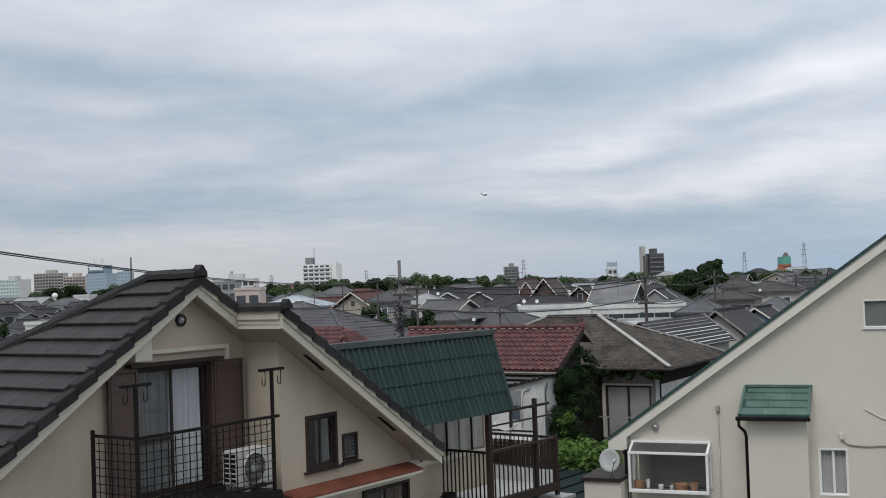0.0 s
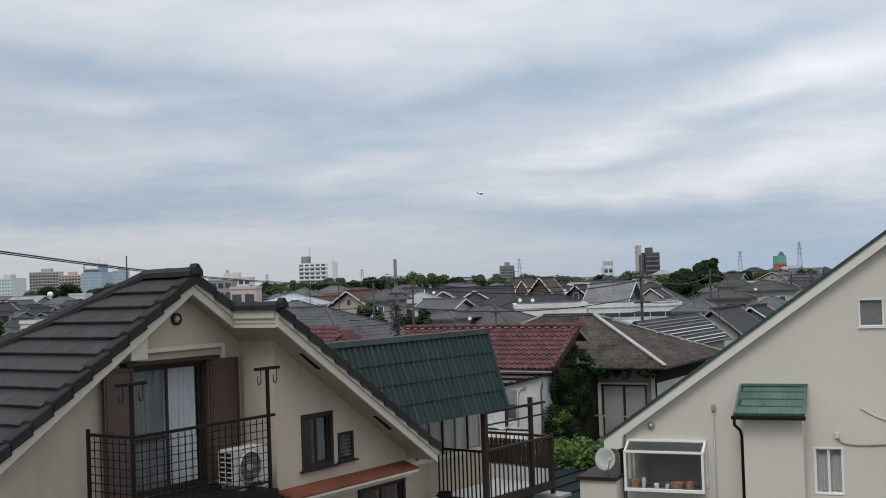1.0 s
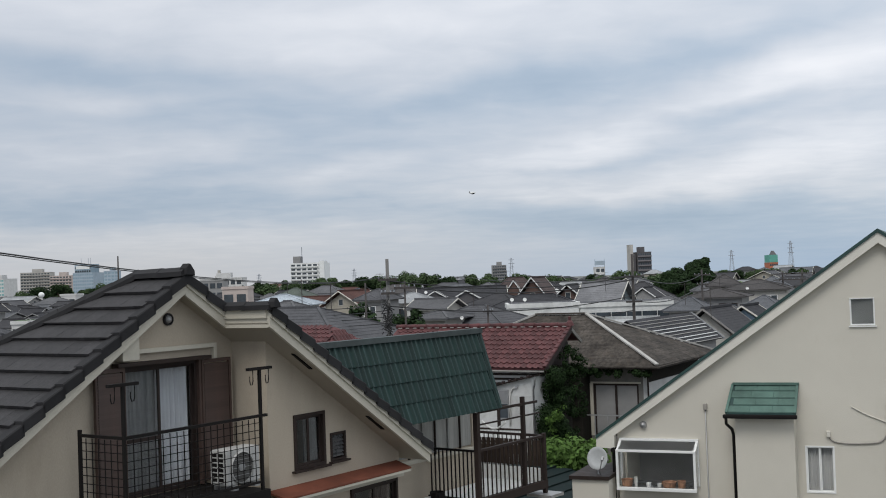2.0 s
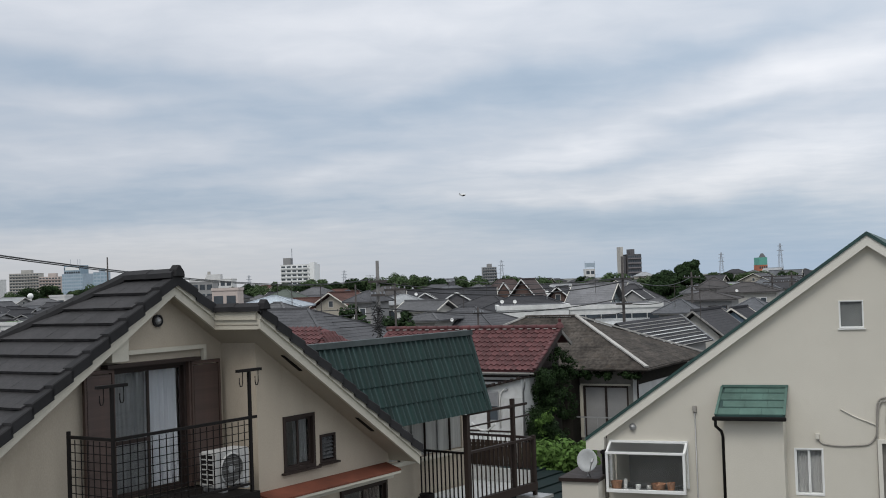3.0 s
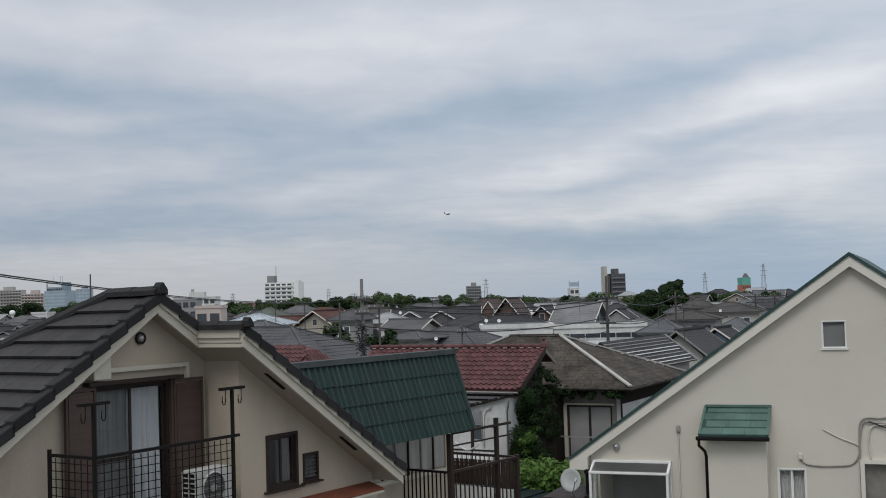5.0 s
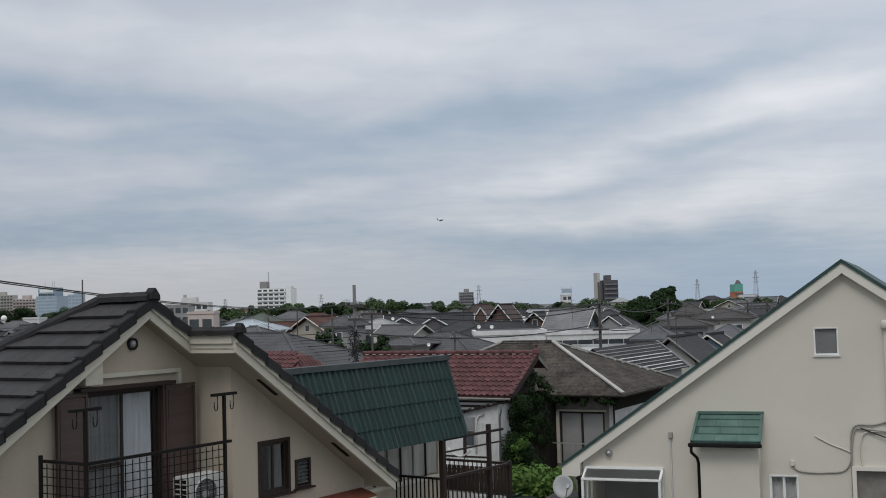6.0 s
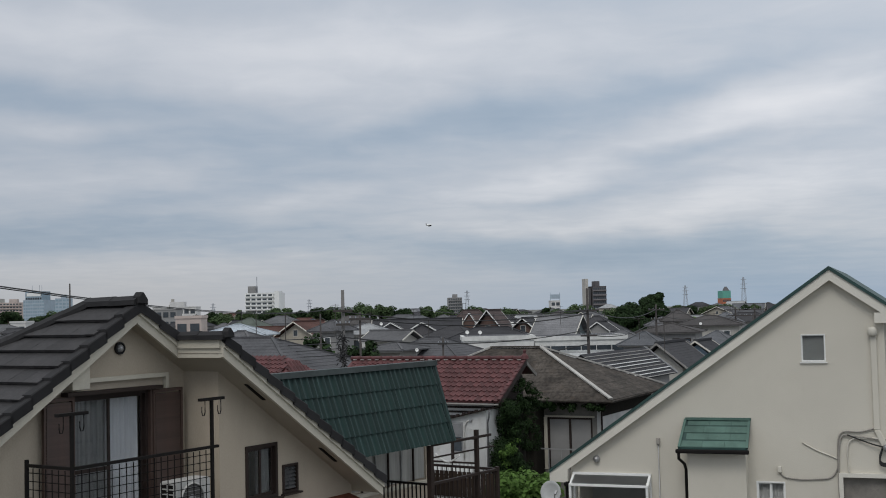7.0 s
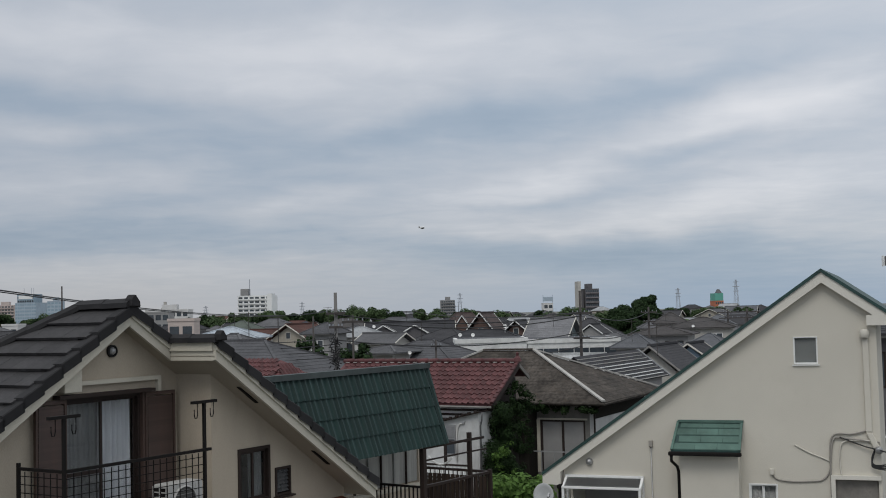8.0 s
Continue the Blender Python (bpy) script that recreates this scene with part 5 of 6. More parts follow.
verge_tiles(A0, STEP_A - 0.04, 0.90)
verge_tiles(STEP_A, A0 + EAVE, 0.0)


def ridge_tiles(p, q, step=0.42, k=1.0):
    """Angled cap tiles laid one over the next."""
    p, q = Vector(p), Vector(q)
    n = max(round((q - p).length / step), 1)
    way = (q - p) / n
    side = way.cross(Vector((0, 0, 1))).normalized()
    for i in range(n):
        a, b = p + way * i, p + way * (i + 1.08)
        ring = lambda c, up: [c - side * 0.135 * k + Vector((0, 0, up - 0.11)), c + side * 0.135 * k + Vector((0, 0, up - 0.11)), c + side * 0.125 * k + Vector((0, 0, up - 0.04)), c + side * 0.03 * k + Vector((0, 0, up + 0.022 * k)), c - side * 0.03 * k + Vector((0, 0, up + 0.022 * k)), c - side * 0.125 * k + Vector((0, 0, up - 0.04))]
        part("ridge_tile", Shape().hexa(ring(a, 0.008), ring(b, 0.0)), "slate_edge", roof)


ridge_tiles((A0, 0.84, TOP + 0.035), (A0, RIDGE_END, TOP + 0.03), 0.5)
ridge_tiles((A0, RIDGE_END, TOP + 0.035), (A0 - EAVE, RIDGE_END + EAVE, TOP - S * EAVE + 0.035), 0.42, 0.95)
ridge_tiles((A0, RIDGE_END, TOP - 0.015), (A0 + EAVE, RIDGE_END + EAVE, TOP - S * EAVE - 0.015))
ridge_tiles((STEP_A + 0.02, -0.05, roof_z(STEP_A, 0) + 0.01), (STEP_A + 0.02, 0.95, roof_z(STEP_A, 0) + 0.01), 0.5, 0.7)


def ridge_end(a, b, z, k=1.0):
    """The angled knob tile that closes a ridge above the verge."""
    outline = [(-0.13, -0.13), (0.15, -0.14), (0.14, -0.04), (0.02, 0.115), (-0.03, 0.115), (-0.115, 0.02)]
    ring = lambda y, grow: [(a + x * k * grow, y, z + h * k * grow) for x, h in outline]
    part("ridge_end", Shape().loft([ring(b, 0.92), ring(b + 0.03, 1.0), ring(b + 0.19 * k, 1.0), ring(b + 0.21 * k, 0.9)]), "slate_edge", roof, "angled dark ridge end tile", bevel=0.008)


ridge_end(A0, 0.79, TOP + 0.035, 0.68)
ridge_end(STEP_A + 0.02, -0.13, roof_z(STEP_A, 0) + 0.012, 0.58)


# ---- the town behind ----
town_rng = random.Random(21)


def face_window(parent, x, z, w, h, y, pale):
    """A framed window on the wall face at y."""
    out = -0.03 if y < 0 else 0.03
    y0, y1 = sorted((y + out * 0.1, y + out))
    f = part("window", Shape().box(x, x + w, y0, y1, z, z + h), "white" if pale else "brown_alu", parent)
    y0, y1 = sorted((y + out * 1.05, y + out * 1.3))
    t = 0.07
    part("pane", Shape().box(x + t, x + w / 2 - t / 2, y0, y1, z + t, z + h - t), "far_pane_pale" if pale else "far_pane", f)
    part("pane", Shape().box(x + w / 2 + t / 2, x + w - t, y0, y1, z + t, z + h - t), "far_pane", f)


def town_house(x, y, turn, length, width, eave, ridge, hipped, wall, roofing, label, over=0.45, windows=True, verge="fascia_light"):
    """A dwelling: walls, windows, a gabled or hipped roof in stepped courses, its ridge and edges."""
    if len(label.split()) < 4:
        label += " in the crowded town"
    h = thing("town_house", pose(x, y, 0, 0, 0, turn), label, "house", "houses of the town")
    L, W = length / 2, width / 2
    l, w = L - over, W - over
    part("wall", Shape().box(-l, l, -w, w, 0, eave), wall, h)
    n = 11
    z_at = lambda k, up: eave + (ridge - eave) * k / n + (0.014 * up if k else 0)
    if hipped:
        r = max(L - W, 0.15)
        ring = lambda t, z: [(-L + (L - r) * t, -W * (1 - t) - 0.02, z), (L - (L - r) * t, -W * (1 - t) - 0.02, z), (L - (L - r) * t, W * (1 - t) + 0.02, z), (-L + (L - r) * t, W * (1 - t) + 0.02, z)]
        rings = [ring(0, eave - 0.08)]
        for k in range(n):
            rings += [ring(k / n, z_at(k, 1)), ring((k + 1) / n, z_at(k + 1, 0))]
        part("roof", Shape().loft(rings), roofing, h)
        for p, q in [((sx * L, sy * W), (sx * r, 0)) for sx in (-1, 1) for sy in (-1, 1)]:
            part("hip_cap", Shape().beam((*p, eave + 0.03), (*q, ridge + 0.02), 0.14, 0.07), roofing, h)
        part("ridge_cap", Shape().beam((-r, 0, ridge + 0.03), (r, 0, ridge + 0.03), 0.2, 0.12), roofing, h)
    else:
        half = []
        for k in range(n):
            half += [(W * (1 - k / n), z_at(k, 1)), (W * (1 - (k + 1) / n), z_at(k + 1, 0))]
        line = [(-y, z) for y, z in half] + [(y, z) for y, z in reversed(half[:-1])]
        under = [(W, eave - 0.12), (0, ridge - 0.12), (-W, eave - 0.12)]
        part("roof", Shape().loft([[(x, y, z) for y, z in line + under] for x in (-L, L)]), roofing, h)
        for sx in (-1, 1):
            for side in (-1, 1):
                part("bargeboard", Shape().beam((sx * (L + 0.02), side * W, eave - 0.02), (sx * (L + 0.02), 0, ridge - 0.02), 0.05, 0.10), verge, h)
            part("gable_wall", Shape().hexa([(sx * l, -w, eave + 0.001), (sx * l, w, eave + 0.001), (sx * l, 0, ridge - 0.25)], [(sx * (l - 0.1), -w, eave + 0.001), (sx * (l - 0.1), w, eave + 0.001), (sx * (l - 0.1), 0, ridge - 0.25)]), wall, h)
            if ridge - eave > 1.2:
                g = part("gable_window", Shape().box(min(sx * l, sx * (l + 0.03)), max(sx * l, sx * (l + 0.03)), -0.3, 0.3, eave - 0.1, eave + 0.62), "w_beige", h)
                part("pane", Shape().box(min(sx * (l + 0.031), sx * (l + 0.04)), max(sx * (l + 0.031), sx * (l + 0.04)), -0.22, 0.22, eave - 0.02, eave + 0.54), "far_pane", g)
        part("ridge_cap", Shape().beam((-L, 0, ridge + 0.05), (L, 0, ridge + 0.05), 0.22, 0.14), roofing, h)
    part("eave_board", Shape().box(-L + 0.06, L - 0.06, -W + 0.04, -W + 0.12, eave - 0.16, eave - 0.001), verge if not hipped else "concrete", h)
    if windows:
        for z in (eave - 1.75, eave - 4.4):
            if z < 0.5:
                continue
            count = max(int(l * 2 / 2.3), 1)
            for i in range(count):
                cx = -l + (i + 0.5) * 2 * l / count
                ww = town_rng.choice((0.9, 1.3, 1.7))
                ww = min(ww, 2 * l / count - 0.2)
                face_window(h, cx - ww / 2, z, ww, 1.15, -w, town_rng.random() < 0.5)
    return h


town_house(-7.3, 59.0, -30, 11, 7, 6.67, 8.12, 1, "w_grey", "r_grey", "grey hipped-roof house")
town_house(-8.0, 66.0, -30, 6.5, 6, 7.05, 8.35, 1, "w_beige", "r_grey2", "grey-roofed house with a skylight")
town_house(-11.8, 95.0, -8, 5.6, 5, 7.69, 8.49, 1, "w_white", "r_pale", "house with a pale blue metal roof")
town_house(-12.8, 90.0, -30, 4.5, 5, 6.66, 7.86, 1, "w_beige", "r_dark", "small dark-roofed house")
town_house(-18.3, 160.0, -20, 6.5, 6, 7.19, 8.79, 1, "w_beige", "r_green", "grey-green roofed house")
town_house(-14.3, 150.0, -25, 4.5, 5, 6.45, 7.65, 0, "w_beige", "r_rust", "rust-roofed house")
town_house(-8.0, 122.6, 62, 6, 4.6, 7.03, 8.43, 0, "w_cream", "r_rust", "cream gable house with rust-red roof edge")
town_house(-10.5, 170.0, -25, 6, 6, 6.87, 8.37, 1, "w_grey", "r_blue", "blue-grey hipped-roof house")
town_house(-5.0, 112.0, -30, 3.4, 4, 7.6, 8.55, 1, "w_grey", "r_grey", "dark grey two-storey house")
town_house(-1.8, 118.0, -5, 5.5, 5, 7.11, 8.01, 1, "w_white", "r_pale2", "white house with a pale metal roof")
town_house(0.4, 105.0, -30, 4.4, 4.0, 6.75, 7.55, 0, "w_beige", "r_grey2", "white house with a light grey roof")
town_house(0.5, 72.0, -30, 3.2, 4, 7.0, 7.35, 1, "w_beige", "r_grey2", "beige-grey low-roofed house")
town_house(2.9, 74.0, -32, 7.5, 6.5, 6.18, 7.58, 1, "w_grey", "r_grey", "house with a wide grey hipped roof")
town_house(3.4, 132.0, -2, 10, 7, 6.50, 8.30, 0, "w_grey", "r_dark", "long dark-roofed house with small gables")
town_house(6.9, 120.0, -30, 7, 6, 6.33, 7.63, 1, "w_grey", "r_dark2", "dark hipped-roof house")
town_house(8.2, 170.0, -30, 6.5, 7, 6.93, 8.53, 1, "w_grey", "r_grey2", "grey-roofed house")
town_house(9.7, 136.0, -8, 6.0, 4.2, 6.9, 9.15, 1, "w_brown", "r_umber", "brown house with a steep brown-grey roof")
town_house(9.25, 132.6, 84, 2.6, 1.5, 7.75, 8.86, 0, "w_brown", "r_umber", "small white-edged dormer of the brown house", over=0.12, windows=False, verge="white")
town_house(7.7, 133.5, 80, 3.0, 2.4, 6.9, 7.85, 0, "w_brown", "r_umber", "low brown side wing with white bargeboards", over=0.2, verge="white")
town_house(12.0, 132.8, 70, 6, 3.7, 6.85, 9.12, 0, "w_brown", "r_umber", "brown gable house with white bargeboards", verge="white")
town_house(16.4, 160.0, -20, 6, 6, 6.67, 8.27, 1, "w_grey", "r_dark", "dark-roofed house")
town_house(14.8, 124.3, 70, 5, 3.2, 6.87, 8.22, 0, "w_brown", "r_dark", "brown dormer house with white bargeboards", verge="white")
town_house(9.2, 104.0, -10, 9, 6, 6.44, 7.64, 1, "w_grey", "r_dark", "house with a low dark hipped roof")
town_house(15.8, 107.6, -25, 4.3, 5.3, 6.8, 8.5, 0, "w_teal", "r_silver", "gable house with a silvery tiled roof")
town_house(23.4, 131.0, -25, 6.2, 5.6, 6.4, 8.15, 1, "w_grey", "r_dark2", "house with a dark hipped roof")
town_house(23.1, 126.6, 65, 4.2, 2.8, 6.6, 7.6, 0, "w_grey", "r_dark2", "low dark gable wing with white bargeboards", over=0.2, verge="white")
town_house(27.2, 170.0, -20, 5, 5, 7.11, 8.11, 0, "w_white", "r_grey2", "pale house with grey roof")
town_house(20.3, 93.0, -25, 3.6, 3.8, 6.2, 7.15, 1, "w_grey", "r_slateblue", "house with a blue-grey hipped roof")
town_house(22.4, 112.0, -25, 6, 6, 5.92, 6.92, 1, "w_beige", "r_grey2", "grey-roofed house")
town_house(12.5, 74.0, -20, 3.4, 4, 5.63, 6.43, 0, "w_white", "r_white", "house with a white corrugated roof")
town_house(17.6, 73.1, 60, 6, 3.8, 5.45, 6.95, 0, "w_beige", "r_dark2", "beige boarded gable house with a dark roof", verge="concrete")
town_house(21.4, 79.7, 60, 4, 2.6, 5.90, 6.80, 0, "w_blue", "r_dark", "small blue gable house with white bargeboards")
town_house(27.1, 112.0, -22, 6, 6, 6.7, 7.45, 1, "w_grey", "r_brown", "house with a brown-grey roof and white windows")
town_house(31.7, 128.0, -12, 4.0, 3.6, 7.5, 8.6, 1, "w_beige", "r_brown", "pale two-storey house with a grey-brown roof")
town_house(44.6, 185.0, -10, 6, 7, 6.98, 8.18, 1, "w_grey", "r_brown", "brown-roofed house among trees")
town_house(35.1, 150.0, -10, 4.5, 5, 6.65, 7.65, 1, "w_beige", "r_grey2", "small grey-roofed house")
town_house(33.6, 122.0, -20, 7, 6, 7.1, 8.01, 1, "w_beige", "r_brown", "house with a brown-grey hipped roof")
town_house(44.0, 150.0, -20, 6, 6, 5.83, 7.33, 1, "w_grey", "r_grey2", "grey-roofed house")
town_house(28.1, 100.0, -28, 4.5, 5, 5.69, 6.89, 1, "w_white", "r_slateblue", "house with a blue-grey roof")
town_house(36.7, 140.0, -20, 6, 6, 4.75, 6.35, 1, "w_grey", "r_dark", "dark-roofed house")
town_house(-56.8, 152.6, 60, 4, 3.4, 7.2, 8.2, 0, "w_grey", "r_dark", "small dark gable house")
town_house(-46.1, 150.0, -20, 4, 4, 6.9, 7.8, 1, "w_beige", "r_dark2", "small dark-roofed house")
town_house(-49.4, 170.0, -20, 4.5, 4.4, 7.2, 8.1, 1, "w_white", "r_grey", "small grey-roofed house")
town_house(-66.5, 210.0, -25, 8, 6, 7.12, 8.52, 1, "w_beige", "r_grey2", "grey-roofed house")
town_house(-79.4, 230.0, -25, 8, 6, 7.38, 8.78, 0, "w_grey", "r_pale2", "light-roofed house")
town_house(-32.8, 200.0, -20, 7, 6, 7.52, 9.02, 1, "w_grey", "r_dark", "dark-roofed house")
town_house(-19.3, 220.0, -20, 8, 6, 7.32, 8.82, 1, "w_beige", "r_grey2", "grey-roofed house")
town_house(-5.9, 210.0, -20, 8, 6, 7.11, 8.61, 1, "w_beige", "r_brown", "brown-roofed house")
town_house(3.5, 240.0, -20, 9, 6, 6.99, 8.49, 1, "w_beige", "r_grey", "grey-roofed house")
town_house(29.1, 230.0, -20, 8, 6, 6.45, 7.95, 1, "w_grey", "r_dark", "dark-roofed house")
town_house(58.5, 190.0, -20, 9, 6, 6.22, 7.62, 1, "w_beige", "r_dark2", "dark-roofed house")

# small white-edged gables on the long dark roof
for x, z in ((0.45, 8.05), (3.75, 8.0)):
    town_house(x, 127.5, 88, 4.0, 3.2, z - 0.95, z, 0, "w_dark", "r_dark", "small white-edged dormer gable on the long roof", over=0.2, windows=False, verge="white")


def block(name, x0, x1, y, depth, z1, wall, storeys, bays, label, balcony=False, pane="far_pane", turn=0.0, roof_room=True, rail=None, far=1.0, gap=0.14):
    """A flat-roofed building with its storeys of windows and a parapet."""
    x0, x1, y, depth, z1 = x0 * far, x1 * far, y * far, depth * far, EYE + (z1 - EYE) * far
    bays = round(bays * (1 + (far - 1) * 0.6))
    w, cx = x1 - x0, (x0 + x1) / 2
    b = thing(name, pose(cx, y, 0, 0, 0, turn), label, "building")
    part("wall", Shape().box(-w / 2, w / 2, 0, depth, 0, z1), wall, b)
    part("parapet", Shape().box(-w / 2 - 0.1, w / 2 + 0.1, -0.1, depth + 0.1, z1 + 0.001, z1 + 0.35), wall, b)
    part("flat_roof", Shape().box(-w / 2 + 0.15, w / 2 - 0.15, 0.15, depth - 0.15, z1 + 0.351, z1 + 0.36), "r_grey", b)
    storeys = storeys if far == 1 else storeys * 2
    sh = 3.0 if storeys > 1 else 2.8
    for k in range(storeys):
        z = z1 - (k + 1) * sh + 0.7
        if z < 1:
            break
        for i in range(bays):
            bw = w / bays
            x = -w / 2 + i * bw
            part("window", Shape().box(x + bw * gap, x + bw * (1 - gap), -0.06, -0.002, z, z + 1.65), pane, b)
            if balcony:
                part("balcony", Shape().box(x + bw * 0.04, x + bw * 0.96, -1.1, -0.062, z - 0.55, z + 0.3), rail or wall, b)
    if roof_room:
        part("roof_room", Shape().box(-w * 0.15, w * 0.2, depth * 0.3, depth * 0.7, z1 + 0.361, z1 + 2.2 * far), wall, b)
    return b


block("office_block", -226, -214.9, 600, 14, 17.2, "w_white", 4, 5, "white office block with teal window bands", pane="w_tealglass", turn=-8, far=1.7)
block("apartment_block", -241.2, -224.4, 700, 14, 21.6, "w_beige", 4, 7, "beige apartment block with balconies", True, turn=6, far=1.7)
block("apartment_block", -217.6, -205.4, 680, 14, 18.9, "w_pink", 4, 5, "brownish apartment block with balconies", True, turn=5, far=1.7)
glass_tower = block("office_tower", -193.1, -181.1, 640, 14, 19.4, "w_bluegrey", 5, 6, "blue-glazed stepped office tower", pane="w_glass", turn=-12, far=1.7)
part("upper_storey", Shape().box(-9.5, 6.8, 2.5, 18, 26.5, 34.6), "w_glass", glass_tower)
part("roof_screen", Shape().box(-8.2, 5.4, 2.38, 2.49, 30.2, 33.3), "white", glass_tower)
for x in (-3.0, 1.2, 2.5):
    part("antenna", Shape().tube([(x * 1.7, 7, 34.6), (x * 1.7, 7, 40.2)], 0.18, 5), "steel_far", glass_tower)
for k in range(2):
    for i in range(7):
        part("window", Shape().box(-9.0 + i * 2.25, -7.3 + i * 2.25, 2.42, 2.498, 27.2 + k * 3.2, 29.0 + k * 3.2), "far_pane", glass_tower)
block("office_block", -184, -178.7, 650, 10, 15.4, "w_tealglass", 3, 2, "teal-glazed low office block", roof_room=False, pane="w_glass", far=1.7)
block("office_block", -170.3, -163.0, 620, 12, 19.6, "w_bluegrey", 4, 3, "blue-grey office block with windows", pane="w_glass", turn=8, far=1.7)
block("low_block", -87.6, -71.6, 450, 12, 12.4, "w_white", 2, 7, "white low flat-roofed block")
block("low_block", -75.5, -66.5, 380, 10, 11.2, "w_grey", 2, 4, "dark low building with white signboards", roof_room=False)
apt = block("apartment_block", -59.1, -45.0, 500, 14, 17.9, "white", 5, 4, "white balconied apartment block with roof tower", True, turn=-6, roof_room=False, far=1.7)
part("roof_tower", Shape().box(-10.7, -5.4, 3.4, 12, 24.3, 29.2), "w_grey", apt)
part("antenna", Shape().tube([(-4.9, 7, 24.2), (-4.9, 7, 36.0)], 0.24, 6), "steel_far", apt)
part("stair_tower", Shape().box(9.4, 12.9, -2.2, 10, 0, 25.4), "white", apt)
dark_apt = block("apartment_tower", 78.9, 84.2, 450, 12, 16.6, "w_dark", 5, 4, "dark apartment tower with a pale stair shaft", True, turn=5, rail="w_mauve", far=1.7)
part("stair_link", Shape().box(-6.99, -5.2, 2.4, 9, 0, 21.0), "w_dark", dark_apt)
part("stair_shaft", Shape().box(-9.0, -7.0, 1.7, 10, 0, 27.0), "w_beige", dark_apt)
block("apartment_block", 36.6, 44.8, 700, 12, 16.0, "w_grey", 4, 4, "distant grey balconied apartment block", True, far=1.7)
sign = block("low_block", 83.6, 88.4, 600, 8, 12.2, "w_white", 2, 2, "white building with a roof signboard", roof_room=False)
part("signboard", Shape().box(-2.6, 2.6, 1, 1.3, 13.4, 15.6).box(-2.5, -2.3, 1.3, 1.5, 12.5, 16.6).box(2.3, 2.5, 1.3, 1.5, 12.5, 16.6), "w_bluegrey", sign)
tower = block("shop_tower", 143.5, 147.1, 500, 8, 11.0, "w_orange", 2, 3, "orange and green painted tower building", roof_room=False, far=1.7)
part("upper_storey", Shape().box(-3.0, 3.0, 0.2, 13, 12.6, 18.0), "w_green", tower)
part("roof_turret", Shape().hexa([(-1.0, 3, 18.0), (3.0, 3, 18.0), (3.0, 8, 18.0), (-1.0, 8, 18.0)], [(0.4, 5, 21.0), (1.6, 5, 21.0), (1.6, 7, 21.0), (0.4, 7, 21.0)]), "w_dark", tower)
block("low_block", 172, 184, 480, 10, 9.6, "w_pink", 1, 5, "low brownish flat building", roof_room=False)
block("low_block", 5.9, 11.4, 92, 5, 6.80, "w_dull", 1, 0, "white flat-roofed building with a plain parapet wall", roof_room=False).matrix_world = pose(8.65, 92, 0, 0, 0, -2)
block("low_block", 12.0, 19.5, 96, 6, 6.56, "w_dull", 1, 6, "white banded flat-roofed building", roof_room=False, gap=0.03)
block("low_block", -26.4, -23.2, 150, 5, 8.95, "w_pink", 2, 2, "pinkish flat-roofed two-storey house", roof_room=False)
block("low_block", -68.6, -65.8, 220, 5, 8.7, "w_white", 2, 2, "small white flat-roofed building", roof_room=False)

# the dark roof with pale battens
stripe = thing("battened_house", pose(13.98, 64.0, 0, 0, 0, 58), "low house with dark metal roof and pale battens", "house")
part("wall", Shape().box(-8.6, -0.2, -1.4, 1.4, 0, 5.55), "w_grey", stripe)
for side in (-1, 1):
    for k in range(9):
        y0, y1, z0, z1 = side * 1.75 * k / 9, side * 1.75 * (k + 1) / 9, 7.0 - 1.36 * k / 9, 7.0 - 1.36 * (k + 1) / 9
        ring = [(-9.0, y0, z0), (0, y0, z0), (0, y1, z1), (-9.0, y1, z1)]
        part("roof_sheet", Shape().hexa([(x, y, z - 0.05) for x, y, z in ring], ring), "r_dark", stripe)
        part("batten", Shape().beam((-9.0, y1, z1 + 0.012 + 0.006 * (k % 3)), (-0.25 * (k * 5 % 3), y1, z1 + 0.012 + 0.006 * (k % 3)), 0.10 if k in (3, 4, 6, 7) else 0.05, 0.03), "white" if k in (3, 4, 6, 7) else "w_hip", stripe)
    part("verge", Shape().beam((0.03, 0, 6.99), (0.03, side * 1.8, 5.6), 0.07, 0.12), "r_pale2", stripe)
part("gable_wall", Shape().hexa([(-0.2, -1.4, 5.551), (-0.2, 1.4, 5.551), (-0.2, 0, 6.85)], [(-0.3, -1.4, 5.551), (-0.3, 1.4, 5.551), (-0.3, 0, 6.85)]), "w_grey", stripe)

# the dark house beyond the gable, and a sign box on its post
town_house(18.6, 38.5, -24, 8.0, 6.0, 8.3, 9.0, 1, "w_dark", "r_dark", "dark grey house close behind the pale gable house")
box = thing("sign_post", pose(26.45, 60, 0), "slim post with a dark white-edged box sign", "sign")
part("post", Shape().tube([(0, 0, 0), (0, 0, 11.9)], 0.06, 8), "pole", box)
part("box", Shape().box(-0.32, -0.061, -0.12, 0.12, 11.13, 11.62), "w_dark", box)
part("edge", Shape().box(-0.36, -0.321, -0.13, 0.13, 11.10, 11.65), "white", box, "white edge strip")

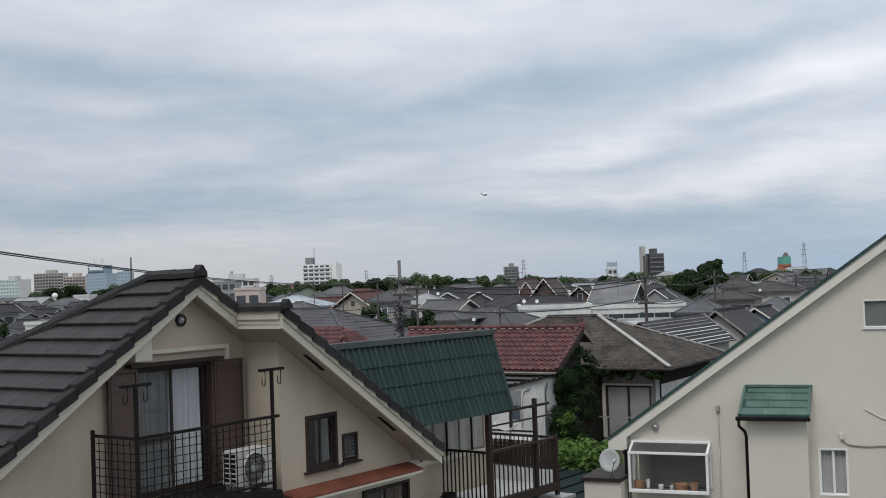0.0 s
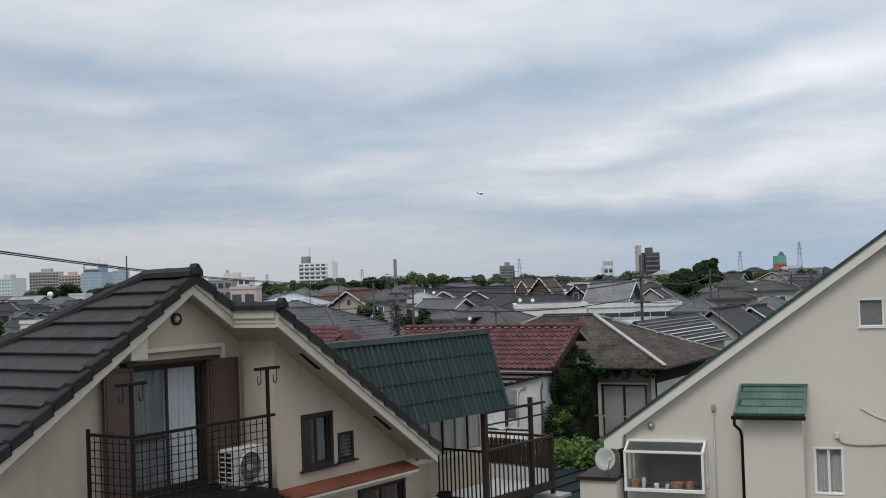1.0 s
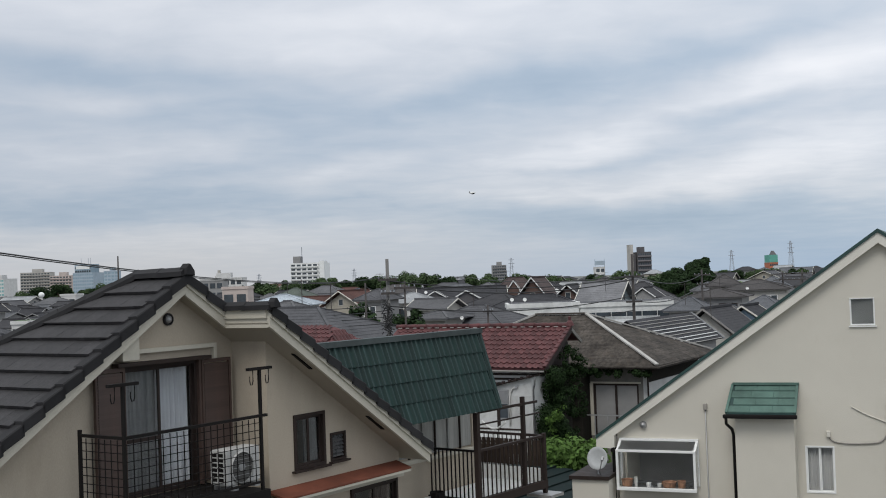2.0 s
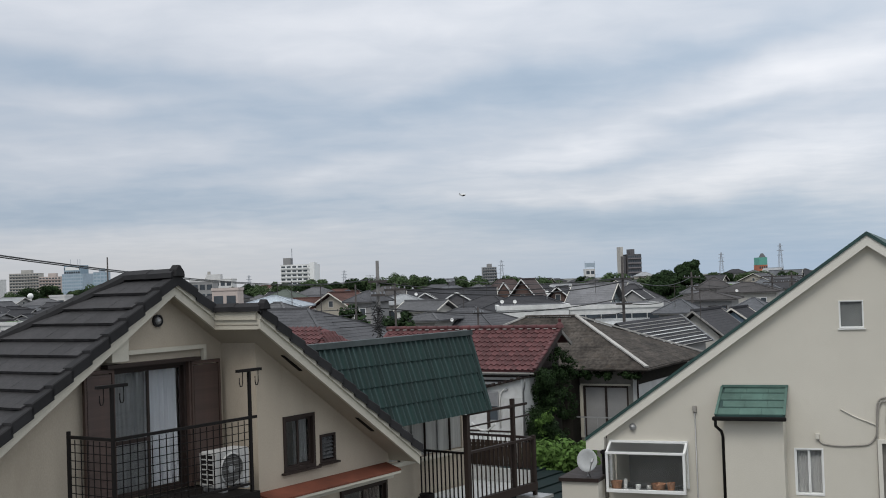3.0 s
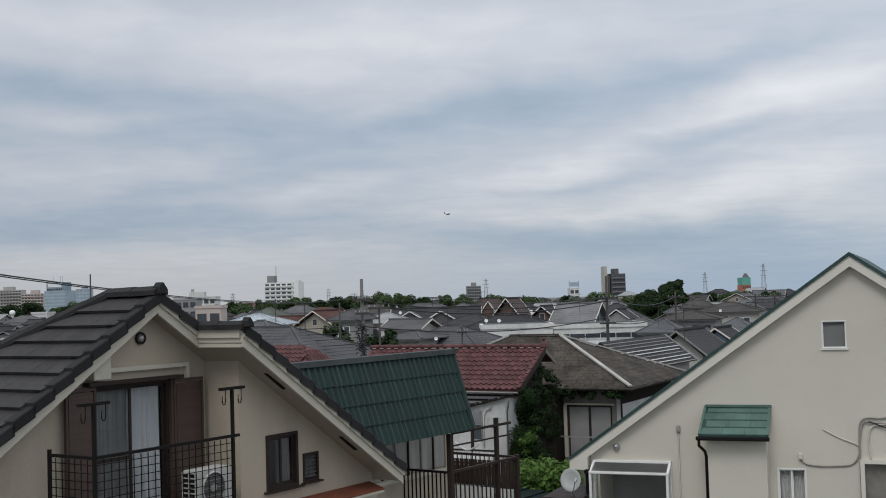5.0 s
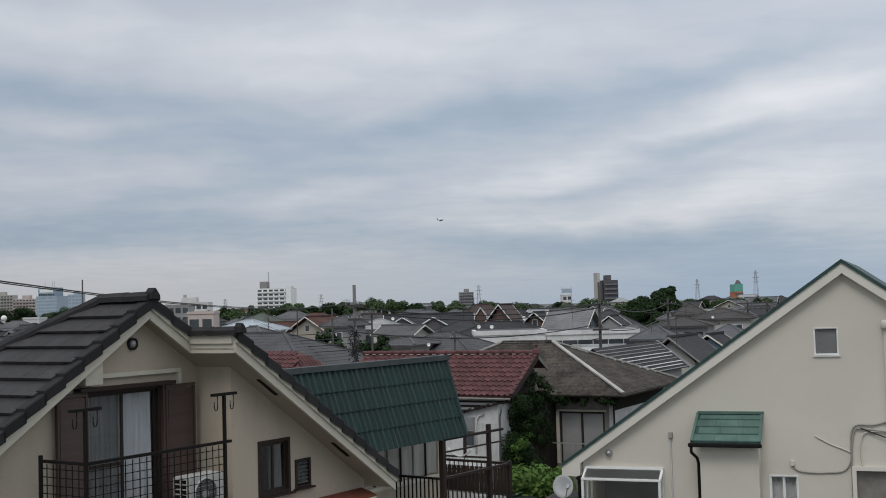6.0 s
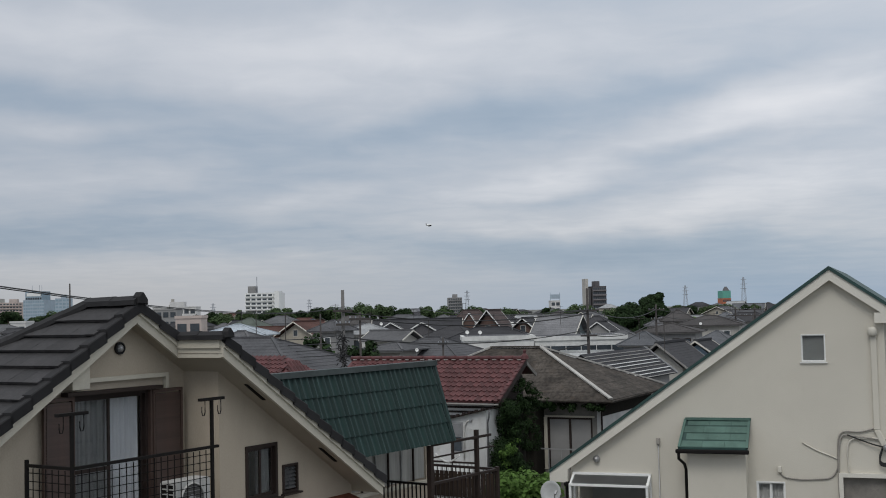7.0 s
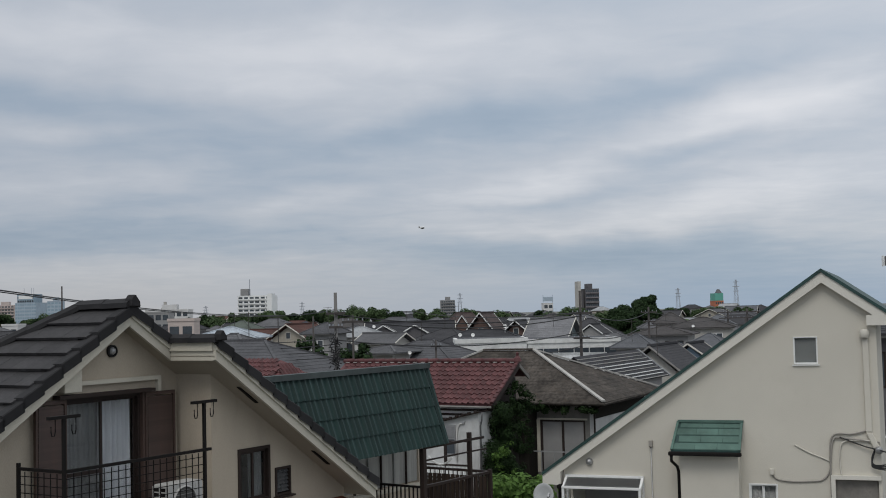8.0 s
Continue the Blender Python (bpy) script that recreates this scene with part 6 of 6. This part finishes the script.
# houses beyond, row after row
fill_rng = random.Random(77)
ROOFS = ("r_grey", "r_grey2", "r_dark", "r_dark2", "r_brown", "r_slateblue", "r_grey", "r_dark", "r_pale2", "r_rust")
WALLS = ("w_grey", "w_beige", "w_white", "w_cream", "w_grey", "w_brown")
NAMES = {"r_grey": "grey", "r_grey2": "grey", "r_dark": "dark grey", "r_dark2": "dark", "r_brown": "brown", "r_slateblue": "blue-grey", "r_pale2": "light grey", "r_rust": "rust-red"}
for row, (dist, low, high) in enumerate(((185, 6.9, 8.0), (215, 7.0, 8.4), (255, 7.2, 8.6), (310, 7.4, 9.0), (390, 7.6, 9.4), (500, 7.6, 10.0))):
    half = dist * 0.46
    x = -half + fill_rng.uniform(0, 6)
    while x < half:
        span = fill_rng.uniform(7, 10)
        ridge = fill_rng.uniform(low, high)
        roofing = fill_rng.choice(ROOFS)
        town_house(x, dist + fill_rng.uniform(-10, 10), fill_rng.choice((-25, -20, 65, 62, -30)) + fill_rng.uniform(-6, 6), span, fill_rng.uniform(5.5, 7), ridge - fill_rng.uniform(1.2, 1.9), ridge, int(fill_rng.random() < 0.6), fill_rng.choice(WALLS), roofing, "distant house with a %s roof" % NAMES[roofing], windows=dist < 230)
        x += span + fill_rng.uniform(0.5, 4.0) * dist / 200
# the small houses down the slope beyond the dark tiled roof
slope_rng = random.Random(52)
for dist, low in ((104, 5.5), (116, 5.8), (128, 6.1), (142, 6.4), (158, 6.8), (176, 7.1), (198, 7.5)):
    x = -0.40 * dist + slope_rng.uniform(0, 3)
    while x < -0.235 * dist:
        span, ridge = slope_rng.uniform(3.4, 5.2), low + slope_rng.uniform(-0.25, 0.45)
        roofing = slope_rng.choice(("r_dark", "r_dark2", "r_grey", "r_grey2", "r_slateblue", "r_dark2", "r_brown", "r_dark"))
        town_house(x, dist + slope_rng.uniform(-4, 4), slope_rng.choice((-25, -20, 64, -28)), span, slope_rng.uniform(3.2, 4.4), ridge - slope_rng.uniform(0.6, 1.1), ridge, int(slope_rng.random() < 0.5), slope_rng.choice(("w_white", "w_grey", "w_beige", "w_grey")), roofing, "small house with a %s roof down the slope" % NAMES[roofing], over=0.3, verge="w_grey")
        x += span + slope_rng.uniform(0.0, 1.2)
part("roof_felt", Shape().box(-0.7, 0.7, 0.2, 2.8, 6.662, 6.68), "r_greenflat", block("low_block", -41.7, -40.1, 118, 3, 6.3, "w_white", 1, 2, "low white house with a green flat roof", roof_room=False), "green roofing felt")
# lower roofs in the gaps nearer by
for x, y, ridge, roofing in ((-6.5, 84, 6.6, "r_grey"), (1.5, 92, 6.7, "r_dark"), (16, 82, 5.9, "r_dark2"), (21, 74, 5.4, "r_grey"), (24.5, 86, 6.0, "r_dark"), (6.5, 64, 6.1, "r_grey2"), (-16, 118, 7.2, "r_grey"), (30, 96, 6.0, "r_grey"), (33, 88, 5.6, "r_dark"), (-1.5, 150, 7.3, "r_grey"), (19, 150, 7.2, "r_slateblue"), (-4, 134, 7.2, "r_dark"), (30, 128, 6.6, "r_dark2"), (26, 104, 6.0, "r_grey2")):
    town_house(x, y, -25, 7.0, 6.0, ridge - 1.3, ridge, 1, "w_beige", roofing, "low house with a %s hipped roof" % NAMES[roofing])


# ---- pylons, poles and lines ----
def pylon(x, y, base, top, label="steel lattice power pylon"):
    p = thing("power_pylon", pose(x, y, 0), label, "pylon", "pylons on the horizon")
    h, w = top, 2.6
    for sx in (-1, 1):
        for sy in (-1, 1):
            part("leg", Shape().beam((sx * w, sy * w, 0), (sx * 0.45, sy * 0.45, h), 0.28), "steel_far", p)
    z = 0.0
    while z < h - 1:
        z1 = min(z + 2.6, h)
        r0, r1 = w + (0.45 - w) * z / h, w + (0.45 - w) * z1 / h
        part("brace", Shape().beam((-r0, -r0, z), (r1, -r1, z1), 0.16), "steel_far", p)
        part("brace", Shape().beam((r0, -r0, z), (-r1, -r1, z1), 0.16), "steel_far", p)
        z = z1
    for k, r in ((0.93, 2.6), (0.8, 3.2), (0.67, 2.8)):
        part("cross_arm", Shape().beam((-r, 0, h * k), (r, 0, h * k), 0.35, 0.5), "steel_far", p)


for x, y, z in ((335.9, 1100, 33), (305.9, 1200, 28), (82, 1200, 28), (-83.8, 1300, 24), (-188, 1300, 22)):
    pylon(x, y, 0, z)
single("chimney", Shape().tube([(0, 0, 0), (0, 0, 22)], 1.6, 10, 1.2).tube([(0, 0, 14), (0, 0, 17.5)], 3.0, 10), "w_beige", pose(-160.2, 900, 0), "pale distant water tower chimney", "tower")
tank = thing("water_tank", pose(-98.3, 300, 0), "white ball water tank on a column", "water tank")
part("column", Shape().tube([(0, 0, 0), (0, 0, 8.4)], 0.35, 10), "w_white", tank)
part("ball", Shape().spin([(0.01, -0.75), (0.4, -0.65), (0.68, -0.32), (0.75, 0), (0.68, 0.32), (0.4, 0.65), (0.01, 0.75)], 16, (0, 0, 8.9)), "white", tank, smooth=True)


def pole(x, y, top, arms, r=0.16, label="grey concrete utility pole with cross-arms", shaft="pole"):
    p = thing("utility_pole", pose(x, y, 0), label, "utility pole", "utility poles")
    part("shaft", Shape().tube([(0, 0, 0), (0, 0, top)], r, 10, r * 0.5), shaft, p, smooth=True)
    for z, w in arms:
        part("cross_arm", Shape().box(-w, w, -r - 0.08, -r, z, z + 0.1), "pole", p)
        for k in (-0.9, -0.4, 0.4, 0.9):
            part("insulator", Shape().spin([(0.02, 0), (0.035, 0.03), (0.02, 0.05), (0.035, 0.08), (0, 0.1)], 8, (w * k, -r - 0.04, z + 0.1)), "steel_far", p)
    return p


pole(-1.9, 52, 10.26, ((9.3, 0.42), (8.7, 0.3)), 0.14, shaft="steel_grey")
clutter = Shape()
for i in range(48):
    z = 6.7 + town_rng.random() * 1.6
    clutter.beam((-1.9 + town_rng.uniform(-0.36, 0.2), 51.7 + town_rng.uniform(-0.3, 0.3), z), (-1.9 + town_rng.uniform(-0.3, 0.28), 51.7 + town_rng.uniform(-0.3, 0.3), z + town_rng.uniform(-0.35, 0.35)), 0.035)
single("pole_fittings", clutter, "black_cable", pose(0, 0, 0), "black cable brackets and loops on the utility pole", "cables", kind="stuff")
pole(11.25, 66, 10.3, ((9.0, 0.5), (7.6, 0.45)), 0.13)
pole(-28.9, 110, 12.5, (), 0.13, "slender grey metal pole")
pole(-5.55, 100, 9.2, (), 0.13, "slender grey metal pole")
pole(-1.23, 55, 9.27, ((8.9, 0.5),), 0.08)
pole(22.9, 100, 9.3, ((8.8, 0.7), (8.0, 0.5)), 0.15)
pole(35.7, 120, 8.8, ((8.5, 1.2), (7.9, 1.0)), 0.17)
pole(37.7, 120, 8.9, ((8.5, 1.2), (7.9, 1.0)), 0.17)
pole(35.0, 112, 8.0, (), 0.12, "slender grey metal pole")
pole(3.2, 68, 7.7, ((7.3, 0.3),), 0.10)


def cable(p, q, sag, r, label="thin black overhead cable"):
    p, q = Vector(p), Vector(q)
    pts = [p.lerp(q, k / 16) - Vector((0, 0, sag * 4 * (k / 16) * (1 - k / 16))) for k in range(17)]
    single("overhead_cable", Shape().tube(pts, r, 5), "black_cable", pose(0, 0, 0), label, "cable", "overhead cables")


cable((-5.22, 13.0, 9.85), (-1.93, 51.9, 9.53), 0.36, 0.010)
cable((-5.22, 13.0, 9.828), (-1.93, 51.9, 9.505), 0.36, 0.008)
for z in (9.3, 8.2, 7.4):
    cable((-1.9, 51.8, z), (11.25, 65.8, z - 0.2), 0.5, 0.026)
for z, q in ((9.1, (22.9, 100, 8.9)), (7.7, (22.9, 100, 8.1))):
    cable((11.25, 65.8, z), q, 0.6, 0.030)
for z, q in ((9.1, (3.6, 130, 9.5)), (8.9, (-1.23, 55, 9.0))):
    cable((11.25, 65.8, z), q, 0.5, 0.030)
for k in range(4):
    cable((-1.9, 51.8, 8.3 - 0.28 * k), (-9.5, 66 + k, 8.2 - 0.3 * k), 0.25, 0.020)
for dz in (0.0, 0.5):
    cable((22.9, 100, 8.9 - dz), (35.7, 120, 8.6 - dz), 0.5, 0.02)
    cable((-1.23, 55, 9.0 - dz), (-5.55, 100, 8.9 - dz), 0.3, 0.016)

# small dishes on the roofs
for x, y, z, r in ((6.25, 92.6, 7.45, 0.15), (7.25, 92.6, 7.42, 0.15), (1.75, 70.9, 6.9, 0.11), (10.9, 103.0, 7.9, 0.17), (-0.55, 117.5, 8.0, 0.16), (31.9, 119.6, 7.2, 0.16)):
    d = thing("roof_dish", pose(x, y, z), "small white satellite dish on a roof mast", "satellite dish", "roof dishes")
    part("reflector", Shape().spin([(0, 0), (r * 0.5, 0.03), (r, 0.1), (r, 0.07), (0, -0.03)], 14, (0, -0.05, 0), (0.1, -1, 0.3)), "white", d, smooth=True)
    part("mast", Shape().tube([(0, 0, 0), (0, 0, -2.2)], 0.03, 6), "grey_metal", d)

# ---- aerials on the roofs ----
def aerial(x, y, z, turn, tall=1.2):
    """A mast with a comb of thin rods, tied to a ridge."""
    a = thing("tv_aerial", pose(x, y, z, 0, 0, turn), "thin grey television aerial on a roof", "aerial", "roof aerials")
    part("mast", Shape().tube([(0, 0, -0.5), (0, 0, tall)], 0.022, 6), "pole", a)
    part("boom", Shape().beam((-0.45, 0, tall - 0.1), (0.5, 0, tall - 0.1), 0.022), "pole", a)
    for k in range(7):
        r = 0.30 - 0.025 * k
        part("rod", Shape().beam((-0.4 + k * 0.13, -r, tall - 0.08), (-0.4 + k * 0.13, r, tall - 0.08), 0.014), "pole", a)


for x, y, z, turn in ((-7.2, 66, 8.35, 20), (-5.0, 59, 8.1, 70), (2.6, 74, 7.55, 40), (-11.5, 95, 8.45, 10), (6.6, 120, 7.6, 60), (9.4, 104, 7.6, 30), (15.6, 106, 8.2, 80), (24.4, 132, 7.8, 30), (19.7, 92, 7.1, 15), (27.3, 112, 7.4, 50), (33.4, 122, 8.0, 20), (0.3, 105, 7.7, 60), (-1.6, 118, 8.0, 35), (3.0, 132, 8.3, 75), (14.6, 62, 7.2, 20), (44.2, 150, 7.3, 10), (-4.8, 112, 8.85, 45), (8.6, 134, 8.8, 30)):
    aerial(x, y, z, turn)

# ---- trees ----
tree("big_tree", pose(36.5, 162, 0), 11.4, 3.3, "leaf_tree", 31, 0.33, 24000, "large dark green broadleaf tree", 0.15)
tree("big_tree", pose(33.2, 160, 0), 9.9, 3.2, "leaf_tree", 32, 0.33, 20000, "dark green broadleaf tree", 0.1)
tree("big_tree", pose(34.6, 156, 0), 8.4, 2.9, "leaf_tree", 33, 0.33, 15000, "dark green broadleaf tree", 0.1)
tree("big_tree", pose(32.0, 157, 0), 8.5, 2.2, "leaf_tree", 34, 0.33, 9000, "dark green broadleaf tree", 0.1)
tree("big_tree", pose(35.9, 138, 0), 8.7, 2.0, "leaf_bush", 35, 0.4, 1500, "lighter green tree beside a house", 0.2)
tree("garden_tree", pose(-1.7, 61, 0), 8.3, 1.4, "leaf_tree", 36, 0.2, 4500, "small green garden tree", 0.2)
tree("garden_tree", pose(0.9, 70, 0), 6.2, 1.1, "leaf_tree", 37, 0.28, 900, "small dark garden tree", 0.2)
tree("garden_tree", pose(-6.2, 104, 0), 7.8, 1.7, "leaf_tree", 38, 0.4, 900, "green garden tree among houses", 0.2)
tree("garden_tree", pose(-42.4, 114, 0), 7.5, 1.6, "leaf_tree", 39, 0.3, 1500, "dark green garden tree down the slope", 0.2)
wood_rng = random.Random(9)
for x0, x1, y, top in ((-45, -22, 288, 10.2), (-23, -11, 280, 10.5), (-12, -4, 275, 11.3), (-4, 0, 272, 10.6), (0, 5.5, 275, 10.9), (10, 15, 276, 9.9), (19.5, 24, 290, 9.7), (24, 34, 285, 9.0), (35, 46, 258, 9.2), (58, 96, 305, 8.5), (-112, -90, 330, 11.2), (-90, -70, 320, 9.8)):
    x = x0
    while x < x1:
        hgt = (top + 0.7) * wood_rng.uniform(0.88, 1.03)
        tree("wood_tree", pose(x, y + wood_rng.uniform(-8, 8), 0), hgt, wood_rng.uniform(2.6, 4.4), "leaf_far" if wood_rng.random() < 0.7 else "leaf_tree", wood_rng.randrange(9999), 0.42, 5600, "distant dark green tree of the skyline woods", 0.1, "skyline trees")
        x += wood_rng.uniform(1.5, 2.9)

# ---- the aircraft low over the town ----
plane = thing("aircraft", pose(56.4, 1500, 116.5, 0, 0, 20), "small pale twin-winged aircraft flying far off", "aircraft")
part("fuselage", Shape().spin([(0.02, -4.4), (0.55, -3.9), (1.0, -2.4), (1.25, 0.0), (1.15, 2.2), (0.75, 3.8), (0.02, 4.5)], 14, (0, 0, 0.4), (1, 0, 0.04)), "white", plane, smooth=True)
for side in (-1, 1):
    part("wing", Shape().hexa([(-1.0, 0, -0.4), (1.8, 0, -0.4), (1.0, side * 5.6, 0.0), (-0.8, side * 5.6, 0.0)], [(-1.0, 0, -0.1), (1.8, 0, -0.1), (1.0, side * 5.6, 0.15), (-0.8, side * 5.6, 0.15)]), "w_dark", plane)
    part("engine", Shape().spin([(0.02, -1.3), (0.5, -1.0), (0.55, 0.8), (0.3, 1.3)], 10, (0.9, side * 2.3, -0.8), (1, 0, 0)), "w_dark", plane, smooth=True)
part("tail_fin", Shape().hexa([(-4.2, -0.1, 0.5), (-2.6, -0.1, 0.9), (-2.6, 0.1, 0.9), (-4.2, 0.1, 0.5)], [(-4.6, -0.1, 2.4), (-3.8, -0.1, 2.4), (-3.8, 0.1, 2.4), (-4.6, 0.1, 2.4)]), "w_grey", plane)
part("tail_plane", Shape().box(-4.3, -3.2, -2.0, 2.0, 0.5, 0.65), "w_dark", plane)

# ---- cables on the pale house ----
def wall_cable(points, r, mat, name="wall_cable"):
    """A cable clipped to the wall, rounded through its points."""
    pts = [Vector(p) for p in points]
    out = []
    for i in range(len(pts) - 1):
        p0, p1, p2, p3 = pts[max(i - 1, 0)], pts[i], pts[i + 1], pts[min(i + 2, len(pts) - 1)]
        for k in range(6):
            t = k / 6
            out.append(0.5 * (2 * p1 + (p2 - p0) * t + (2 * p0 - 5 * p1 + 4 * p2 - p3) * t * t + (3 * p1 - p0 - 3 * p2 + p3) * t ** 3))
    part(name, Shape().tube(out + [pts[-1]], r, 6), mat, right_house, smooth=True)


wall_cable([(3.98, 0.33, 6.45), (4.25, 0.33, 6.3), (4.5, 0.33, 6.2), (4.68, 0.33, 6.12)], 0.013, "pipe")
wall_cable([(3.52, 0.33, 5.86), (3.62, 0.33, 5.75), (3.9, 0.33, 5.71), (4.2, 0.33, 5.72), (4.5, 0.33, 5.76), (4.64, 0.33, 5.95), (4.66, 0.32, 6.2), (4.68, 0.32, 6.55), (4.8, 0.32, 6.68), (5.1, 0.32, 6.68), (5.45, 0.32, 6.78)], 0.017, "cable_taupe")
wall_cable([(4.66, 0.31, 4.0), (4.66, 0.31, 5.8), (4.68, 0.31, 6.3), (4.74, 0.31, 6.58), (4.9, 0.31, 6.6), (5.6, 0.31, 6.52)], 0.019, "cable_taupe")
wall_cable([(4.86, 0.31, 5.85), (4.84, 0.31, 6.3), (4.92, 0.31, 6.52), (5.2, 0.31, 6.56), (5.5, 0.31, 6.55)], 0.016, "pipe")
wall_cable([(4.85, 0.3, 6.62), (5.3, 0.28, 6.45), (5.6, 0.2, 6.38), (6.4, -0.3, 6.2)], 0.014, "black_cable")
for k in range(4):
    wall_cable([(5.52, 0.30, 6.42), (5.44, 0.26, 6.2 - 0.03 * k), (5.52, 0.24, 6.08 - 0.02 * k), (5.9, 0.1, 6.15 - 0.05 * k)], 0.014, "black_cable")
part("junction_box", Shape().box(3.48, 3.56, 0.28, 0.349, 5.84, 5.96), "pipe", right_house, bevel=0.01)
part("trim_band", Shape().box(4.66, 5.6, 0.28, 0.349, 5.78, 5.86), "fascia_light", right_house)
part("trim_band", Shape().box(4.66, 4.74, 0.28, 0.349, 3.2, 5.779), "fascia_light", right_house)
part("room_backing", Shape().box(4.73, 5.54, 0.42, 0.45, 3.0, 5.77), "stained_panel", right_house, "stained grey-brown door panel")
part("roof_gutter", Shape().tube([(-0.9, 0.1, gable_z(R_LEFT, 0.33)), (-0.9, 6.0, gable_z(R_LEFT, 0.33))], 0.05, 8), "black_iron", right_house)
part("downpipe", Shape().tube([(-0.92, 0.25, gable_z(R_LEFT, 0.33)), (-0.92, 0.25, 0.1)], 0.035, 8), "black_iron", right_house)
